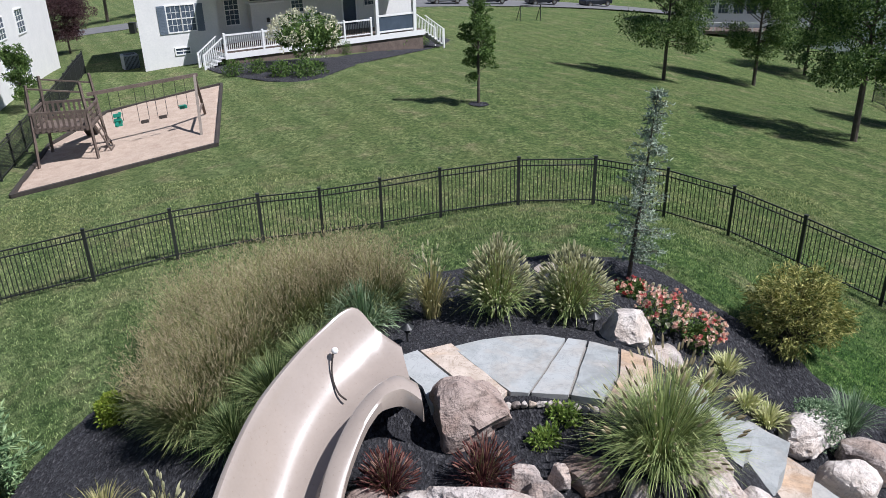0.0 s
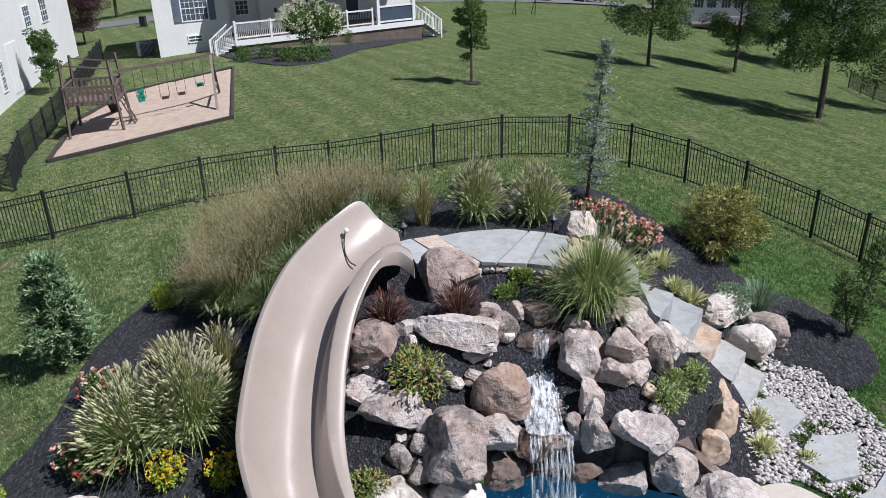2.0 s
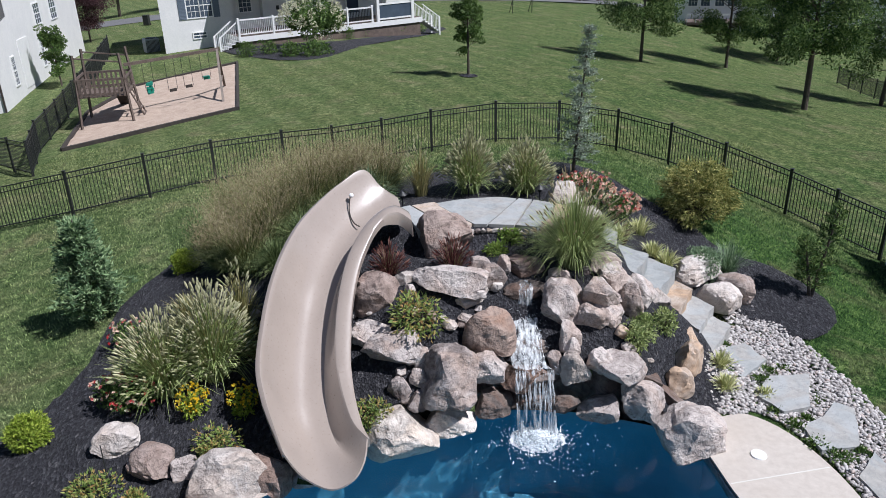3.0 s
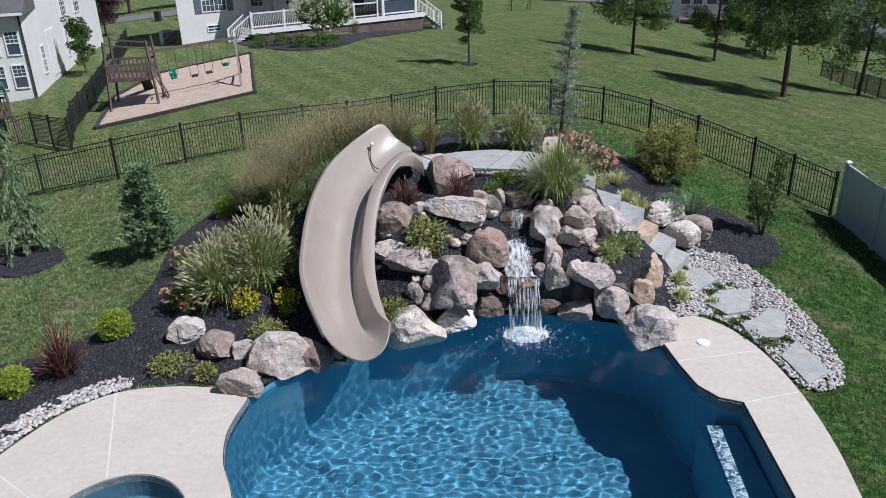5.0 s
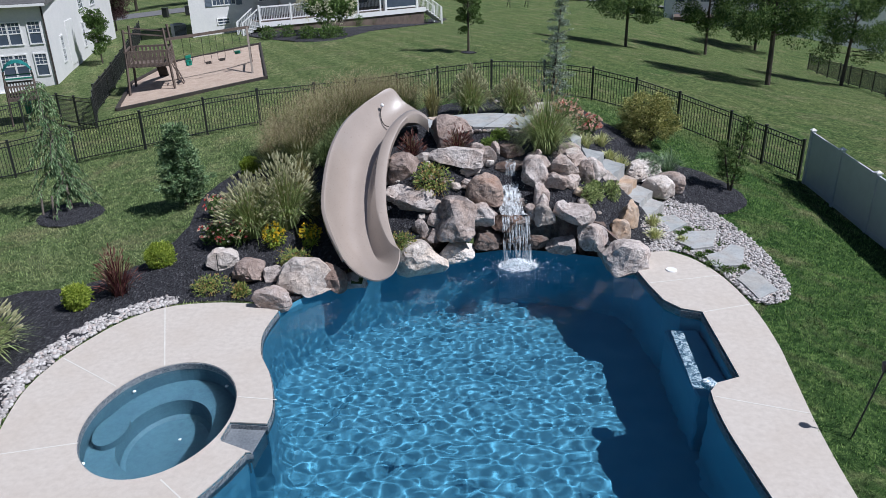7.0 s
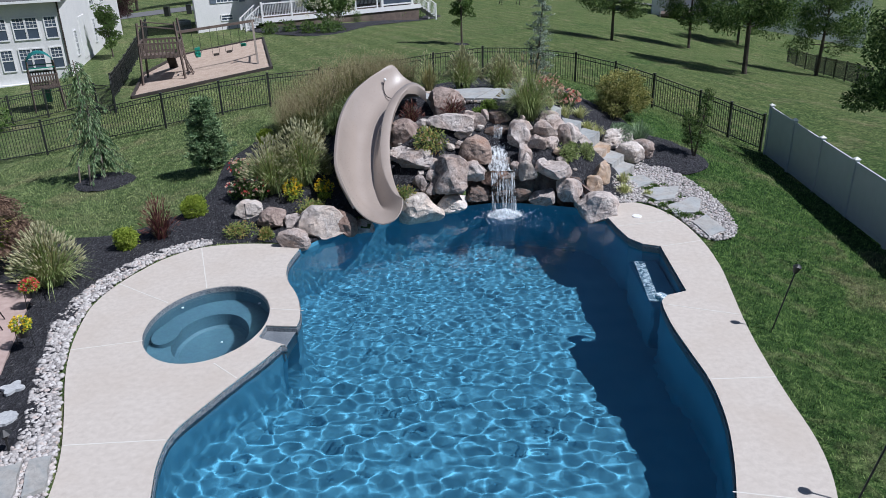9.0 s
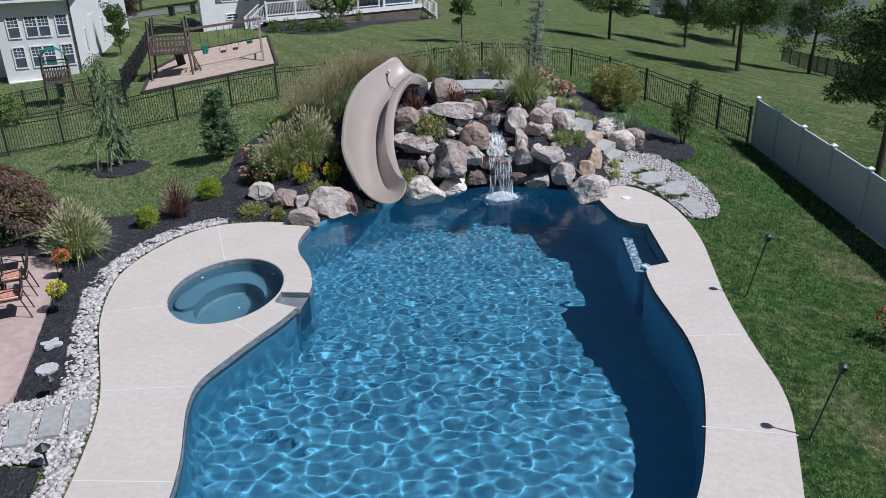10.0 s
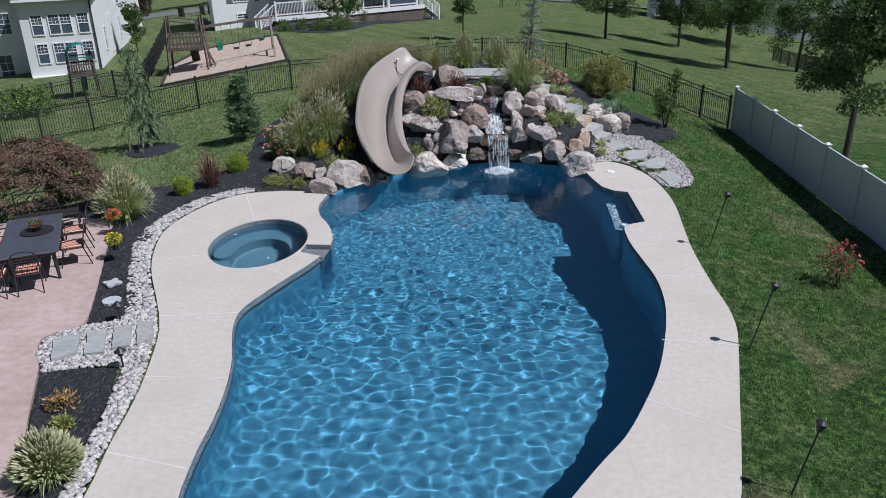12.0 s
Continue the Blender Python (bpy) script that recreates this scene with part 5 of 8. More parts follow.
NEEDLE_BLUE = foliage("needle_blue", (0.13, 0.17, 0.14), (0.30, 0.37, 0.31), (0.54, 0.61, 0.53), translucent=0.1)
PINK = foliage("petal_pink", (0.78, 0.42, 0.38), (0.86, 0.62, 0.54), (0.90, 0.76, 0.66))
RED = foliage("petal_red", (0.420, 0.020, 0.030), (0.650, 0.050, 0.060), (0.800, 0.250, 0.220))
YELLOW = foliage("petal_yellow", (0.620, 0.400, 0.010), (0.800, 0.580, 0.030), (0.850, 0.720, 0.100))
CREAM = foliage("petal_cream", (0.500, 0.480, 0.340), (0.680, 0.660, 0.520), (0.800, 0.780, 0.660))
KINDS = {
    "STRIPED": (G_BLUE, None, 800, 0.016, "striped blue-green arching maiden grass in the mulch"),
    "TAN": (G_TAN, PLUME, 240, 0.016, "dry tan ornamental grass with thin seed heads"),
    "PLUME": (G_PLUME, PLUME, 800, 0.018, "green fountain grass with buff bottlebrush plumes"),
    "GREEN": (G_GREEN, PLUME_BROWN, 1500, 0.0105, "large arching green maiden grass beside the stone steps"),
    "BLUE": (G_BLUE, None, 320, 0.010, "fine pale blue-green grass tuft at the lawn edge"),
    "VARIEGATED": (G_CREAM, None, 130, 0.026, "cream and green striped grass tuft"),
    "DARK": (G_DARK, None, 900, 0.012, "dark green arching grass clump beside the water slide"),
    "DRY": (G_TAN, None, 150, 0.014, "small dry brown grass tuft in the mulch"),
    "PURPLE": (G_PURPLE, PLUME_RED, 260, 0.018, "dark purple fountain grass with maroon blades"),
}
seeds = iter(range(1000, 9000))


def fountain_grass(x, y, h, w, kind):
    blade, plume, count, width, label = KINDS[kind]
    rnd = random.Random(next(seeds))
    g = thing("ornamental_grass", on_land(x, y, -0.03), label, "ornamental grass", "ornamental grasses")
    blades, heads, stems = [], [], []
    for _ in range(count):
        a, r = rnd.uniform(0, 6.283), rnd.random() ** 0.6
        out = Vector((math.cos(a), math.sin(a), 0))
        p = out * r * 0.10 * w + Vector((rnd.gauss(0, 0.03), rnd.gauss(0, 0.03), 0))
        blades.append((p, out, h * rnd.uniform(0.75, 1.15) * (1.05 - 0.35 * r), w * 0.5 * r * rnd.uniform(0.8, 1.25), width * rnd.uniform(0.7, 1.3), 0.10 + (0.8 if kind in ("PLUME", "GREEN", "DARK", "STRIPED") else 0.45) * r * rnd.random()))
    part("foliage", blade_mesh("foliage", blades, blade), None, g)
    if plume:
        n = {"TAN": 60, "GREEN": 110, "PLUME": 460}.get(kind, 90)
        for _ in range(n):
            a, r = rnd.uniform(0, 6.283), rnd.random() ** 0.6
            out = Vector((math.cos(a), math.sin(a), 0))
            top = out * w * 0.50 * r + Vector((0, 0, h * rnd.uniform(0.72, 1.05) * (1.05 - 0.62 * r * r)))
            d = (out * r * 0.9 + Vector((0, 0, 1.1 - 0.6 * r))).normalized()
            heads.append((top - d * 0.06, top + d * rnd.uniform(0.06, 0.11), 0.0165 if kind != "PURPLE" else 0.010))
            stems.append((out * 0.05 * w, out, top.z, w * 0.48 * r, 0.006, 0.0))
        part("stalk", blade_mesh("stalk", stems, G_TAN), None, g)
        part("plume", spindle_mesh("plume", heads, plume), None, g, "soft seed plumes")
    return g


def feather_grass(x, y, h, w):
    """Tall grass with a haze of fine brown seed stems above dense arching blades."""
    rnd = random.Random(next(seeds))
    g = thing("feather_grass", on_land(x, y, -0.03), "tall switch grass with a haze of brown seed heads", "ornamental grass", "tall grasses behind the slide")
    blades, stems, heads = [], [], []
    for _ in range(1500):
        a, r = rnd.uniform(0, 6.283), rnd.random() ** 0.55
        out = Vector((math.cos(a), math.sin(a), 0))
        blades.append((out * r * 0.22 * w, out, h * rnd.uniform(0.5, 1.05), w * 0.56 * r * rnd.uniform(0.7, 1.3), rnd.uniform(0.012, 0.021), 0.1 + 0.6 * r * rnd.random()))
    for _ in range(330):
        a, r = rnd.uniform(0, 6.283), rnd.random() ** 0.5
        out = Vector((math.cos(a), math.sin(a), 0))
        hh = h * rnd.uniform(0.80, 1.2)
        reach = w * 0.60 * r
        stems.append((out * r * 0.15 * w, out, hh, reach, 0.0045, 0.02))
        for _ in range(5):
            t = rnd.uniform(0.6, 1.0)
            q = out * (r * 0.15 * w + reach * t ** 1.6) + Vector((0, 0, hh * t)) + Vector((rnd.gauss(0, 0.05), rnd.gauss(0, 0.05), rnd.gauss(0, 0.05)))
            d = (out * rnd.uniform(-0.6, 1.0) + Vector((rnd.gauss(0, 0.5), rnd.gauss(0, 0.5), 0.8))).normalized()
            heads.append((q, q + d * rnd.uniform(0.05, 0.13), 0.0036))
    part("foliage", blade_mesh("foliage", blades, G_MEADOW), None, g)
    part("stalk", blade_mesh("stalk", stems, G_TAN), None, g)
    part("plume", spindle_mesh("plume", heads, PLUME_BROWN), None, g, "airy brown seed heads")
    return g


def cloud(rnd, centre, radii, count, ln, w, shell=0.55):
    """Leaves that point outwards in an ellipsoid, most of them near its skin."""
    out = []
    for _ in range(count):
        d = Vector((rnd.gauss(0, 1), rnd.gauss(0, 1), rnd.gauss(0, 1))).normalized()
        r = shell + (1 - shell) * rnd.random() ** 0.5
        p = Vector(centre) + Vector((d.x * radii[0], d.y * radii[1], d.z * radii[2])) * r
        a = (d + Vector((rnd.gauss(0, 0.6), rnd.gauss(0, 0.6), rnd.gauss(0, 0.6)))).normalized()
        out.append((p, a, Vector((rnd.gauss(0, 1), rnd.gauss(0, 1), rnd.gauss(0, 1))).normalized(), ln * rnd.uniform(0.7, 1.3), w * rnd.uniform(0.7, 1.3)))
    return out


SHRUBS = {"SAGE": (LEAF_SAGE, 900, "round grey-green dwarf shrub beside boulders"), "LIME": (LEAF_LIME, 800, "bright lime green globe shrub in the mulch"),
          "HEATHER": (LEAF_RUST, 750, "low spreading shrub with rust tipped leaves"), "HERB": (LEAF_HERB, 600, "low bright green herb in the mulch"), "HEATHER2": (G_GREEN, 700, "low green ground cover tuft in the mulch"),
          "DARK": (LEAF, 700, "dark green foundation shrub below the white deck"), "RUST": (LEAF_ORANGE, 420, "small orange and bronze leaved shrub in the mulch"), "MOSS": (LEAF, 350, "small green creeping thyme between stones")}


def dome_shrub(x, y, h, w, kind):
    mat_, count, label = SHRUBS[kind]
    rnd = random.Random(next(seeds))
    g = thing("shrub", on_land(x, y, -0.02), label, "shrub")
    items = []
    big = max(1.0, w / 0.9)
    if kind in ("LIME", "SAGE"):
        items = cloud(rnd, (0, 0, h * 0.46), (w * 0.40, w * 0.40, h * 0.44), 1400, 0.055 * big, 0.03 * big, 0.7)
        for _ in range(26):
            d = Vector((rnd.gauss(0, 1), rnd.gauss(0, 1), abs(rnd.gauss(0, 1)))).normalized()
            items += cloud(rnd, (d.x * w * 0.36, d.y * w * 0.36, h * 0.46 + d.z * h * 0.40), (0.09 * big, 0.09 * big, 0.07 * big), 40, 0.055 * big, 0.03 * big, 0.5)
    for _ in range(9):
        a, r = rnd.uniform(0, 6.283), rnd.random() ** 0.5 * 0.26 * w
        c = (math.cos(a) * r, math.sin(a) * r, h * rnd.uniform(0.32, 0.5))
        items += cloud(rnd, c, (w * 0.26, w * 0.26, h * 0.45), count // 9, 0.075 * big, 0.034 * big)
    part("foliage", leaf_mesh("foliage", items, mat_), None, g)
    stem = bmesh.new()
    for _ in range(4):
        rod(stem, (0, 0, -0.05), (rnd.gauss(0, 0.12) * w, rnd.gauss(0, 0.12) * w, h * 0.6), 0.012 * big, 0.006, 6)
    part("stem", stem, BARK, g)
    return g


def flowering(name, x, y, h, w, leaf, petals, leaves, blooms, bloom, label, category):
    rnd = random.Random(next(seeds))
    g = thing(name, on_land(x, y, -0.02), label, category)
    items = []
    for _ in range(8):
        a, r = rnd.uniform(0, 6.283), rnd.random() ** 0.5 * 0.3 * w
        items += cloud(rnd, (math.cos(a) * r, math.sin(a) * r, h * rnd.uniform(0.3, 0.6)), (w * 0.24, w * 0.24, h * 0.36), leaves // 8, 0.07, 0.04, 0.4)
    part("foliage", leaf_mesh("foliage", items, leaf), None, g)
    groups = [[] for _ in petals]
    for i in range(blooms):
        d = Vector((rnd.gauss(0, 1), rnd.gauss(0, 1), abs(rnd.gauss(0.5, 0.7)))).normalized()
        p = Vector((d.x * w * 0.5, d.y * w * 0.5, h * 0.5 + d.z * h * 0.48)) * rnd.uniform(0.85, 1.05)
        for k in range(6):
            q = (d + Vector((rnd.gauss(0, 0.7), rnd.gauss(0, 0.7), rnd.gauss(0, 0.7)))).normalized()
            groups[i % len(petals)].append((p, q, d, bloom * rnd.uniform(0.7, 1.1), bloom * 0.9))
    for mat_, items in zip(petals, groups):
        part("blossom", leaf_mesh("blossom", items, mat_), None, g)
    stem = bmesh.new()
    for _ in range(5):
        rod(stem, (0, 0, -0.05), (rnd.gauss(0, 0.15) * w, rnd.gauss(0, 0.15) * w, h * 0.6), 0.012, 0.006, 6)
    part("stem", stem, BARK, g)
    return g


def rose_bush(x, y, h, w, kind):
    if kind == "PINK":
        return flowering("rose_bush", x, y, h, w, LEAF, [PINK, CREAM, PINK, PINK, PINK, ROSE], 900, 105, 0.075, "rose bush covered in salmon pink blooms", "rose bush")
    return flowering("rose_bush", x, y, h, w, LEAF, [PINK, CREAM, RED, PINK, ROSE], 950, 52, 0.060, "green rose bush with scattered red and white blooms", "rose bush")


def flower_clump(x, y, h, w, kind):
    if kind == "YELLOW":
        return flowering("flower_clump", x, y, h, w, LEAF_LIME, [YELLOW], 380, 90, 0.04, "clump of bright yellow flowers in the mulch", "flowers")
    return flowering("crape_myrtle", x, y, h, w * 0.85, LEAF_BRONZE, [ROSE, RED, ROSE], 620, 44, 0.065, "young crape myrtle with red flower spikes", "shrub")


def golden_shrub(x, y, h, w):
    """A thread-leaf cypress: drooping golden sprays."""
    rnd = random.Random(next(seeds))
    g = thing("golden_cypress", on_land(x, y, -0.03), "golden thread-leaf cypress with drooping sprays", "shrub")
    items, limbs = [], bmesh.new()
    for _ in range(135):
        a, e = rnd.uniform(0, 6.283), rnd.uniform(-0.1, 1.35)
        d = Vector((math.cos(a) * math.cos(e) ** 0.7, math.sin(a) * math.cos(e) ** 0.7, math.sin(max(0, e)) ** 0.8))
        tip = Vector((d.x * w * 0.5, d.y * w * 0.5, 0.22 * h + d.z * h * 0.74)) * rnd.uniform(0.55, 1.08)
        rod(limbs, (0, 0, 0.05), tip * 0.9, 0.014, 0.004, 5)
        for _ in range(75):
            p = tip + Vector((rnd.gauss(0, 0.085), rnd.gauss(0, 0.085), rnd.gauss(0, 0.06)))
            q = (d * 0.8 + Vector((rnd.gauss(0, 0.6), rnd.gauss(0, 0.6), rnd.gauss(-0.45, 0.5)))).normalized()
            items.append((p, q, Vector((rnd.gauss(0, 1), rnd.gauss(0, 1), 0.2)).normalized(), rnd.uniform(0.06, 0.15), 0.026))
    part("foliage", leaf_mesh("foliage", items, LEAF_GOLD), None, g)
    part("trunk", limbs, BARK, g)
    return g


def spruce(x, y, h, w, seed, needles=85):
    rnd = random.Random(seed)
    g = thing("young_conifer", on_land(x, y, -0.05), "young dense green conifer planted in the lawn", "tree")
    trunk = rod(bmesh.new(), (0, 0, 0), (rnd.uniform(-0.05, 0.05), 0, h * 0.96), 0.05, 0.012, 8)
    part("trunk", trunk, BARK, g)
    items, limbs = [], bmesh.new()
    levels = 13
    for k in range(levels):
        z = h * (0.10 + 0.86 * k / levels)
        reach = w * 0.5 * (1.0 - 0.8 * (k / levels) ** 1.3) * (0.7 + 0.3 * min(1, k / 2.0))
        for j in range(8):
            a = 6.283 * j / 8 + k * 0.7 + rnd.gauss(0, 0.2)
            out = Vector((math.cos(a), math.sin(a), 0))
            r = reach * rnd.uniform(0.70, 1.15)
            tip = out * r + Vector((0, 0, z + 0.22 * r))
            rod(limbs, (0, 0, z), tip, 0.010, 0.004, 4)
            for _ in range(needles):
                t = rnd.uniform(0.15, 1.05)
                p = Vector((0, 0, z)).lerp(tip, t) + Vector((rnd.gauss(0, 0.035), rnd.gauss(0, 0.035), rnd.gauss(0, 0.03)))
                q = (out * 0.6 + Vector((rnd.gauss(0, 0.6), rnd.gauss(0, 0.6), rnd.gauss(0.45, 0.5)))).normalized()
                items.append((p, q, Vector((rnd.gauss(0, 1), rnd.gauss(0, 1), rnd.gauss(0, 1))).normalized(), rnd.uniform(0.09, 0.18), 0.040))
    part("branch", limbs, BARK, g)
    part("crown", leaf_mesh("crown", items, NEEDLE), None, g)
    return g


def ragged_conifer(x, y, h, w, seed):
    """An open young pine with two uneven leaders."""
    rnd = random.Random(seed)
    g = thing("young_pine", on_land(x, y, -0.05), "ragged dark young pine with two leaders", "tree")
    trunk, limbs, items = bmesh.new(), bmesh.new(), []
    for lean, top in ((Vector((0.24 * w, 0.05, 0)), h), (Vector((-0.30 * w, -0.1, 0)), h * 0.68)):
        root, peak = Vector((0, 0, 0)), lean + Vector((0, 0, top))
        rod(trunk, root, peak, 0.045, 0.012, 8)
        for k in range(26):
            t = 0.22 + 0.76 * k / 25
            base = root.lerp(peak, t)
            a = k * 2.4 + rnd.gauss(0, 0.3)
            out = Vector((math.cos(a), math.sin(a), 0))
            r = w * 0.34 * (1.15 - 0.8 * t) * rnd.uniform(0.5, 1.2)
            tip = base + out * r + Vector((0, 0, 0.35 * r))
            rod(limbs, base, tip, 0.010, 0.004, 4)
            for _ in range(48):
                p = base.lerp(tip, rnd.uniform(0.3, 1.08)) + Vector((rnd.gauss(0, 0.04), rnd.gauss(0, 0.04), rnd.gauss(0, 0.035)))
                q = (out * 0.4 + Vector((rnd.gauss(0, 0.6), rnd.gauss(0, 0.6), rnd.gauss(0.6, 0.4)))).normalized()
                items.append((p, q, Vector((rnd.gauss(0, 1), rnd.gauss(0, 1), rnd.gauss(0, 1))).normalized(), rnd.uniform(0.07, 0.14), 0.026))
    part("trunk", trunk, BARK, g)
    part("branch", limbs, BARK, g)
    part("crown", leaf_mesh("crown", items, LEAF_DARK), None, g)
    return g


def sapling_conifer(x, y, h, w, seed):
    """A slim drooping young conifer with two stakes."""
    rnd = random.Random(seed)
    g = thing("weeping_conifer", on_land(x, y, -0.05), "slim drooping young conifer in a mulch ring", "tree")
    trunk = bmesh.new()
    pts = [Vector((0, 0, 0)), Vector((-0.05, 0.02, h * 0.4)), Vector((-0.18, 0.03, h * 0.75)), Vector((-0.26, 0.02, h))]
    for i, (a, b) in enumerate(zip(pts, pts[1:])):
        rod(trunk, a, b, 0.06 - 0.016 * i, 0.044 - 0.016 * i, 8)
    part("trunk", trunk, BARK_PALE, g)
    items, limbs = [], bmesh.new()
    for k in range(64):
        t = 0.14 + 0.84 * (k / 63) ** 1.25
        base = Vector((-0.26 * t * t, 0.02, h * t))
        a = k * 2.4 + rnd.uniform(-0.5, 0.5)
        out = Vector((math.cos(a), math.sin(a), 0))
        r = w * 0.5 * (1.15 - 0.72 * t) * rnd.choice((0.5, 0.75, 1.0, 1.35))
        line = [base + out * r * q + Vector((0, 0, r * (0.55 * q - 1.15 * q * q))) for q in (0.0, 0.25, 0.5, 0.75, 1.0)]
        for p, q in zip(line, line[1:]):
            rod(limbs, p, q, 0.011, 0.007, 4)
        for _ in range(72 if t < 0.6 else 34):
            q = rnd.uniform(0.2, 1.0) * 4
            p = line[min(3, int(q))].lerp(line[min(3, int(q)) + 1], q - min(3, int(q))) + Vector((rnd.gauss(0, 0.03), rnd.gauss(0, 0.03), rnd.gauss(-0.05, 0.05)))
            items.append((p, (out * 0.3 + Vector((rnd.gauss(0, 0.4), rnd.gauss(0, 0.4), -0.8))).normalized(), Vector((rnd.gauss(0, 1), rnd.gauss(0, 1), 0.3)).normalized(), rnd.uniform(0.10, 0.19), 0.040))
    part("branch", limbs, BARK, g)
    part("crown", leaf_mesh("crown", items, NEEDLE), None, g)
    for sx, sy in ((-0.75, -0.35), (-0.2, -0.75)):
        z = float(land(x + sx, y + sy))
        stake = rod(bmesh.new(), (0, 0, -0.2), (0.08, 0.05, 0.72), 0.035, 0.032, 8)
        solid("tree_stake", stake, BARK_PALE, "short round wooden tree stake beside a sapling", "stake", group="tree stakes", at=pose(x + sx, y + sy, z))
    return g


def atlas_cedar(x, y, h, w):
    rnd = random.Random(next(seeds))
    g = thing("blue_cedar", on_land(x, y, -0.05), "sparse blue atlas cedar with a leaning leader", "tree")
    trunk = bmesh.new()
    line = [Vector((0.04 * h * (k / 8) * 1.6, 0.02 * math.sin(k), h * k / 8)) for k in range(9)]
    rings = [[trunk.verts.new(p + Vector((math.cos(a), math.sin(a), 0)) * 0.048 * (1 - i / 8.5)) for a in np.linspace(0, 6.283, 8, endpoint=False)] for i, p in enumerate(line)]
    for a, b in zip(rings, rings[1:]):
        for i in range(8):
            trunk.faces.new((a[i - 1], a[i], b[i], b[i - 1]))
    part("trunk", trunk, BARK, g)
    items, limbs = [], bmesh.new()
    for k in range(24):
        t = 0.14 + 0.84 * k / 23
        base = line[0].lerp(line[-1], t)
        for _ in range(5):
            a = rnd.uniform(0, 6.283)
            out = Vector((math.cos(a), math.sin(a), 0))
            r = w * 0.5 * (1.12 - 0.92 * t) * min(1.0, 0.5 + 2.2 * t) * rnd.uniform(0.5, 1.15)
            tip = base + out * r + Vector((0, 0, rnd.uniform(-0.10, 0.16)))
            rod(limbs, base, tip, 0.010, 0.004, 4)
            for _ in range(int(16 + 60 * r)):
                s = rnd.uniform(0.05, 1.05)
                p = base.lerp(tip, s) + Vector((rnd.gauss(0, 0.03), rnd.gauss(0, 0.03), rnd.gauss(-0.01, 0.02)))
                items.append((p, (out * 0.4 + Vector((rnd.gauss(0, 0.6), rnd.gauss(0, 0.6), rnd.gauss(0.1, 0.5)))).normalized(), Vector((rnd.gauss(0, 1), rnd.gauss(0, 1), 0.4)).normalized(), rnd.uniform(0.05, 0.11), 0.026))
    part("branch", limbs, BARK, g)
    part("crown", leaf_mesh("crown", items, NEEDLE_BLUE), None, g)
    return g


def shade_tree(x, y, h, w, trunk_scale, seed, kind=""):
    rnd = random.Random(seed)
    label = "purple-leaved ornamental tree beside a white house" if kind else ("slender young lawn tree in a small mulch ring" if h < 5.5 else "leafy shade tree casting a shadow on the lawn")
    g = thing("tree", on_land(x, y, -0.1), label, "tree", "lawn trees")
    r0 = 0.045 * h ** 0.75 * trunk_scale ** 0.5 * 0.46
    trunk = bmesh.new()
    lean = Vector((rnd.uniform(-0.03, 0.03) * h, 0, 0))
    rod(trunk, (0, 0, -0.1), (0, 0, 0.12), r0 * 1.5, r0 * 1.05, 10)
    rod(trunk, (0, 0, 0.1), lean * 0.4 + Vector((0, 0, h * 0.34)), r0 * 1.05, r0 * 0.85, 10)
    rod(trunk, lean * 0.4 + Vector((0, 0, h * 0.33)), lean + Vector((0, 0, h * 0.9)), r0 * 0.85, r0 * 0.15, 8)
    part("trunk", trunk, BARK, g)
    limbs, items = bmesh.new(), []
    size = (0.055 * (w ** 0.65) + 0.05) * (0.68 if h > 5.5 else 0.9)
    n = 30 if h > 5.5 else 20
    for k in range(n):
        t = rnd.uniform(0.0, 1.0)
        base = lean * t + Vector((0, 0, h * (0.26 + 0.5 * t)))
        a = k * 2.4 + rnd.gauss(0, 0.4)
        out = Vector((math.cos(a), math.sin(a), 0))
        r = w * 0.5 * (0.55 + 0.45 * math.sin(math.pi * min(1, 0.22 + 0.75 * t))) * rnd.uniform(0.65, 1.1) * (1.0 - 0.55 * max(0, t - 0.5))
        tip = base + out * r + Vector((0, 0, (0.05 + 0.35 * t) * h * rnd.uniform(0.4, 0.9)))
        rod(limbs, base, tip, r0 * 0.28, r0 * 0.07, 5)
        for s in (0.55, 0.8, 1.02):
            c = base.lerp(tip, s) + Vector((rnd.gauss(0, 0.05) * w, rnd.gauss(0, 0.05) * w, rnd.gauss(0, 0.03) * h))
            q = w * rnd.uniform(0.07, 0.145)
            items += cloud(rnd, c, (q * 1.25, q * 1.25, q * 0.85), 270 if h > 5.5 else 110, size, size * 0.55, 0.25)
    part("branch", limbs, BARK, g)
    part("crown", leaf_mesh("crown", items, LEAF_PURPLE if kind else (LEAF_DARK if h > 5.5 else LEAF)), None, g)
    if 4.5 < h < 5.5:
        ring = [(x + 0.5 * math.cos(a), y + 0.5 * math.sin(a)) for a in np.linspace(0, 6.283, 16, endpoint=False)]
        solid("mulch_bed", draped(ring, 0.05, 0.5), MULCH, "small dark mulch ring round a lawn tree", "mulch bed", "structure")
    return g


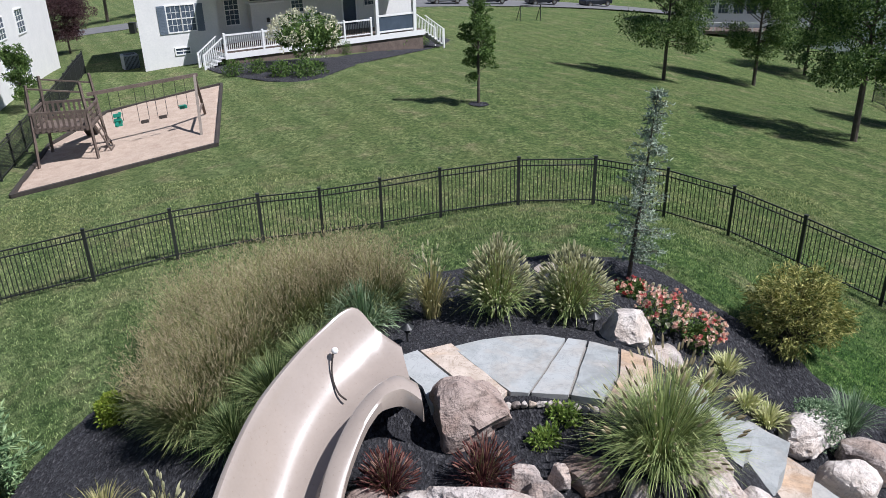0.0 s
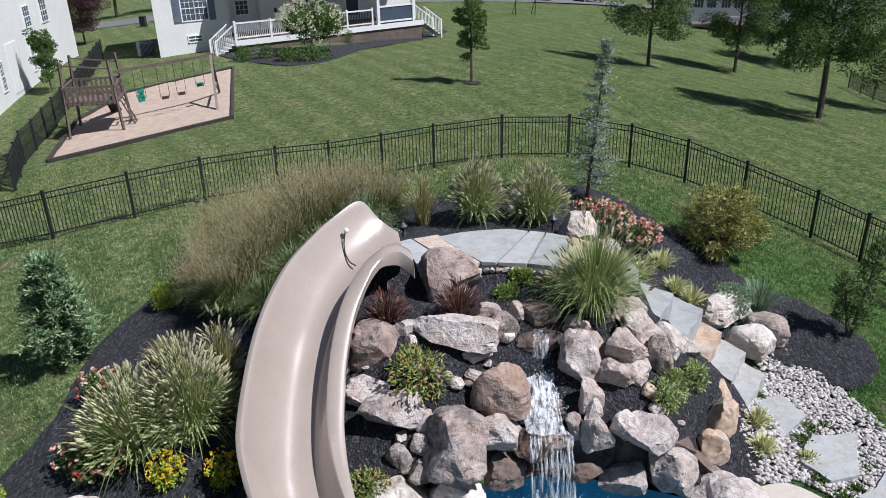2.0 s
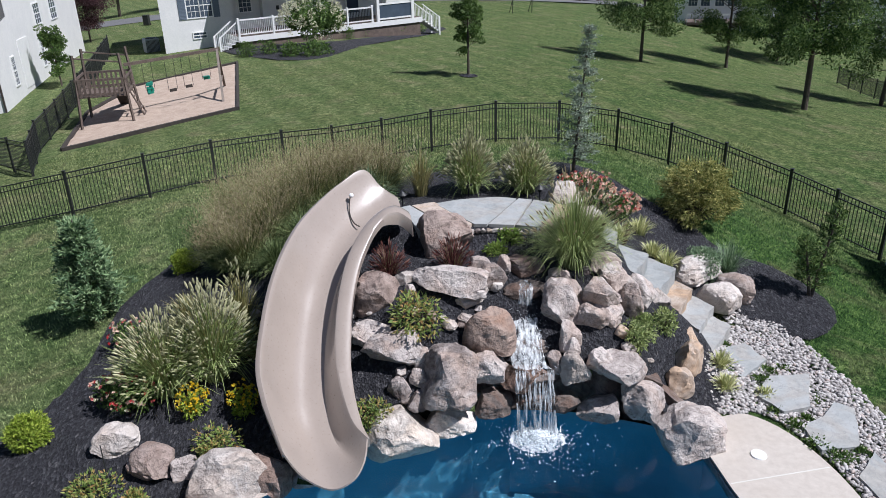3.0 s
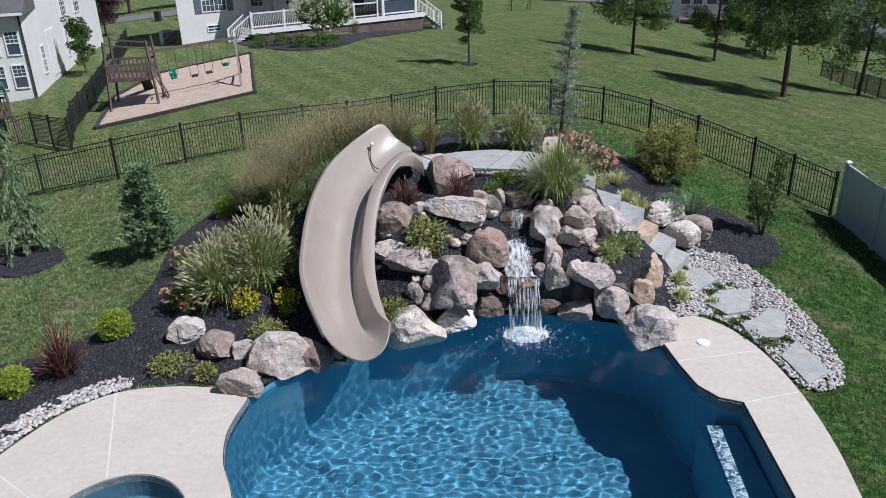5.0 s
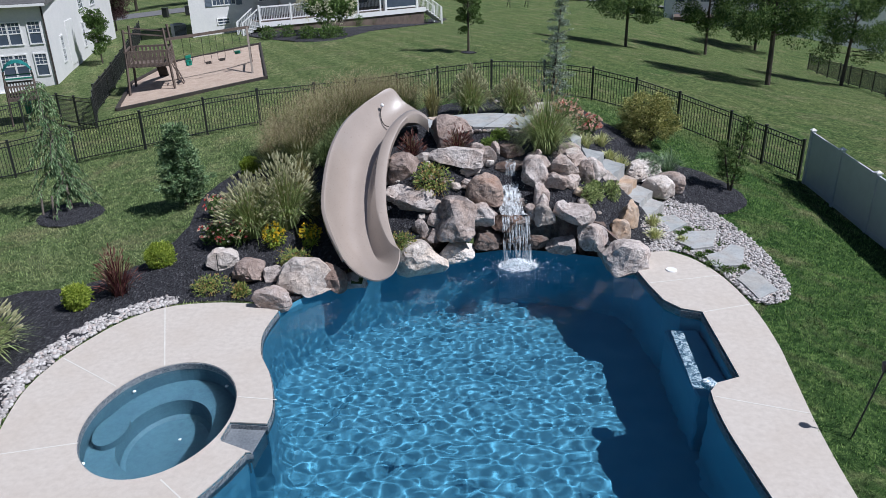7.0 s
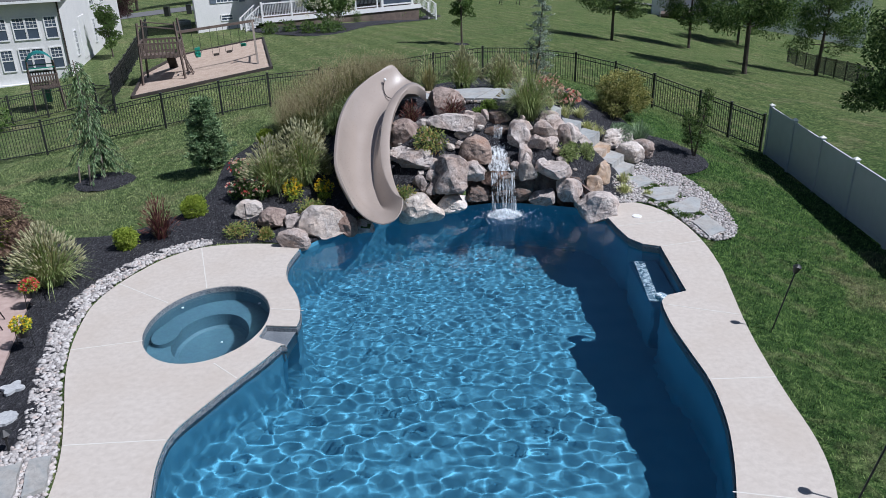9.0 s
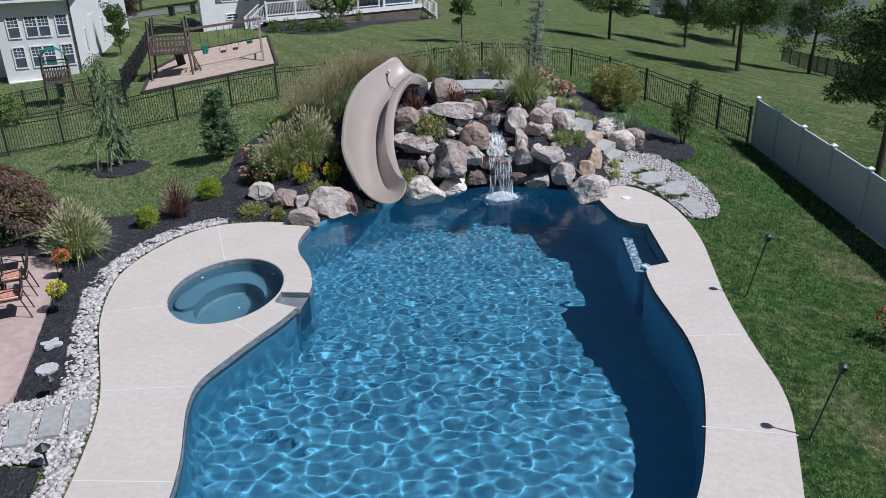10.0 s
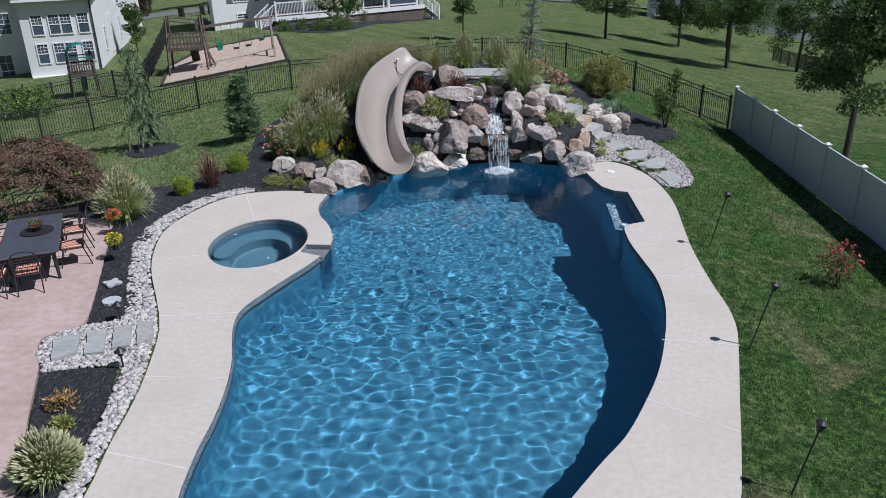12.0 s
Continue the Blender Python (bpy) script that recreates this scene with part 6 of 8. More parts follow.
def hydrangea_tree(x, y, h, w):
    rnd = random.Random(next(seeds))
    g = thing("hydrangea_tree", on_land(x, y, -0.05), "panicle hydrangea tree with cream flower heads", "tree")
    trunk = rod(bmesh.new(), (0, 0, 0), (0, 0, h * 0.5), 0.09, 0.06, 8)
    part("trunk", trunk, BARK, g)
    items, blooms = [], []
    for _ in range(30):
        d = Vector((rnd.gauss(0, 1), rnd.gauss(0, 1), rnd.gauss(0, 0.7))).normalized()
        c = Vector((d.x * w * 0.36, d.y * w * 0.36, h * 0.58 + d.z * h * 0.28))
        items += cloud(rnd, c, (w * 0.14, w * 0.14, h * 0.12), 130, 0.20, 0.12, 0.3)
    for _ in range(110):
        d = Vector((rnd.gauss(0, 1), rnd.gauss(0, 1), rnd.gauss(0.4, 0.8))).normalized()
        c = Vector((d.x * w * 0.5, d.y * w * 0.5, h * 0.58 + d.z * h * 0.42))
        blooms += cloud(rnd, c, (0.13, 0.13, 0.18), 14, 0.13, 0.11, 0.3)
    part("crown", leaf_mesh("crown", items, LEAF), None, g)
    part("blossom", leaf_mesh("blossom", blooms, CREAM), None, g, "cream flower heads")
    return g


def weeping_maple(x, y, h, w):
    rnd = random.Random(next(seeds))
    g = thing("japanese_maple", on_land(x, y, -0.05), "weeping laceleaf maple with bronze purple foliage", "tree")
    trunk, items = bmesh.new(), []
    rod(trunk, (0, 0, -0.1), (0.1, 0, h * 0.5), 0.10, 0.07, 9)
    for k in range(230):
        a, e = rnd.uniform(0, 6.283), rnd.random()
        out = Vector((math.cos(a), math.sin(a), 0))
        r = w * 0.5 * e ** 0.5
        top = Vector((0, 0, h * (0.98 - 0.62 * e ** 1.5) * (1 + 0.10 * noise.noise(Vector((3 * math.cos(a), 3 * math.sin(a), 4 * e)))))) + out * r
        mid = Vector((0.1, 0, h * 0.5))
        if k % 3 == 0:
            rod(trunk, mid, top + Vector((0, 0, -0.12)), 0.035, 0.01, 5)
        for _ in range(130):
            reach = rnd.gauss(0, 0.13)
            p = top + Vector((rnd.gauss(0, 0.09), rnd.gauss(0, 0.09), rnd.gauss(-0.04, 0.035))) + out * reach + Vector((0, 0, -0.5 * max(0.0, reach)))
            items.append((p, (out * 0.8 + Vector((rnd.gauss(0, 0.6), rnd.gauss(0, 0.6), -0.5))).normalized(), Vector((rnd.gauss(0, 0.6), rnd.gauss(0, 0.6), 1)).normalized(), rnd.uniform(0.05, 0.10), 0.032))
    part("trunk", trunk, BARK, g)
    part("crown", leaf_mesh("crown", items, LEAF_MAROON), None, g)
    return g


feather_grass(-4.98, 9.95, 1.06, 1.07)
feather_grass(-4.05, 9.00, 1.37, 1.17)
feather_grass(-3.81, 9.78, 1.65, 1.23)
feather_grass(-5.04, 11.29, 1.17, 1.28)
feather_grass(-3.53, 10.62, 1.76, 1.5)
feather_grass(-2.96, 11.36, 1.82, 1.57)
feather_grass(-4.32, 12.28, 1.62, 1.8)
feather_grass(-2.72, 12.44, 1.58, 1.57)
feather_grass(-5.28, 12.70, 1.29, 1.4)
fountain_grass(-1.58, 11.06, 1.23, 1.52, "STRIPED")
fountain_grass(-0.37, 11.20, 1.39, 0.91, "TAN")
fountain_grass(0.80, 11.17, 1.48, 1.31, "PLUME")
fountain_grass(2.11, 11.19, 1.32, 1.41, "PLUME")
fountain_grass(2.66, 7.05, 1.75, 1.95, "GREEN")
fountain_grass(6.66, 9.85, 1.02, 1.05, "BLUE")
fountain_grass(4.09, 9.57, 0.63, 0.64, "VARIEGATED")
fountain_grass(4.74, 10.50, 0.61, 0.69, "VARIEGATED")
fountain_grass(4.87, 9.82, 0.49, 0.61, "VARIEGATED")
fountain_grass(5.15, 9.61, 0.59, 0.75, "VARIEGATED")
fountain_grass(3.48, 9.02, 0.49, 0.51, "VARIEGATED")
rose_bush(3.73, 11.13, 0.92, 0.95, "PINK")
rose_bush(4.40, 11.05, 0.66, 0.85, "PINK")
rose_bush(3.40, 12.29, 0.3, 0.65, "RED")
golden_shrub(6.43, 11.84, 1.52, 1.62)
dome_shrub(5.97, 9.59, 0.85, 0.89, "SAGE")
fountain_grass(-0.76, 6.66, 0.7, 0.7, "PURPLE")
fountain_grass(0.40, 6.73, 0.78, 0.77, "PURPLE")
dome_shrub(1.22, 7.53, 0.30, 0.50, "HERB")
dome_shrub(1.56, 7.90, 0.30, 0.50, "HERB")
dome_shrub(-0.09, 5.51, 0.75, 1.15, "HEATHER")
dome_shrub(-0.92, 4.30, 0.64, 0.74, "HEATHER")
dome_shrub(3.53, 5.47, 0.49, 0.56, "HEATHER2")
dome_shrub(3.79, 5.81, 0.49, 0.53, "HEATHER2")
dome_shrub(4.27, 6.32, 0.51, 0.55, "HEATHER2")
fountain_grass(-3.82, 5.50, 1.79, 1.71, "PLUME")
fountain_grass(-4.59, 5.21, 1.58, 1.76, "PLUME")
fountain_grass(-3.55, 6.51, 1.52, 0.8, "TAN")
flower_clump(-3.93, 4.58, 0.66, 0.51, "YELLOW")
flower_clump(-3.08, 4.59, 0.66, 0.51, "YELLOW")
rose_bush(-5.85, 6.77, 0.69, 0.89, "RED")
rose_bush(-5.51, 5.07, 0.64, 0.75, "RED")
rose_bush(-4.99, 4.84, 0.64, 0.86, "RED")
dome_shrub(-6.54, 4.11, 0.68, 0.74, "LIME")
dome_shrub(-7.70, 2.39, 0.64, 0.62, "LIME")
fountain_grass(-7.02, 2.90, 1.13, 0.94, "PURPLE")
dome_shrub(-3.34, 3.77, 0.54, 0.87, "HEATHER")
dome_shrub(-5.06, 3.15, 0.42, 0.85, "HEATHER")
dome_shrub(-4.38, 2.88, 0.4, 0.43, "HEATHER")
dome_shrub(-5.87, 10.09, 0.61, 0.72, "LIME")
dome_shrub(-5.29, 12.38, 0.63, 0.87, "LIME")
fountain_grass(-8.64, 0.44, 1.45, 1.58, "PLUME")
weeping_maple(-11.35, 1.54, 2.26, 3.11)
spruce(-7.40, 8.50, 2.51, 1.55, 1)
sapling_conifer(-11.62, 10.02, 4.05, 1.65, 2)
ragged_conifer(8.35, 9.30, 2.25, 1.25, 3)
atlas_cedar(3.46, 12.76, 3.89, 1.4)
shade_tree(1.11, 35.41, 5.11, 1.64, 1.0, 11)
shade_tree(14.03, 50.72, 8.27, 5.75, 1.5, 12)
shade_tree(22.26, 56.16, 8.99, 5.73, 1.5, 13)
shade_tree(20.32, 37.05, 10.12, 6.37, 2.0, 14)
shade_tree(28.80, 44.51, 8.37, 5.38, 1.7, 15)
shade_tree(30.36, 65.97, 8.04, 6.21, 1.7, 16)
shade_tree(15.83, 10.18, 7.39, 4.0, 1.9, 17)
flower_clump(8.89, -3.43, 1.05, 1.02, "CRAPE")
shade_tree(-24.14, 40.69, 3.5, 1.91, 1.0, 18)
hydrangea_tree(-9.44, 47.61, 3.54, 4.5)
dome_shrub(-13.63, 45.27, 1.01, 1.73, "DARK")
dome_shrub(-12.26, 45.78, 1.02, 1.57, "DARK")
dome_shrub(-10.39, 44.44, 0.99, 2.03, "DARK")
dome_shrub(-8.78, 44.05, 0.99, 2.35, "DARK")
dome_shrub(-7.82, 53.39, 1.17, 1.0, "DARK")
dome_shrub(-6.93, 55.28, 1.2, 1.03, "DARK")
dome_shrub(-6.15, 56.96, 1.24, 0.94, "DARK")
dome_shrub(-4.40, 58.12, 1.26, 2.26, "DARK")
dome_shrub(-2.62, 61.10, 1.32, 1.14, "DARK")
shade_tree(-34.05, 66.22, 5.83, 4.74, 1.2, 19, "PURPLE")
for x, y, h, w in ((-3.25, 8.45, 0.95, 1.3), (-3.95, 9.05, 1.0, 1.4), (-4.6, 9.4, 0.85, 1.2), (-2.75, 9.15, 1.15, 1.5), (-2.2, 9.7, 1.1, 1.4)):
    fountain_grass(x, y, h, w, "DARK")
for x, y, h, w in ((-3.35, 6.35, 0.55, 0.75), (-3.15, 5.85, 0.5, 0.7), (-3.7, 6.75, 0.6, 0.8), (-5.0, 7.6, 0.7, 0.9)):
    fountain_grass(x, y, h, w, "DRY")
dome_shrub(-22.23, 20.34, 1.6, 3.0, "DARK")
for x, y, h, w in ((-2.35, 11.6, 1.55, 1.5), (-1.9, 12.2, 1.5, 1.5), (-3.6, 12.0, 1.6, 1.7), (-1.35, 11.75, 1.3, 1.2)):
    feather_grass(x, y, h, w)


# ---- houses ----
def window(parent, u0, u1, z0, z1, m, depth=0.06, cols=3, rows=2, upper=False):
    """A framed window set on a wall; m carries the wall's own axes (along, out, up)."""
    w = part("window", mesh_of("window", boxed(u0, u1, -0.02, 0.012, z0, z1), DARK_GLASS), None, parent, "dark double-hung window pane", at=m)
    f = bmesh.new()
    t = 0.075
    for a, b, c, d in ((u0 - t, u0, z0 - t, z1 + t), (u1, u1 + t, z0 - t, z1 + t), (u0, u1, z0 - t, z0), (u0, u1, z1, z1 + t)):
        box(f, a, b, -depth, 0.0, c, d)
    part("frame", f, WHITE, w, "white window frame")
    g = bmesh.new()
    zm = (z0 + z1) / 2
    box(g, u0, u1, -0.045, -0.018, zm - 0.03, zm + 0.03)
    for k in range(1, cols):
        x = u0 + (u1 - u0) * k / cols
        box(g, x - 0.012, x + 0.012, -0.036, -0.018, zm if upper else z0, z1)
    for h0, h1 in ((z0, zm), (zm, z1))[1 if upper else 0:]:
        for k in range(1, rows):
            z = h0 + (h1 - h0) * k / rows
            box(g, u0, u1, -0.034, -0.018, z - 0.012, z + 0.012)
    part("muntin", g, WHITE, w, "white muntin bars")
    if upper:
        part("pane", boxed(u0, u1, -0.017, 0.0, zm, z1), SCREEN_GLASS, w, "paler upper sash pane")
    return w


def wall_axes(x, y, ux, uy):
    """Axes of a wall from (x, y): along it, into it, up."""
    u = Vector((ux, uy, 0)).normalized()
    n = Vector((-u.y, u.x, 0))
    m = Matrix.Identity(4)
    for i in range(3):
        m[i][0], m[i][1], m[i][2] = u[i], n[i], (0, 0, 1)[i]
    m[0][3], m[1][3] = x, y
    return m


def prism(points, z0, z1):
    return slab([Vector((*p, 0)) for p in points], z0, z1)


def house_middle():
    m = wall_axes(-20.2, 48.6, 0.80, 0.60)
    h = thing("house", (0, 0, 0), "white two-storey house with shutters and a raised deck", "house")
    loc = lambda u, v: (m @ Vector((u, v, 0))).xy[:]
    part("wall", prism([loc(-0.1, 0), loc(5.2, 0), loc(5.2, 1.0), loc(22, 1.0), loc(22, 11), loc(3.5, 11)], -1.5, 6.2), STUCCO, h, "white painted brick wall")
    roof = bmesh.new()
    e = [roof.verts.new((*loc(u, v), 6.2)) for u, v in ((-0.6, -0.5), (22.6, 0.4), (22.6, 11.6), (3.0, 11.6))]
    r = [roof.verts.new((*loc(u, v), 9.2)) for u, v in ((4.5, 5.6), (19, 5.9))]
    for f in ((e[0], e[1], r[1], r[0]), (e[1], e[2], r[1]), (e[2], e[3], r[0], r[1]), (e[3], e[0], r[0]), (e[3], e[2], e[1], e[0])):
        roof.faces.new(f)
    part("roof", roof, ROOF, h, "grey shingle roof")
    for u0, u1 in ((1.82, 2.70), (2.78, 3.64)):
        window(h, u0, u1, 1.78, 3.40, m)
    for u0, u1 in ((1.22, 1.74), (3.74, 4.22)):
        sh = bmesh.new()
        box(sh, u0, u1, -0.05, 0.0, 1.68, 3.45)
        for k in range(18):
            z = 1.75 + k * 0.093
            box(sh, u0 + 0.06, u1 - 0.06, -0.065, -0.05, z, z + 0.05)
        part("shutter", sh, SHUTTER, h, "blue-grey louvred shutter", at=m)
    window(h, 2.05, 2.98, 0.34, 0.70, m, cols=2, rows=1)
    m2 = m @ Matrix.Translation((0, 1.0, 0))
    for u0, u1, z0, z1 in ((6.1, 7.05, 1.75, 3.7), (11.1, 12.0, 2.2, 3.8), (17.2, 18.1, 2.2, 3.9)):
        window(h, u0, u1, z0, z1, m2, cols=3, rows=3)
    bay = boxed(7.75, 10.2, -0.55, 0.0, 0.7, 3.0)
    part("bay", bay, STUCCO, h, "white bay under a window", at=m2)
    sill = boxed(7.65, 10.3, -0.62, 0.0, 3.0, 3.12)
    part("sill", sill, WHITE, h, at=m2)
    window(h, 7.95, 10.0, 3.2, 4.6, m2, cols=5, rows=2)
    door = boxed(15.3, 16.4, -0.04, 0.0, 0.9, 3.1)
    d = part("door", door, DARK_GLASS, h, "dark glazed patio door", at=m2)
    fr = bmesh.new()
    for a, b, c, e_ in ((15.2, 15.3, 0.9, 3.2), (16.4, 16.5, 0.9, 3.2), (15.3, 16.4, 3.1, 3.2)):
        box(fr, a, b, -0.07, 0.0, c, e_)
    part("frame", fr, WHITE, d, "white door frame")
    lamp = boxed(8.85, 9.05, -0.70, -0.55, 1.75, 2.05, 0.02)
    part("wall_lamp", lamp, BLACK_METAL, h, at=m2)
    # deck: floor, fascia, lattice skirt, posts and rails
    deck = thing("deck", (0, 0, 0), "raised deck with white railings below the house", "deck")
    front = 3.0
    part("floor", boxed(4.3, 20.0, -front, 1.0, 0.42, 0.50), WOOD, deck, "brown deck boards", at=m)
    part("fascia", boxed(4.25, 20.05, -front - 0.05, -front, 0.12, 0.50), WHITE, deck, "white fascia board", at=m)
    part("fascia", boxed(4.25, 4.30, -front, 0.0, 0.12, 0.50), WHITE, deck, "white fascia board", at=m)
    part("skirt", boxed(4.4, 19.9, -front + 0.06, -front + 0.1, -1.6, 0.12), WOOD, deck, "weathered vertical skirt boards", at=m)
    us = [4.35, 7.0, 9.8, 13.15, 15.35]
    for u in us:
        part("post", boxed(u - 0.07, u + 0.07, -front - 0.02, -front + 0.12, 0.50, 1.78, 0.01), WHITE, deck, "white railing post", at=m)
    for a, b in zip(us, us[1:]):
        part("rail", boxed(a + 0.07, b - 0.07, -front, -front + 0.09, 1.58, 1.68), WHITE, deck, "white top rail", at=m)
        part("rail", boxed(a + 0.07, b - 0.07, -front, -front + 0.08, 0.62, 0.70), WHITE, deck, "white bottom rail", at=m)
        n = round((b - a) / 0.14)
        bal = mesh_of("baluster", boxed(-0.016, 0.016, -0.016, 0.016, 0.70, 1.58), WHITE if b < 11 else BLACK_METAL)
        for k in range(1, n):
            part("baluster", bal, None, deck, at=m @ Matrix.Translation((a + (b - a) * k / n, -front + 0.045, 0)))
    for u in (15.9, 19.15):
        part("column", boxed(u - 0.13, u + 0.13, -front - 0.02, -front + 0.24, 0.5, 4.2, 0.02), WHITE, deck, "white square porch column", at=m)
    part("rail", boxed(16.03, 19.02, -front + 0.02, -front + 0.12, 1.72, 1.84), WHITE, deck, "white porch rail", at=m)
    part("rail", boxed(16.03, 19.02, -front + 0.02, -front + 0.12, 0.60, 0.72), WHITE, deck, "white porch rail", at=m)
    part("screen", boxed(16.03, 19.02, -front + 0.06, -front + 0.08, 0.72, 1.72), DARK_GLASS, deck, "dark porch screen", at=m)
    # unseen roof above the columns, extended over the deck to shade the wall
    part("porch_roof", boxed(4.3, 20.2, -front - 0.3, 1.0, 4.2, 4.5), WHITE, deck, "white porch roof carried along the deck, out of view", at=m)
    # two flights of stairs
    def stairs(u, du, steps, v0, v1, name):
        s = thing(name, (0, 0, 0), "white painted deck stairs with sloping handrails", "stairs")
        for k in range(steps):
            a, b = sorted((u + du * k, u + du * (k + 1)))
            z = 0.44 - 0.19 * (k + 1)
            part("tread", boxed(a, b + 0.03, v0, v1, z - 0.05, z), WHITE, s, at=m)
            part("riser", boxed(b - 0.03 if du > 0 else a, b if du > 0 else a + 0.03, v0, v1, z - 0.19, z - 0.05), WHITE, s, at=m)
        for v in (v0, v1):
            r = bmesh.new()
            bar(r, (u, v, 1.5), (u + du * steps, v, 1.5 - 0.19 * steps), 0.09, 0.07)
            part("handrail", r, WHITE, s, "white sloping handrail", at=m)
            part("newel", boxed(u + du * steps - 0.06, u + du * steps + 0.06, v - 0.06, v + 0.06, -1.6, 1.55 - 0.19 * steps), WHITE, s, "white newel post", at=m)
            n = steps * 2
            for k in range(1, n):
                x = u + du * steps * k / n
                part("baluster", boxed(x - 0.016, x + 0.016, v - 0.016, v + 0.016, 0.45 - 0.19 * steps * k / n - 0.05, 1.47 - 0.19 * steps * k / n), WHITE, s, at=m)
        return s

    stairs(4.2, -0.27, 5, -3.0, -1.9, "deck_stairs")
    stairs(20.1, 0.28, 6, -3.0, -1.8, "deck_stairs")
    ac = thing("air_conditioner", on_land(-22.0, 50.4), "grey outdoor air conditioner unit on the grass", "air conditioner", turn=36)
    part("case", boxed(-0.5, 0.5, -0.45, 0.45, -0.1, 0.95, 0.04), plain("grey_metal", (0.20, 0.23, 0.26), (0.30, 0.33, 0.36), 8.0, 0.5, 0.1, 0.3), ac)
    for k in range(11):
        part("louvre", boxed(-0.45 + 0.085 * k, -0.42 + 0.085 * k, -0.475, -0.45, 0.0, 0.85), BLACK_METAL, ac)
    fan = bmesh.new()
    bmesh.ops.create_cone(fan, cap_ends=True, segments=20, radius1=0.38, radius2=0.36, depth=0.04, matrix=pose(0, 0, 0.97))
    part("fan_grille", fan, BLACK_METAL, ac)
    return h


house_middle()


WINDOWS_LEFT = [(u, u + 0.62, z, z + 1.25, 3) for z in (-0.75, 1.15) for u in (-3.85, -2.80, -2.07, -0.98)] + [(-6.55, -5.75, -2.55, -0.40, 2), (-6.1, -5.35, 1.05, 2.40, 2)]


def house_left():
    h = thing("house", (0, 0, 0), "tall white house with many white-framed windows", "house")
    m = wall_axes(-24.6, 35.2, 0.90, 0.43)
    loc = lambda u, v: (m @ Vector((u, v, 0))).xy[:]
    part("wall", prism([loc(0, 0), (-29.0, 54.5), (-42, 54.5), loc(-16, 5), loc(-16, 3), loc(-4.55, 3), loc(-4.55, 0)], -2.8, 3.35), STUCCO, h, "white stucco wall")
    part("wall", prism([(-25.352, 38.5), (-29.0, 54.5), (-42, 54.5), (-42, 38.5)], 3.35, 7.0), STUCCO, h, "white stucco upper wall")
    roof = bmesh.new()
    e = [roof.verts.new(v) for v in ((-24.5, 38.0, 7.0), (-28.1, 55, 7.0), (-42.5, 55, 7.0), (-42.5, 38.0, 7.0))]
    r = [roof.verts.new((-33, 42, 10.2)), roof.verts.new((-34, 51, 10.2))]
    for f in ((e[0], e[1], r[1], r[0]), (e[1], e[2], r[1]), (e[2], e[3], r[0], r[1]), (e[3], e[0], r[0]), (e[3], e[2], e[1], e[0])):
        roof.faces.new(f)
    part("roof", roof, ROOF, h, "grey shingle roof")
    pent = prism([loc(0.25, -0.45), (-25.34, 38.45), (-41.5, 38.45), loc(-16.5, 2.55), loc(-4.8, 2.55), loc(-4.8, -0.45)], 3.35, 3.5)
    for v in pent.verts:
        if v.co.y > 38.4 and v.co.z > 3.4:
            v.co.z = 5.2
    part("pent_roof", pent, ROOF, h, "grey shingle lower roof")
    part("gutter", boxed(-4.8, 0.2, -0.56, -0.46, 3.32, 3.46), WHITE, h, "white gutter along the eaves", at=m)
    for u0, u1, z0, z1, c in WINDOWS_LEFT:
        window(h, u0, u1, z0, z1, m if u0 > -4.5 else m @ pose(0, 3.0, 0), cols=c, rows=3 if u0 > -4.5 else 2, upper=u0 > -4.5)
    part("ledge", boxed(-4.5, -0.1, -0.30, 0.0, -1.75, -1.60), WHITE, h, "white ledge below the windows", at=m)
    part("downpipe", boxed(-0.12, -0.02, -0.1, 0.0, -2.0, 3.3), TIMBER, h, "thin dark downpipe at the corner", at=m)
    m2 = wall_axes(-24.6, 35.2, -4.4, 19.3)
    for u0, u1, z0, z1 in ((12.4, 13.9, 2.2, 3.6), (12.2, 13.0, -0.7, 0.95), (8.5, 9.1, -0.3, 1.3), (2.4, 3.0, -0.4, 1.15), (8.7, 10.0, 2.3, 3.5)):
        window(h, u0, u1, z0, z1, m2)
    part("panel", boxed(4.2, 6.2, -0.04, 0.0, -0.9, 1.9), WHITE, h, "raised wall panel", at=m2)
    return h


house_left()


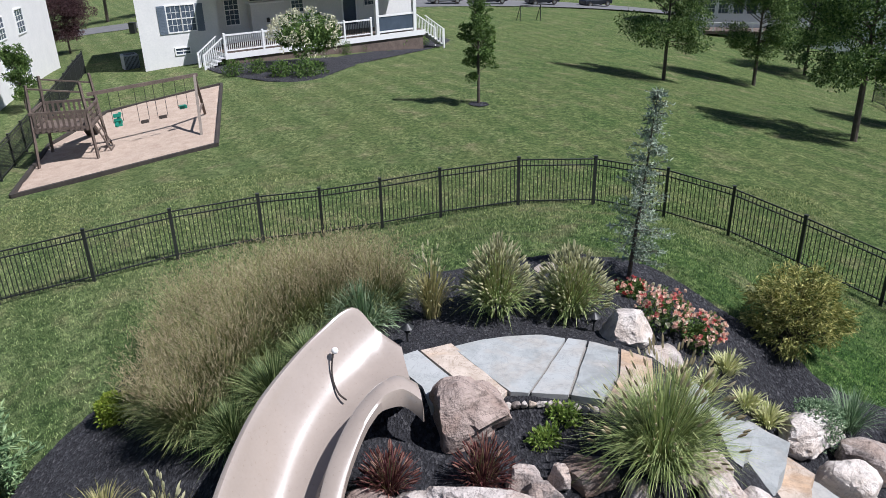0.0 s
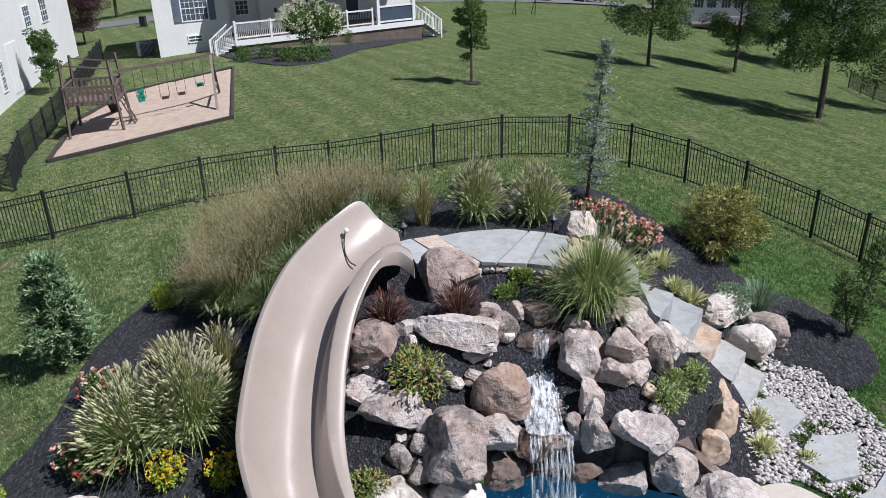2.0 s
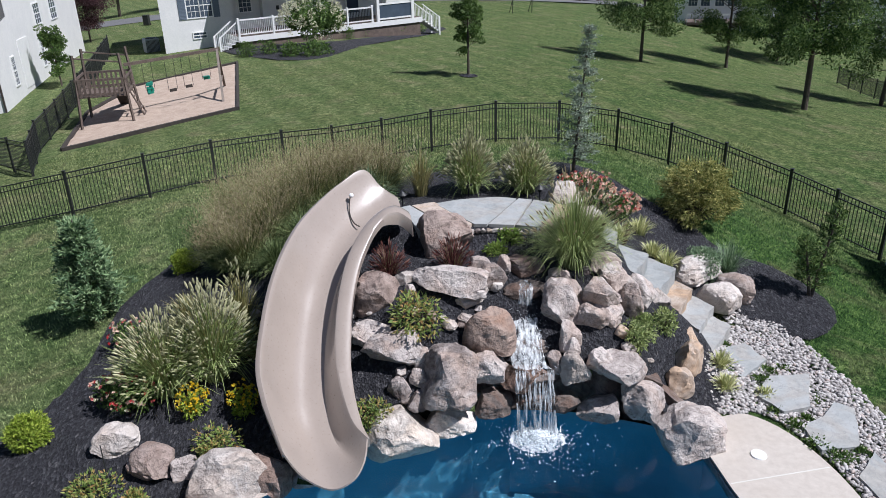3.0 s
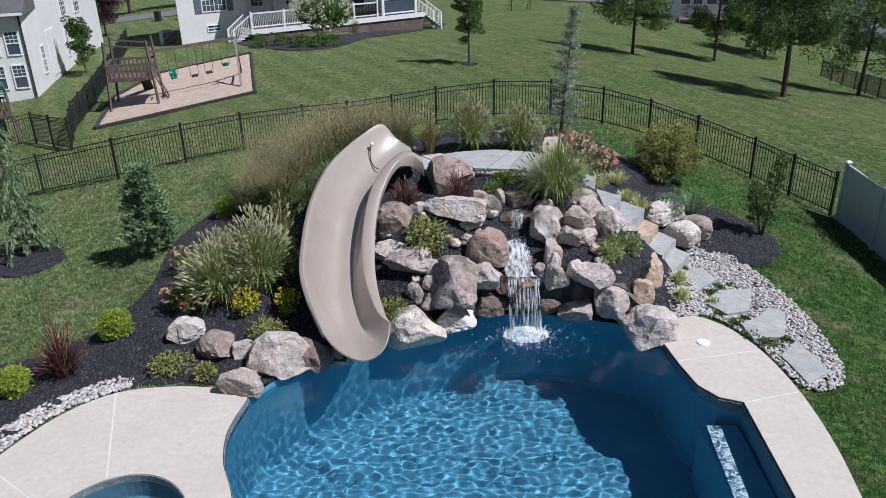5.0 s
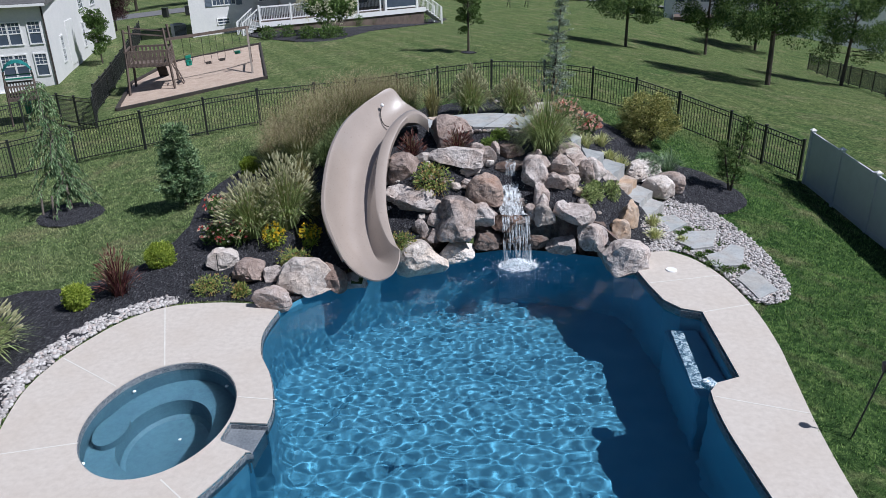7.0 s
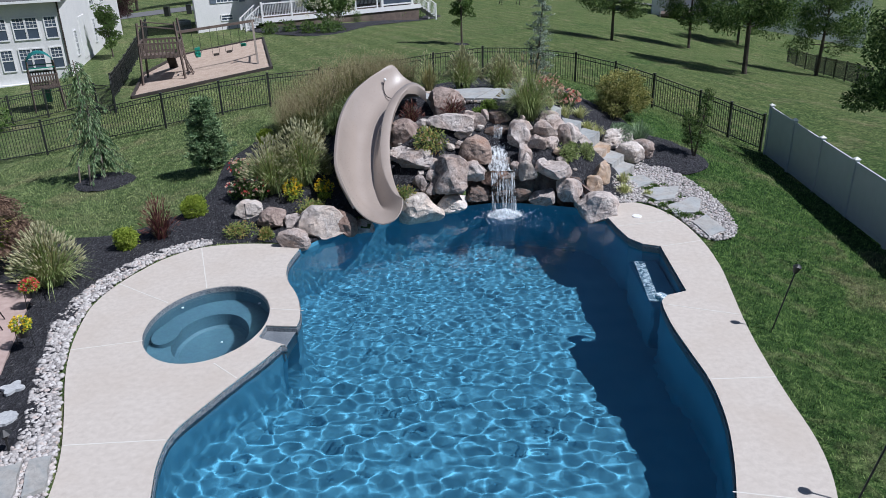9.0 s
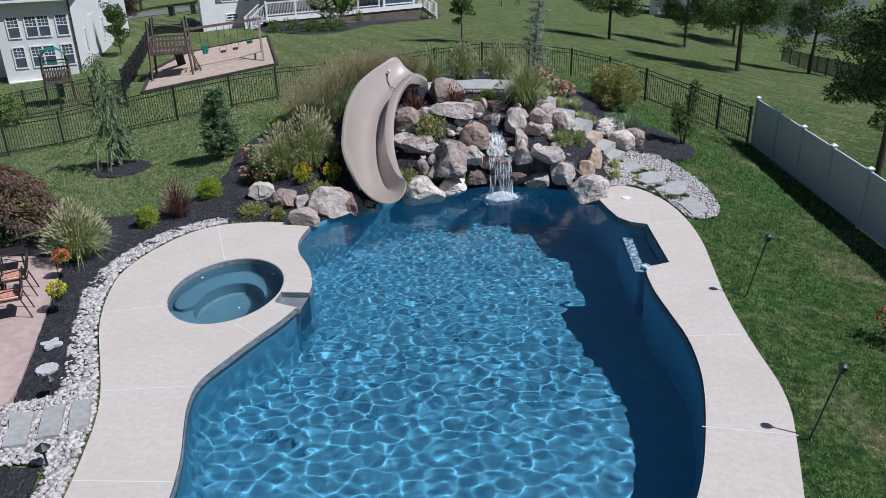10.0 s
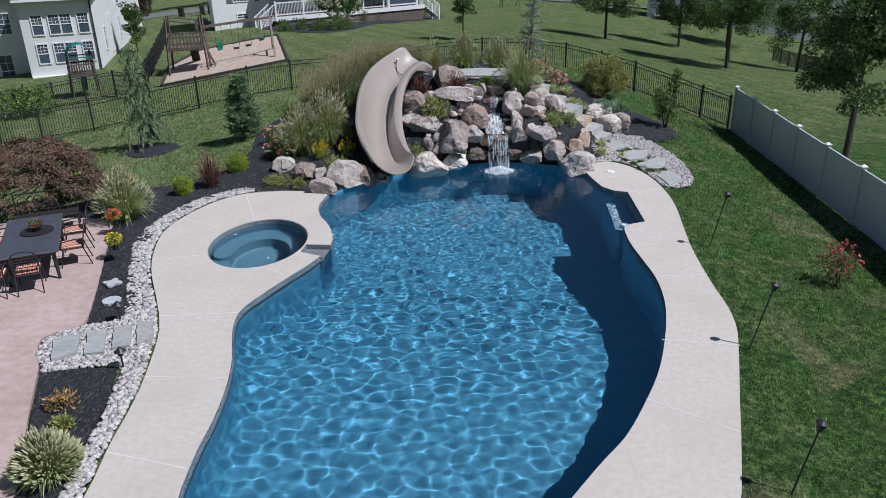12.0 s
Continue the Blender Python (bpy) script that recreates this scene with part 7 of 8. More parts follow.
def house_right():
    h = thing("house", (0, 0, 0), "pale grey house with white-framed windows behind trees", "house")
    m = wall_axes(26.8, 88.0, 0.97, -0.24)
    loc = lambda u, v: (m @ Vector((u, v, 0))).xy[:]
    part("wall", prism([loc(0, 0), loc(26, 0), loc(26, 11), loc(0, 11)], -8.5, 4.5), plain("pale_siding", (0.62, 0.64, 0.66), (0.72, 0.73, 0.74), 6.0, 0.8, 0.2), h, "pale grey siding wall")
    roof = bmesh.new()
    e = [roof.verts.new((*loc(u, v), 4.5)) for u, v in ((-0.6, -0.6), (26.6, -0.6), (26.6, 11.6), (-0.6, 11.6))]
    r = [roof.verts.new((*loc(u, 5.5), 8.0)) for u in (0, 26)]
    for f in ((e[0], e[1], r[1], r[0]), (e[1], e[2], r[1]), (e[2], e[3], r[0], r[1]), (e[3], e[0], r[0]), (e[3], e[2], e[1], e[0])):
        roof.faces.new(f)
    part("roof", roof, ROOF, h, "grey shingle roof")
    for u in (1.2, 2.6, 4.2, 5.6, 8.0, 10.5, 13.0, 16.0, 19.0, 22.0):
        window(h, u, u + 1.0, -2.4, -0.3, m)
        window(h, u, u + 1.0, 0.9, 2.8, m)
    part("deck", boxed(1.0, 12.0, -3.2, 0.0, -4.2, -3.9), WOOD, h, "timber deck behind the house", at=m)
    part("rail", boxed(1.0, 12.0, -3.2, -3.1, -3.1, -2.98), WHITE, h, "white deck rail", at=m)
    for k in range(12):
        part("post", boxed(1.0 + k, 1.1 + k, -3.2, -3.1, -7.5 if k % 3 == 0 else -3.9, -3.0), WHITE, h, at=m)
    return h


house_right()

# ---- play yard ----
yard = [(-10.3, 30.6), (-17.2, 26.4), (-19.2, 33.4), (-18.6, 38.5), (-13.6, 42.8)]
solid("play_yard", draped(yard, 0.06, 0.8), CHIPS, "pinkish wood-chip play yard in the lawn", "play yard", "structure")
for i in range(len(yard)):
    a, b = yard[i - 1], yard[i]
    bm = bmesh.new()
    bar(bm, on_land(*a, 0.06), on_land(*b, 0.06), 0.14, 0.2)
    solid("edging_timber", bm, TIMBER, "dark landscape timber edging the play yard", "edging timber", group="play yard edging")


def play_tower(x, y, turn, roof, label, size):
    z = float(land(x, y))
    t = thing("play_tower", (x, y, z), label, "play set", turn=turn)
    t.matrix_basis = t.matrix_basis @ Matrix.Diagonal((*size, 1))
    w, fl = 1.25, 1.55
    for sx in (-w, w):
        for sy in (-w, w):
            leg = bmesh.new()
            bar(leg, (sx * 1.08, sy * 1.08, -0.4), (sx * 0.9, sy * 0.9, 3.75 if not roof else 3.4), 0.11)
            part("leg", leg, WOOD, t, "weathered cedar corner post")
    for k in range(14):
        part("floor_board", boxed(-w, w, -w + k * 0.18, -w + k * 0.18 + 0.16, fl, fl + 0.04), WOOD, t)
    for sx, sy, ax in ((0, -w, 0), (0, w, 0), (-w, 0, 1), (w, 0, 1)):
        for zz in (fl + 0.10, fl + 0.85):
            b = boxed(-w, w, -0.03, 0.03, zz, zz + 0.12) if ax == 0 else boxed(-0.03, 0.03, -w, w, zz, zz + 0.12)
            part("rail", b, WOOD, t, at=pose(sx, sy, 0))
        for k in range(10):
            o = -w + 0.15 + k * 0.24
            b = boxed(o, o + 0.11, -0.045, -0.03, fl, fl + 0.97) if ax == 0 else boxed(-0.045, -0.03, o, o + 0.11, fl, fl + 0.97)
            part("slat", b, WOOD, t, at=pose(sx, sy, 0))
    for s in (-1, 1):
        r = bmesh.new()
        bar(r, (-w * 0.92, s * w * 0.92, 3.6 if not roof else 2.95), (w * 0.92, s * w * 0.92, 3.3 if not roof else 2.95), 0.07)
        part("top_rail", r, WOOD if not roof else GREEN_PLASTIC, t, "thin top rail")
    lad = bmesh.new()
    for s in (-0.35, 0.35):
        bar(lad, (w + 0.75, s, -0.4), (w, s, fl), 0.07)
    part("ladder", lad, WOOD, t, "wooden ladder")
    for k in range(5):
        r = bmesh.new()
        bar(r, (w + 0.65 - 0.13 * k, -0.35, 0.0 + 0.32 * k), (w + 0.65 - 0.13 * k, 0.35, 0.0 + 0.32 * k), 0.06)
        part("rung", r, WOOD, t)
    sl = bmesh.new()
    rings = []
    for p in smooth_line([(0.2, w, fl), (0.2, w + 0.5, fl - 0.1), (0.2, w + 1.4, fl - 0.8), (0.2, w + 2.2, 0.1), (0.2, w + 2.6, 0.0)], 4):
        rings.append([sl.verts.new(p + Vector((o, 0, q))) for o, q in ((-0.3, 0.18), (-0.27, 0.0), (0.27, 0.0), (0.3, 0.18))])
    for a, b in zip(rings, rings[1:]):
        for j in range(3):
            sl.faces.new((a[j], a[j + 1], b[j + 1], b[j]))
    bmesh.ops.solidify(sl, geom=sl.faces[:], thickness=0.03)
    part("slide", sl, TIMBER if not roof else GREEN_PLASTIC, t, "plastic slide")
    if roof:
        c = bmesh.new()
        arcs = []
        for yy in (-w, w):
            arcs.append([c.verts.new((w * math.cos(a), yy, 2.9 + 1.0 * math.sin(a))) for a in np.linspace(0, math.pi, 13)])
        for j in range(12):
            c.faces.new((arcs[0][j], arcs[0][j + 1], arcs[1][j + 1], arcs[1][j]))
        bmesh.ops.solidify(c, geom=c.faces[:], thickness=0.02)
        part("canopy", c, TEAL_CLOTH, t, "teal arched canvas canopy")
    return t


play_tower(-17.0, 31.4, 14, False, "weathered cedar play tower with slatted sides", (0.92, 0.92, 0.92))
play_tower(-21.41, 25.58, 30, True, "cedar play tower with a teal canopy", (0.55, 0.55, 0.78))


def swing_set():
    s = thing("swing_set", (0, 0, 0), "cedar swing set with a long beam and green seats", "play set")
    a, b = Vector((-16.0, 31.6, 1.65)), Vector((-11.9, 34.1, 1.95))
    beam = bmesh.new()
    bar(beam, a, b, 0.10, 0.15)
    part("beam", beam, WOOD, s, "weathered overhead beam")
    for x, y in ((-11.55, 32.4), (-12.6, 36.4)):
        leg = bmesh.new()
        bar(leg, (x, y, float(land(x, y)) - 0.1), b + (a - b) * 0.03, 0.12)
        part("leg", leg, BARK_PALE if y < 34 else WOOD, s, "A-frame leg")
    cross = bmesh.new()
    bar(cross, (-11.75, 33.0, 0.3), (-12.35, 35.4, 0.3), 0.08)
    part("brace", cross, WOOD, s)
    for k, (f, mat_, drop) in enumerate(((0.22, GREEN_PLASTIC, 1.45), (0.45, TIMBER, 1.65), (0.62, TIMBER, 1.6), (0.82, GREEN_PLASTIC, 1.35))):
        p = a.lerp(b, f)
        d = (b - a).normalized() * 0.22
        for q in (p - d, p + d):
            ch = rod(bmesh.new(), q, q - Vector((0, 0, drop)), 0.012, 0.012, 5)
            part("chain", ch, BLACK_METAL, s)
        seat = bmesh.new()
        d = d * 0.8
        if k == 0:  # a two-seat glider
            for w_, up in ((0.16, 0.32), (0.12, 0.12), (0.22, -0.06)):
                bar(seat, p - d * 0.9 - Vector((0, 0.05, drop - up)), p + d * 0.9 - Vector((0, 0.05, drop - up)), 0.10, w_)
            bar(seat, p - Vector((0, 0.3, drop + 0.12)), p - Vector((0, -0.3, drop - 0.36)), 0.10, 0.12)
        bar(seat, p - d - Vector((0, 0, drop)), p + d - Vector((0, 0, drop)), 0.04, 0.15)
        if mat_ is GREEN_PLASTIC:
            bar(seat, p - d * 0.9 - Vector((0, 0.08, drop - 0.10)), p + d * 0.9 - Vector((0, 0.08, drop - 0.10)), 0.20, 0.03)
        part("seat", seat, mat_, s, "green bucket swing seat" if mat_ is GREEN_PLASTIC else "dark strap swing seat")
    return s


swing_set()

# ---- far road, bins, parked cars and a goal ----
def strip(a, b, width, lift, n=24):
    """A road that lies on the land."""
    a, b = Vector((*a, 0)), Vector((*b, 0))
    t = (b - a).normalized()
    s = Vector((-t.y, t.x, 0)) * width / 2
    bm = bmesh.new()
    rows = []
    for k in range(n + 1):
        p = a.lerp(b, k / n)
        rows.append([bm.verts.new((q.x, q.y, max(float(land(c.x, c.y)) for c in (p, p + s, p - s)) + lift)) for q in (p - s, p + s)])
    for p, q in zip(rows, rows[1:]):
        bm.faces.new((p[0], p[1], q[1], q[0]))
    bmesh.ops.recalc_face_normals(bm, faces=bm.faces)
    return bm


solid("road", strip((-95, 66), (-14, 98), 6.0, 0.06), ASPHALT, "pale asphalt road behind the houses", "road", "structure")
solid("road", strip((-14, 98), (70, 128), 9.0, 0.06), ASPHALT, "asphalt driveway behind the lawn", "road", "structure")
for k, (x, y) in enumerate(((-34.2, 80.6), (-31.6, 80.9), (-30.6, 81.4))):
    b = thing("waste_bin", on_land(x, y), "dark wheeled waste bin beside the road", "bin", "waste bins", turn=20 * k)
    body = boxed(-0.3, 0.3, -0.33, 0.33, 0.08, 1.05, 0.03)
    part("body", body, BLACK_METAL, b)
    part("lid", boxed(-0.33, 0.33, -0.36, 0.38, 1.05, 1.12, 0.02), BLACK_METAL, b)
    for s in (-0.27, 0.27):
        wh = bmesh.new()
        bmesh.ops.create_cone(wh, cap_ends=True, segments=12, radius1=0.12, radius2=0.12, depth=0.06, matrix=pose(s, 0.3, 0.12, 0, 90, 0))
        part("wheel", wh, TIMBER, b)


def car(x, y, turn, material, label):
    c = thing("car", on_land(x, y, 0.08), label, "car", "parked cars", turn=turn)
    body = boxed(-2.25, 2.25, -0.9, 0.9, 0.3, 0.95, 0.12)
    part("body", body, material, c)
    cab = bmesh.new()
    lo = [cab.verts.new((u, v, 0.93)) for u, v in ((-1.9, -0.85), (1.1, -0.85), (1.1, 0.85), (-1.9, 0.85))]
    hi = [cab.verts.new((u, v, 1.52)) for u, v in ((-1.5, -0.7), (0.45, -0.7), (0.45, 0.7), (-1.5, 0.7))]
    for i in range(4):
        cab.faces.new((lo[i - 1], lo[i], hi[i], hi[i - 1]))
    cab.faces.new(hi)
    bmesh.ops.recalc_face_normals(cab, faces=cab.faces)
    part("cabin", cab, DARK_GLASS, c, "dark glazed cabin")
    part("roof", boxed(-1.48, 0.43, -0.69, 0.69, 1.515, 1.56, 0.02), material, c)
    for wx in (-1.4, 1.4):
        for wy in (-0.88, 0.88):
            w = bmesh.new()
            bmesh.ops.create_cone(w, cap_ends=True, segments=18, radius1=0.33, radius2=0.33, depth=0.22, matrix=pose(wx, wy, 0.33, 90, 0, 0))
            wheel = part("wheel", w, TIMBER, c)
            r = bmesh.new()
            bmesh.ops.create_cone(r, cap_ends=True, segments=14, radius1=0.2, radius2=0.18, depth=0.235, matrix=pose(wx, wy, 0.33, 90, 0, 0))
            part("rim", r, STEEL, wheel)
    return c


STEEL = plain("brushed_steel", (0.35, 0.35, 0.36), (0.5, 0.5, 0.5), 10.0, 0.35, 0.05, 0.9)
CAR_DARK = plain("dark_car_paint", (0.012, 0.014, 0.02), (0.025, 0.028, 0.035), 2.0, 0.15, 0.0)
CAR_GREY = plain("grey_car_paint", (0.12, 0.13, 0.14), (0.17, 0.18, 0.19), 2.0, 0.18, 0.0)
for x, y, a, mt, lab in ((-1.5, 101.5, 18, CAR_GREY, "grey car parked beyond the lawn"), (4.4, 103.2, 18, CAR_DARK, "black car parked beyond the lawn"), (11.6, 106.2, 18, CAR_DARK, "black car parked beyond the lawn"), (19.6, 110.5, 22, CAR_DARK, "black car parked beyond the lawn")):
    car(x, y, a, mt, lab)
goal = thing("goal_frame", on_land(8.0, 84.0), "small dark ball goal frame on the far lawn", "goal", turn=20)
g = bmesh.new()
for s in (-1.2, 1.2):
    rod(g, (s, 0, 0), (s, 0, 1.7), 0.05, 0.05, 8)
    rod(g, (s, 0, 1.7), (s, 1.0, 0), 0.04, 0.04, 8)
rod(g, (-1.2, 0, 1.7), (1.2, 0, 1.7), 0.05, 0.05, 8)
part("frame", g, BLACK_METAL, goal)
# a tall belt of trees beyond the road
for k, (x, y) in enumerate(((-62, 92), (-54, 99), (-46, 101), (-38, 106), (-30, 111), (-70, 84), (-24, 120))):
    shade_tree(x, y, 11 + (k * 37 % 5), 8.5, 1.8, 60 + k)


# ---- waterfall ----
def make_foam(name, low, high, most):
    n = Nodes(name, 0.3)
    f = n.maths("ADD", n.maths("MULTIPLY", n.noise(15.0, 4.0, 0.6, n.stretch(1.0, 0.28, 0.16)), 0.75), n.maths("MULTIPLY", n.noise(50.0, 3.0, 0.6, n.stretch(1.0, 0.6, 0.4)), 0.25))
    n.out((0.90, 0.94, 0.96), f, 0.6, 0.04)
    tr = n.add("ShaderNodeBsdfTransparent")
    mx = n.add("ShaderNodeMixShader")
    n.link(n.ramp(f, [(low, (0, 0, 0)), (high, (most, most, most))]), mx.inputs[0])
    n.link(tr.outputs[0], mx.inputs[1])
    n.link(n.b.outputs[0], mx.inputs[2])
    n.link(mx.outputs[0], n.t.nodes["Material Output"].inputs["Surface"])
    return n.m


FOAM = make_foam("white_water", 0.38, 0.64, 0.88)
CURTAIN = make_foam("falling_water", 0.42, 0.66, 0.72)
SPRAY = plain("water_spray", (0.75, 0.82, 0.86), (0.92, 0.95, 0.97), 30.0, 0.2, 0.1)
fall = thing("waterfall", (1.75, 6.0, 0.0), "white waterfall tumbling over rocks into the pool", "waterfall")


def fall_sheet(path, w0, w1, seed, ragged=0.06):
    bm = bmesh.new()
    line = smooth_line(path, 8)
    rows = []
    for i, c in enumerate(line):
        s = i / (len(line) - 1)
        w = w0 + (w1 - w0) * s
        row = []
        for j in range(15):
            u = j / 14 - 0.5
            q = Vector((c.x + u * w + 0.04 * noise.noise(Vector((u * 6, s * 5, seed))), c.y - 0.10 * (0.25 - u * u) + ragged * noise.noise(Vector((u * 9, s * 3, seed + 3))), c.z))
            row.append(bm.verts.new(q - Vector((1.75, 6.0, 0))))
        rows.append(row)
    for a, b in zip(rows, rows[1:]):
        for j in range(14):
            bm.faces.new((a[j], a[j + 1], b[j + 1], b[j]))
    bmesh.ops.recalc_face_normals(bm, faces=bm.faces)
    return bm


part("cascade", fall_sheet([(1.71, 6.50, 1.93), (1.70, 6.16, 1.90), (1.71, 6.10, 1.66), (1.70, 6.06, 1.50)], 0.20, 0.34, 1), CURTAIN, fall, "upper thread of falling water", True)
part("cascade", fall_sheet([(1.70, 6.10, 1.52), (1.66, 5.80, 1.44), (1.66, 5.45, 1.26), (1.66, 5.15, 1.08), (1.74, 4.95, 1.02)], 0.40, 0.62, 2), FOAM, fall, "foaming water over the middle rocks", True)
for k in range(10):
    x, w = 1.46 + 0.066 * k + 0.02 * math.sin(5 * k), 0.022 + 0.022 * (k * 7 % 3)
    part("strand", fall_sheet([(x, 4.98, 0.98), (x, 4.84, 0.90 - 0.02 * k % 3), (x + 0.01, 4.70, 0.45), (x + 0.01, 4.60, -0.12)], w, w * 1.5, 11 + k, 0.05), CURTAIN, fall, "strand of the falling curtain", True)
rnd = random.Random(77)
drops = []
for k in range(2600):
    a, r = rnd.uniform(0, 6.283), abs(rnd.gauss(0, 0.20 if k % 8 else 0.55))
    p = Vector((1.80 + math.cos(a) * r * 1.3 - 1.75, 4.50 + math.sin(a) * r - 6.0, WATER_Z + 0.01 + max(0, 0.20 - r * 0.4) * rnd.random()))
    drops.append((p, p + Vector((rnd.gauss(0, 0.02), rnd.gauss(0, 0.02), rnd.uniform(0.0, 0.03))), rnd.uniform(0.003, 0.010) * (1.6 if r < 0.25 else 1.0)))
for _ in range(260):
    t = rnd.random()
    p = Vector((1.72 + rnd.gauss(0, 0.15) - 1.75, 6.0 - 1.1 * t + rnd.gauss(0, 0.05) - 6.0, 1.52 - 0.55 * t + abs(rnd.gauss(0, 0.05))))
    drops.append((p, p + Vector((rnd.gauss(0, 0.03), rnd.gauss(-0.03, 0.03), rnd.gauss(0, 0.03))), rnd.uniform(0.002, 0.006)))
ripple_ring = bmesh.new()
rows = []
for k in range(5):
    r = 0.03 + 0.08 * k
    rows.append([ripple_ring.verts.new((1.80 - 1.75 + 1.35 * r * math.cos(a) * (1 + 0.12 * noise.noise(Vector((math.cos(a) * 3, math.sin(a) * 3, k)))), 4.52 - 6.0 + r * math.sin(a), WATER_Z + 0.035 + 0.05 * max(0, 1 - k / 3) + 0.02 * noise.noise(Vector((a * 4, k, 0))))) for a in np.linspace(0, 6.283, 40, endpoint=False)])
for p, q in zip(rows, rows[1:]):
    for i in range(40):
        ripple_ring.faces.new((p[i - 1], p[i], q[i], q[i - 1]))
part("splash", ripple_ring, FOAM, fall, "white foam where the water lands", True)
tagged(part("spray", spindle_mesh("spray", drops, SPRAY), None, fall, "white splash of water drops"), kind="stuff")
for z, y, w, s in ((0.80, 5.22, 1.05, 401), (1.14, 5.70, 0.95, 402), (1.78, 6.50, 0.85, 403), (0.35, 5.2, 1.1, 404)):
    solid("spill_stone", boulder_mesh(w, 0.8, 0.22, s), ROCK_DARK, "flat dark wet stone under the falling water", "spill stone", group="spill stones", smooth=True, at=pose(1.72, y, z))

# ---- torches, lamps ----
def torch(x, y, h, lean):
    t = thing("garden_torch", on_land(x, y), "slim black garden torch leaning over the lawn", "torch", "garden torches")
    top = Vector((lean, 0, h))
    way = top.normalized()
    part("pole", rod(bmesh.new(), -way * 0.15, top - way * 0.12, 0.014, 0.014, 8), BLACK_METAL, t)
    head = bmesh.new()
    rod(head, top - way * 0.15, top - way * 0.02, 0.035, 0.08, 12)
    rod(head, top - way * 0.02, top + way * 0.025, 0.08, 0.03, 12)
    part("head", head, BLACK_METAL, t)
    return t


torch(6.42, -2.10, 1.38, 0.28)
torch(5.68, -6.78, 1.30, 0.28)
torch(4.85, -10.6, 1.20, 0.22)


def path_lamp(x, y, z):
    l = thing("path_lamp", (x, y, z), "black mushroom path lamp on a short stake", "path lamp", "path lamps")
    part("stake", rod(bmesh.new(), (0, 0, -0.1), (0, 0, 0.30), 0.018, 0.018, 8), BLACK_METAL, l)
    hd = bmesh.new()
    rod(hd, (0, 0, 0.26), (0, 0, 0.34), 0.045, 0.06, 12)
    part("lantern", hd, BLACK_METAL, l)
    cp = bmesh.new()
    rod(cp, (0, 0, 0.34), (0, 0, 0.42), 0.11, 0.02, 14)
    part("cap", cp, BLACK_METAL, l)


path_lamp(-0.73, 10.06, 1.97)
path_lamp(0.76, 10.82, 1.91)
path_lamp(2.37, 10.41, 1.94)
path_lamp(-6.42, -5.42, 0.00)
path_lamp(-5.62, -7.24, 0.00)

# ---- dining set on the patio ----
IRON = plain("dark_cast_metal", (0.012, 0.011, 0.011), (0.035, 0.03, 0.03), 20.0, 0.5, 0.15)


def make_cushion():
    n = Nodes("striped_cushion", 0.9)
    wv = n.t.nodes.new("ShaderNodeTexWave")
    wv.inputs["Scale"].default_value = 3.2
    n.link(n.add("ShaderNodeTexCoord").outputs["Object"], wv.inputs["Vector"])
    return n.out(n.ramp(wv.outputs["Fac"], [(0.24, (0.40, 0.10, 0.06)), (0.36, (0.62, 0.40, 0.26)), (0.6, (0.78, 0.68, 0.54)), (0.78, (0.45, 0.16, 0.10))]), n.noise(80.0), 0.2, 0.005)


CUSHION = make_cushion()
SLATE = plain("slate_table_top", (0.045, 0.05, 0.06), (0.09, 0.095, 0.11), 5.0, 0.35, 0.1)
table = thing("dining_table", (-9.55, -2.55, 0.012), "large dark metal outdoor table with a slate top", "table", turn=24)
part("tabletop", boxed(-0.62, 0.62, -1.35, 1.35, 0.70, 0.74, 0.015), SLATE, table, "grey slate tabletop")
part("apron", boxed(-0.54, 0.54, -1.25, 1.25, 0.62, 0.70), IRON, table)
for sx in (-0.5, 0.5):
    for sy in (-1.15, 1.15):
        part("leg", rod(bmesh.new(), (sx, sy, 0), (sx * 0.95, sy * 0.95, 0.64), 0.035, 0.045, 10), IRON, table)
tray = bmesh.new()
rod(tray, (0, 0, 0), (0, 0, 0.03), 0.36, 0.36, 32)
solid("serving_tray", tray, IRON, "round dark turntable on the table", "tray", at=pose(-9.52, -2.35, 0.7535))
bowl = thing("plant_bowl", (-9.52, -2.35, 0.7845), "black bowl of orange flowers on the turntable", "planter")
b = bmesh.new()
rod(b, (0, 0, 0), (0, 0, 0.10), 0.09, 0.15, 20)
part("bowl", b, IRON, bowl)
rnd = random.Random(9)
part("foliage", leaf_mesh("foliage", cloud(rnd, (0, 0, 0.15), (0.15, 0.15, 0.09), 160, 0.06, 0.03), LEAF), None, bowl)
part("blossom", leaf_mesh("blossom", cloud(rnd, (0, 0, 0.18), (0.15, 0.15, 0.08), 60, 0.035, 0.03, 0.8), RED), None, bowl)


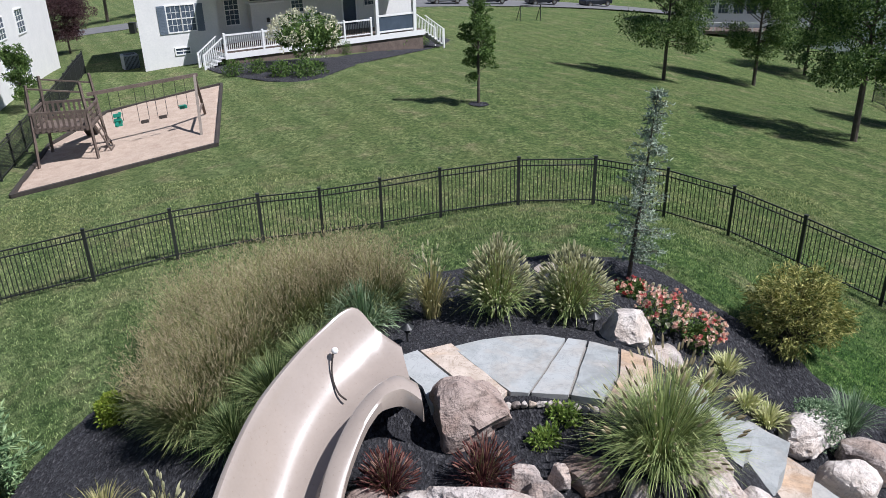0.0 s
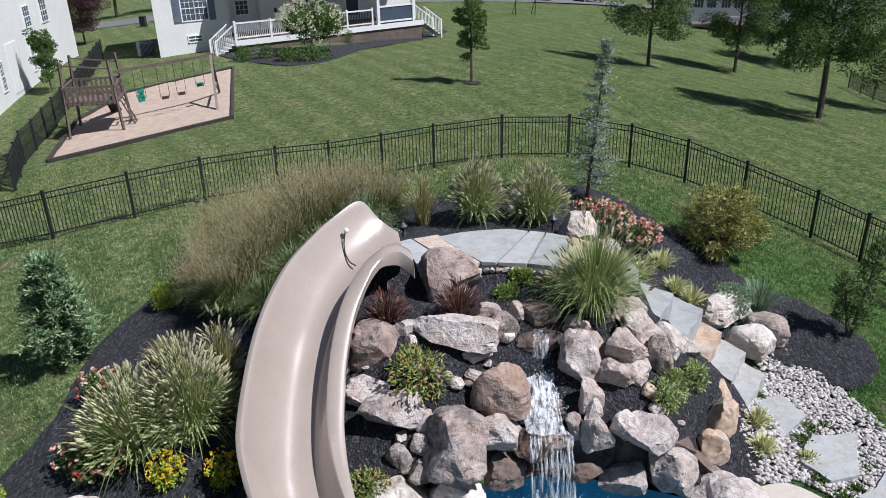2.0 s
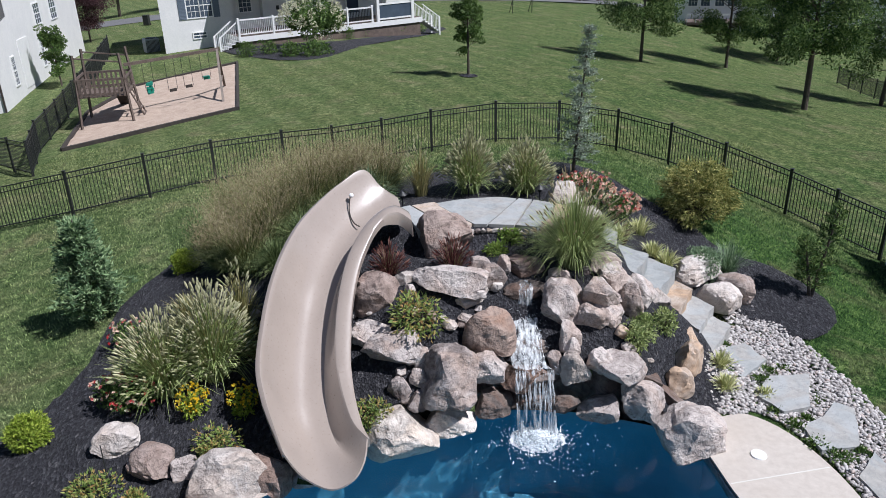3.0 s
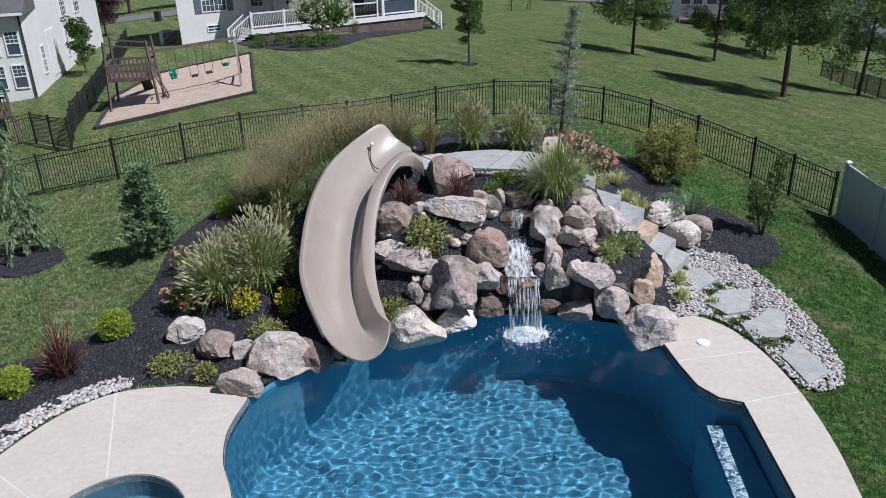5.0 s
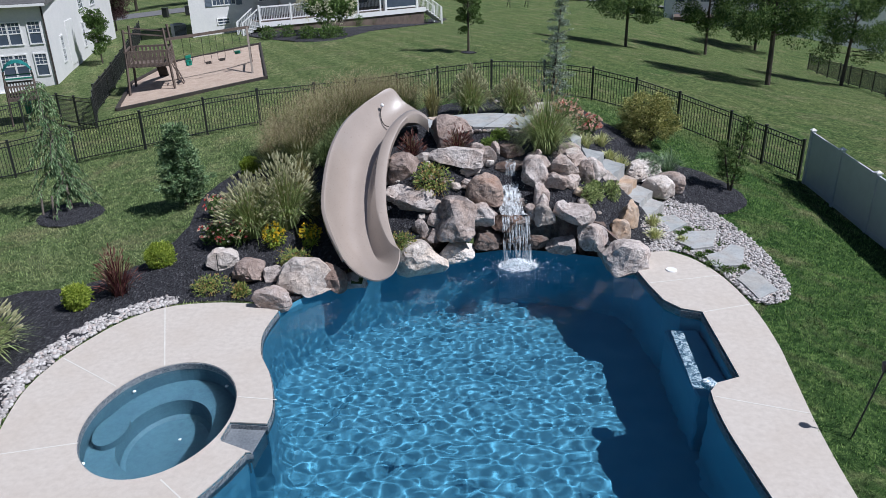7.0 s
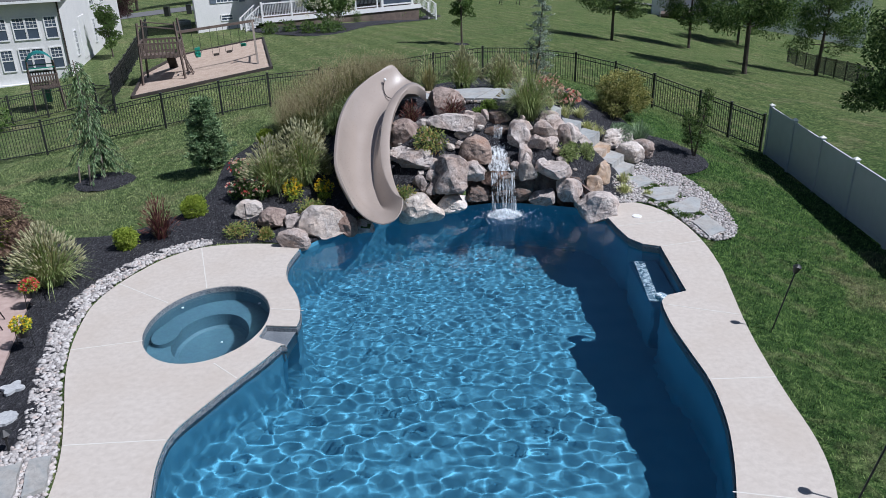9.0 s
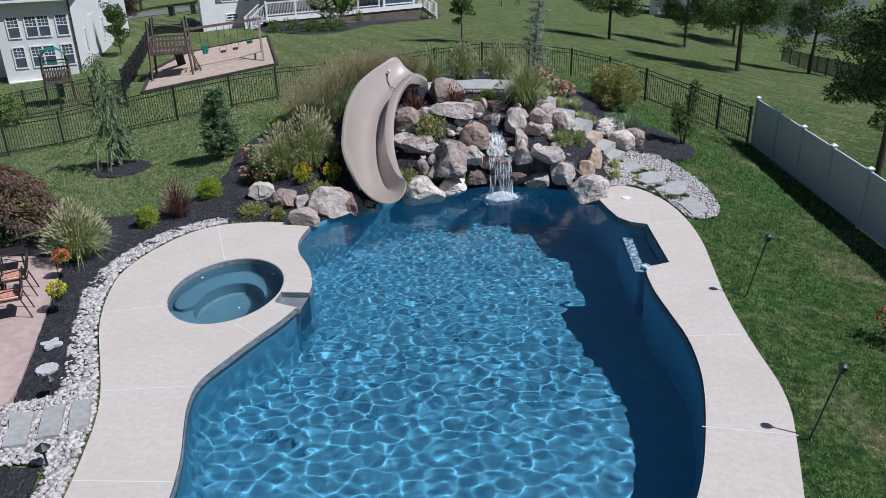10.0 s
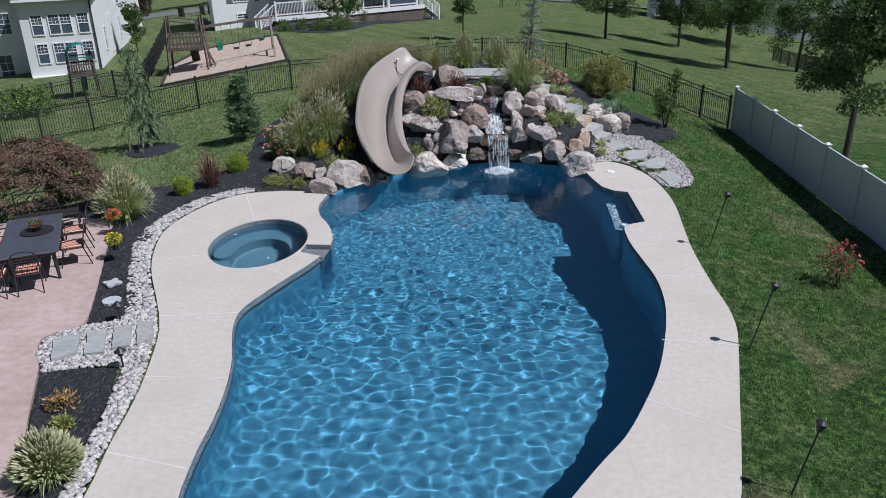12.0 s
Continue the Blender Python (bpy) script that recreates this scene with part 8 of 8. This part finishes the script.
def chair_proto():
    c = thing("patio_chair", (0, 0, 0.012), "black metal patio chair with a red striped cushion", "chair", "patio chairs")
    seat = boxed(-0.25, 0.25, -0.25, 0.25, 0.42, 0.445, 0.01)
    part("seat", seat, IRON, c)
    part("cushion", boxed(-0.24, 0.24, -0.24, 0.24, 0.445, 0.51, 0.025), CUSHION, c, "red and tan striped cushion")
    for sx in (-0.25, 0.25):
        part("front_leg", rod(bmesh.new(), (sx, -0.30, 0), (sx, -0.20, 0.44), 0.014, 0.014, 8), IRON, c)
        part("back_leg", rod(bmesh.new(), (sx, 0.36, 0), (sx, 0.22, 0.46), 0.014, 0.014, 8), IRON, c)
        arm = bmesh.new()
        pts = smooth_line([(sx, -0.24, 0.44), (sx * 1.1, -0.26, 0.60), (sx * 1.12, -0.05, 0.66), (sx, 0.26, 0.66)], 4)
        for a, b in zip(pts, pts[1:]):
            rod(arm, a, b, 0.013, 0.013, 6)
        part("arm", arm, IRON, c)
    back = bmesh.new()
    pts = smooth_line([(-0.25, 0.22, 0.44), (-0.26, 0.30, 0.80), (-0.15, 0.34, 0.98), (0.15, 0.34, 0.98), (0.26, 0.30, 0.80), (0.25, 0.22, 0.44)], 4)
    for a, b in zip(pts, pts[1:]):
        rod(back, a, b, 0.014, 0.014, 6)
    part("back_frame", back, IRON, c)
    for k in range(6):
        z = 0.54 + 0.07 * k
        part("back_slat", rod(bmesh.new(), (-0.25, 0.24 + 0.016 * k, z), (0.25, 0.24 + 0.016 * k, z), 0.010, 0.010, 6), IRON, c)
    return c


chair = chair_proto()
chair.matrix_basis = pose(-8.66, -2.52, 0.012, 0, 0, -66 - 0)
for x, y, a in ((-9.05, -1.55, -66), (-8.98, -3.92, 204), (-9.62, -4.18, 200), (-9.95, -1.00, 24), (-10.45, -2.20, 114), (-10.2, -3.1, 114)):
    copy_thing(chair, pose(x, y, 0.012, 0, 0, a))


def bench_proto():
    c = thing("garden_bench", (-10.35, -0.35, 0.012), "ornate dark cast metal bench behind the table", "bench", turn=24)
    part("seat", boxed(-0.75, 0.75, -0.25, 0.25, 0.42, 0.45, 0.01), IRON, c)
    for s in (-0.72, 0.72):
        part("leg", rod(bmesh.new(), (s, -0.22, 0), (s, -0.22, 0.43), 0.02, 0.02, 8), IRON, c)
        part("leg", rod(bmesh.new(), (s, 0.26, 0), (s, 0.26, 1.0), 0.02, 0.02, 8), IRON, c)
    for k in range(4):
        x = -0.54 + 0.36 * k
        sc = bmesh.new()
        for q in range(14):
            a0, a1 = q * 0.6, (q + 1) * 0.6
            r0, r1 = 0.16 * (1 - q / 17), 0.16 * (1 - (q + 1) / 17)
            rod(sc, (x + r0 * math.cos(a0), 0.27, 0.72 + r0 * 1.4 * math.sin(a0)), (x + r1 * math.cos(a1), 0.27, 0.72 + r1 * 1.4 * math.sin(a1)), 0.012, 0.012, 5)
        part("scroll", sc, IRON, c)
    part("top_rail", rod(bmesh.new(), (-0.74, 0.26, 1.0), (0.74, 0.26, 1.0), 0.02, 0.02, 8), IRON, c)


bench_proto()


def hanging_pot(x, y, petals, label):
    p = thing("flower_pot", (x, y, 0.0), label, "planter", "flower pots on stands")
    st = bmesh.new()
    for s in (-0.16, 0.16):
        rod(st, (s, 0, 0), (s * 0.9, 0, 0.5), 0.008, 0.008, 6)
    bmesh.ops.create_circle(st, segments=16, radius=0.14, matrix=pose(0, 0, 0.42))
    part("stand", st, BLACK_METAL, p)
    pot = bmesh.new()
    rod(pot, (0, 0, 0.28), (0, 0, 0.46), 0.09, 0.13, 18)
    part("pot", pot, BLACK_METAL, p)
    r = random.Random(int(x * 100))
    part("foliage", leaf_mesh("foliage", cloud(r, (0, 0, 0.52), (0.17, 0.17, 0.12), 220, 0.06, 0.035), LEAF_LIME), None, p)
    part("blossom", leaf_mesh("blossom", cloud(r, (0, 0, 0.56), (0.17, 0.17, 0.12), 130, 0.05, 0.045, 0.8), petals), None, p)


hanging_pot(-8.45, -0.70, RED, "black pot of red and orange flowers on a wire stand")
hanging_pot(-7.74, -2.36, YELLOW, "black pot of yellow flowers on a wire stand")
for x, y, kind in ((-7.30, -3.70, 0), (-6.95, -4.58, 1)):
    bm = bmesh.new()
    ring = []
    for k in range(48):
        a = k * 6.283 / 48
        r = 0.17 * (1 + 0.28 * math.cos(4 * a)) if kind == 0 else 0.19 * (1 + 0.05 * math.cos(12 * a))
        ring.append(Vector((r * math.cos(a), r * math.sin(a), 0)))
    solid("garden_plaque", slab(ring, -0.02, 0.03), TILE_PALE, "pale cast stone garden plaque lying on the mulch", "plaque", group="garden plaques", at=pose(x, y, float(land(x, y)) + 0.075) @ Matrix.Diagonal((1.0, 1.0, 1, 1)))
solid("speaker_stake", rod(bmesh.new(), (0, 0, -0.1), (0.02, 0, 0.75), 0.010, 0.010, 6), BLACK_METAL, "thin dark plant stake in the mulch", "stake", at=pose(*on_land(-4.95, 3.35)))
# low planting between the stones and in the lower bed
for x, y, h, w in ((6.02, 5.98, 0.13, 0.42), (6.30, 6.34, 0.13, 0.34), (6.62, 6.45, 0.12, 0.26), (6.95, 5.62, 0.12, 0.30), (6.80, 5.40, 0.12, 0.34), (6.12, 4.66, 0.13, 0.40), (6.30, 4.20, 0.13, 0.42), (6.52, 3.88, 0.13, 0.46), (6.86, 3.98, 0.12, 0.32), (5.95, 5.05, 0.12, 0.34), (5.72, 7.22, 0.12, 0.3), (6.38, 4.86, 0.10, 0.26)):
    dome_shrub(x, y, h, w, "MOSS")
for x, y, h, w in ((5.35, 6.25, 0.42, 0.55), (5.30, 5.72, 0.40, 0.5), (5.95, 5.55, 0.28, 0.35)):
    fountain_grass(x, y, h, w, "VARIEGATED")
fountain_grass(-5.50, -10.15, 0.78, 0.95, "PLUME")
dome_shrub(-6.13, -8.45, 0.42, 0.52, "RUST")
dome_shrub(-5.88, -9.02, 0.32, 0.36, "HEATHER")
dome_shrub(-11.6, 3.4, 0.8, 1.6, "LIME")

# ---- short grass on the near lawn ----
def in_poly(x, y, poly):
    hit = np.zeros(x.shape, bool)
    for i in range(len(poly)):
        (x0, y0), (x1, y1) = poly[i - 1][:2], poly[i][:2]
        if y0 == y1:
            continue
        hit ^= ((y0 > y) != (y1 > y)) & (x < (x1 - x0) * (y - y0) / (y1 - y0) + x0)
    return hit


def lawn_blades(count, seed):
    r = np.random.RandomState(seed)
    x, y = r.uniform(-17, 13, count), r.uniform(-13, 26, count)
    gone = in_poly(x, y, deck_hole) | in_poly(x, y, bed_line) | in_poly(x, y, smooth_line(PATIO_LINE, 3, True)) | in_poly(x, y, smooth_line(PEB_L, 2, True)) | in_poly(x, y, smooth_line(PEB_R, 2, True))
    gone |= in_poly(x, y, pool_line) | in_poly(x, y, ring_poly)
    x, y = x[~gone], y[~gone]
    z = np.concatenate([land(a, b) for a, b in zip(np.array_split(x, 20), np.array_split(y, 20))]) + 0.03 * np.sin(x * 0.9) * np.sin(y * 0.7)
    n = len(x)
    a, h, w = r.uniform(0, 6.283, n), r.uniform(0.03, 0.08, n), r.uniform(0.006, 0.013, n)
    b, lean = r.uniform(0, 6.283, n), r.uniform(0.0, 0.08, n)
    v = np.empty((n, 3, 3))
    for k, s in ((0, -1), (1, 1)):
        v[:, k] = np.stack([x + s * w * np.cos(a), y + s * w * np.sin(a), z - 0.01], 1)
    v[:, 2] = np.stack([x + lean * np.cos(b), y + lean * np.sin(b), z + h], 1)
    me = bpy.data.meshes.new("grass")
    me.vertices.add(3 * n)
    me.vertices.foreach_set("co", v.ravel())
    me.loops.add(3 * n)
    me.loops.foreach_set("vertex_index", np.arange(3 * n))
    me.polygons.add(n)
    me.polygons.foreach_set("loop_start", np.arange(0, 3 * n, 3))
    me.update(calc_edges=True)
    me.materials.append(G_LAWN)
    return tagged(new("grass", me), "short mown grass blades of the near lawn", "grass", kind="stuff")


ring_poly = smooth_line(TREE_RING, 3, True)
G_LAWN = make_lawn_blade()
lawn_blades(400000, 4)
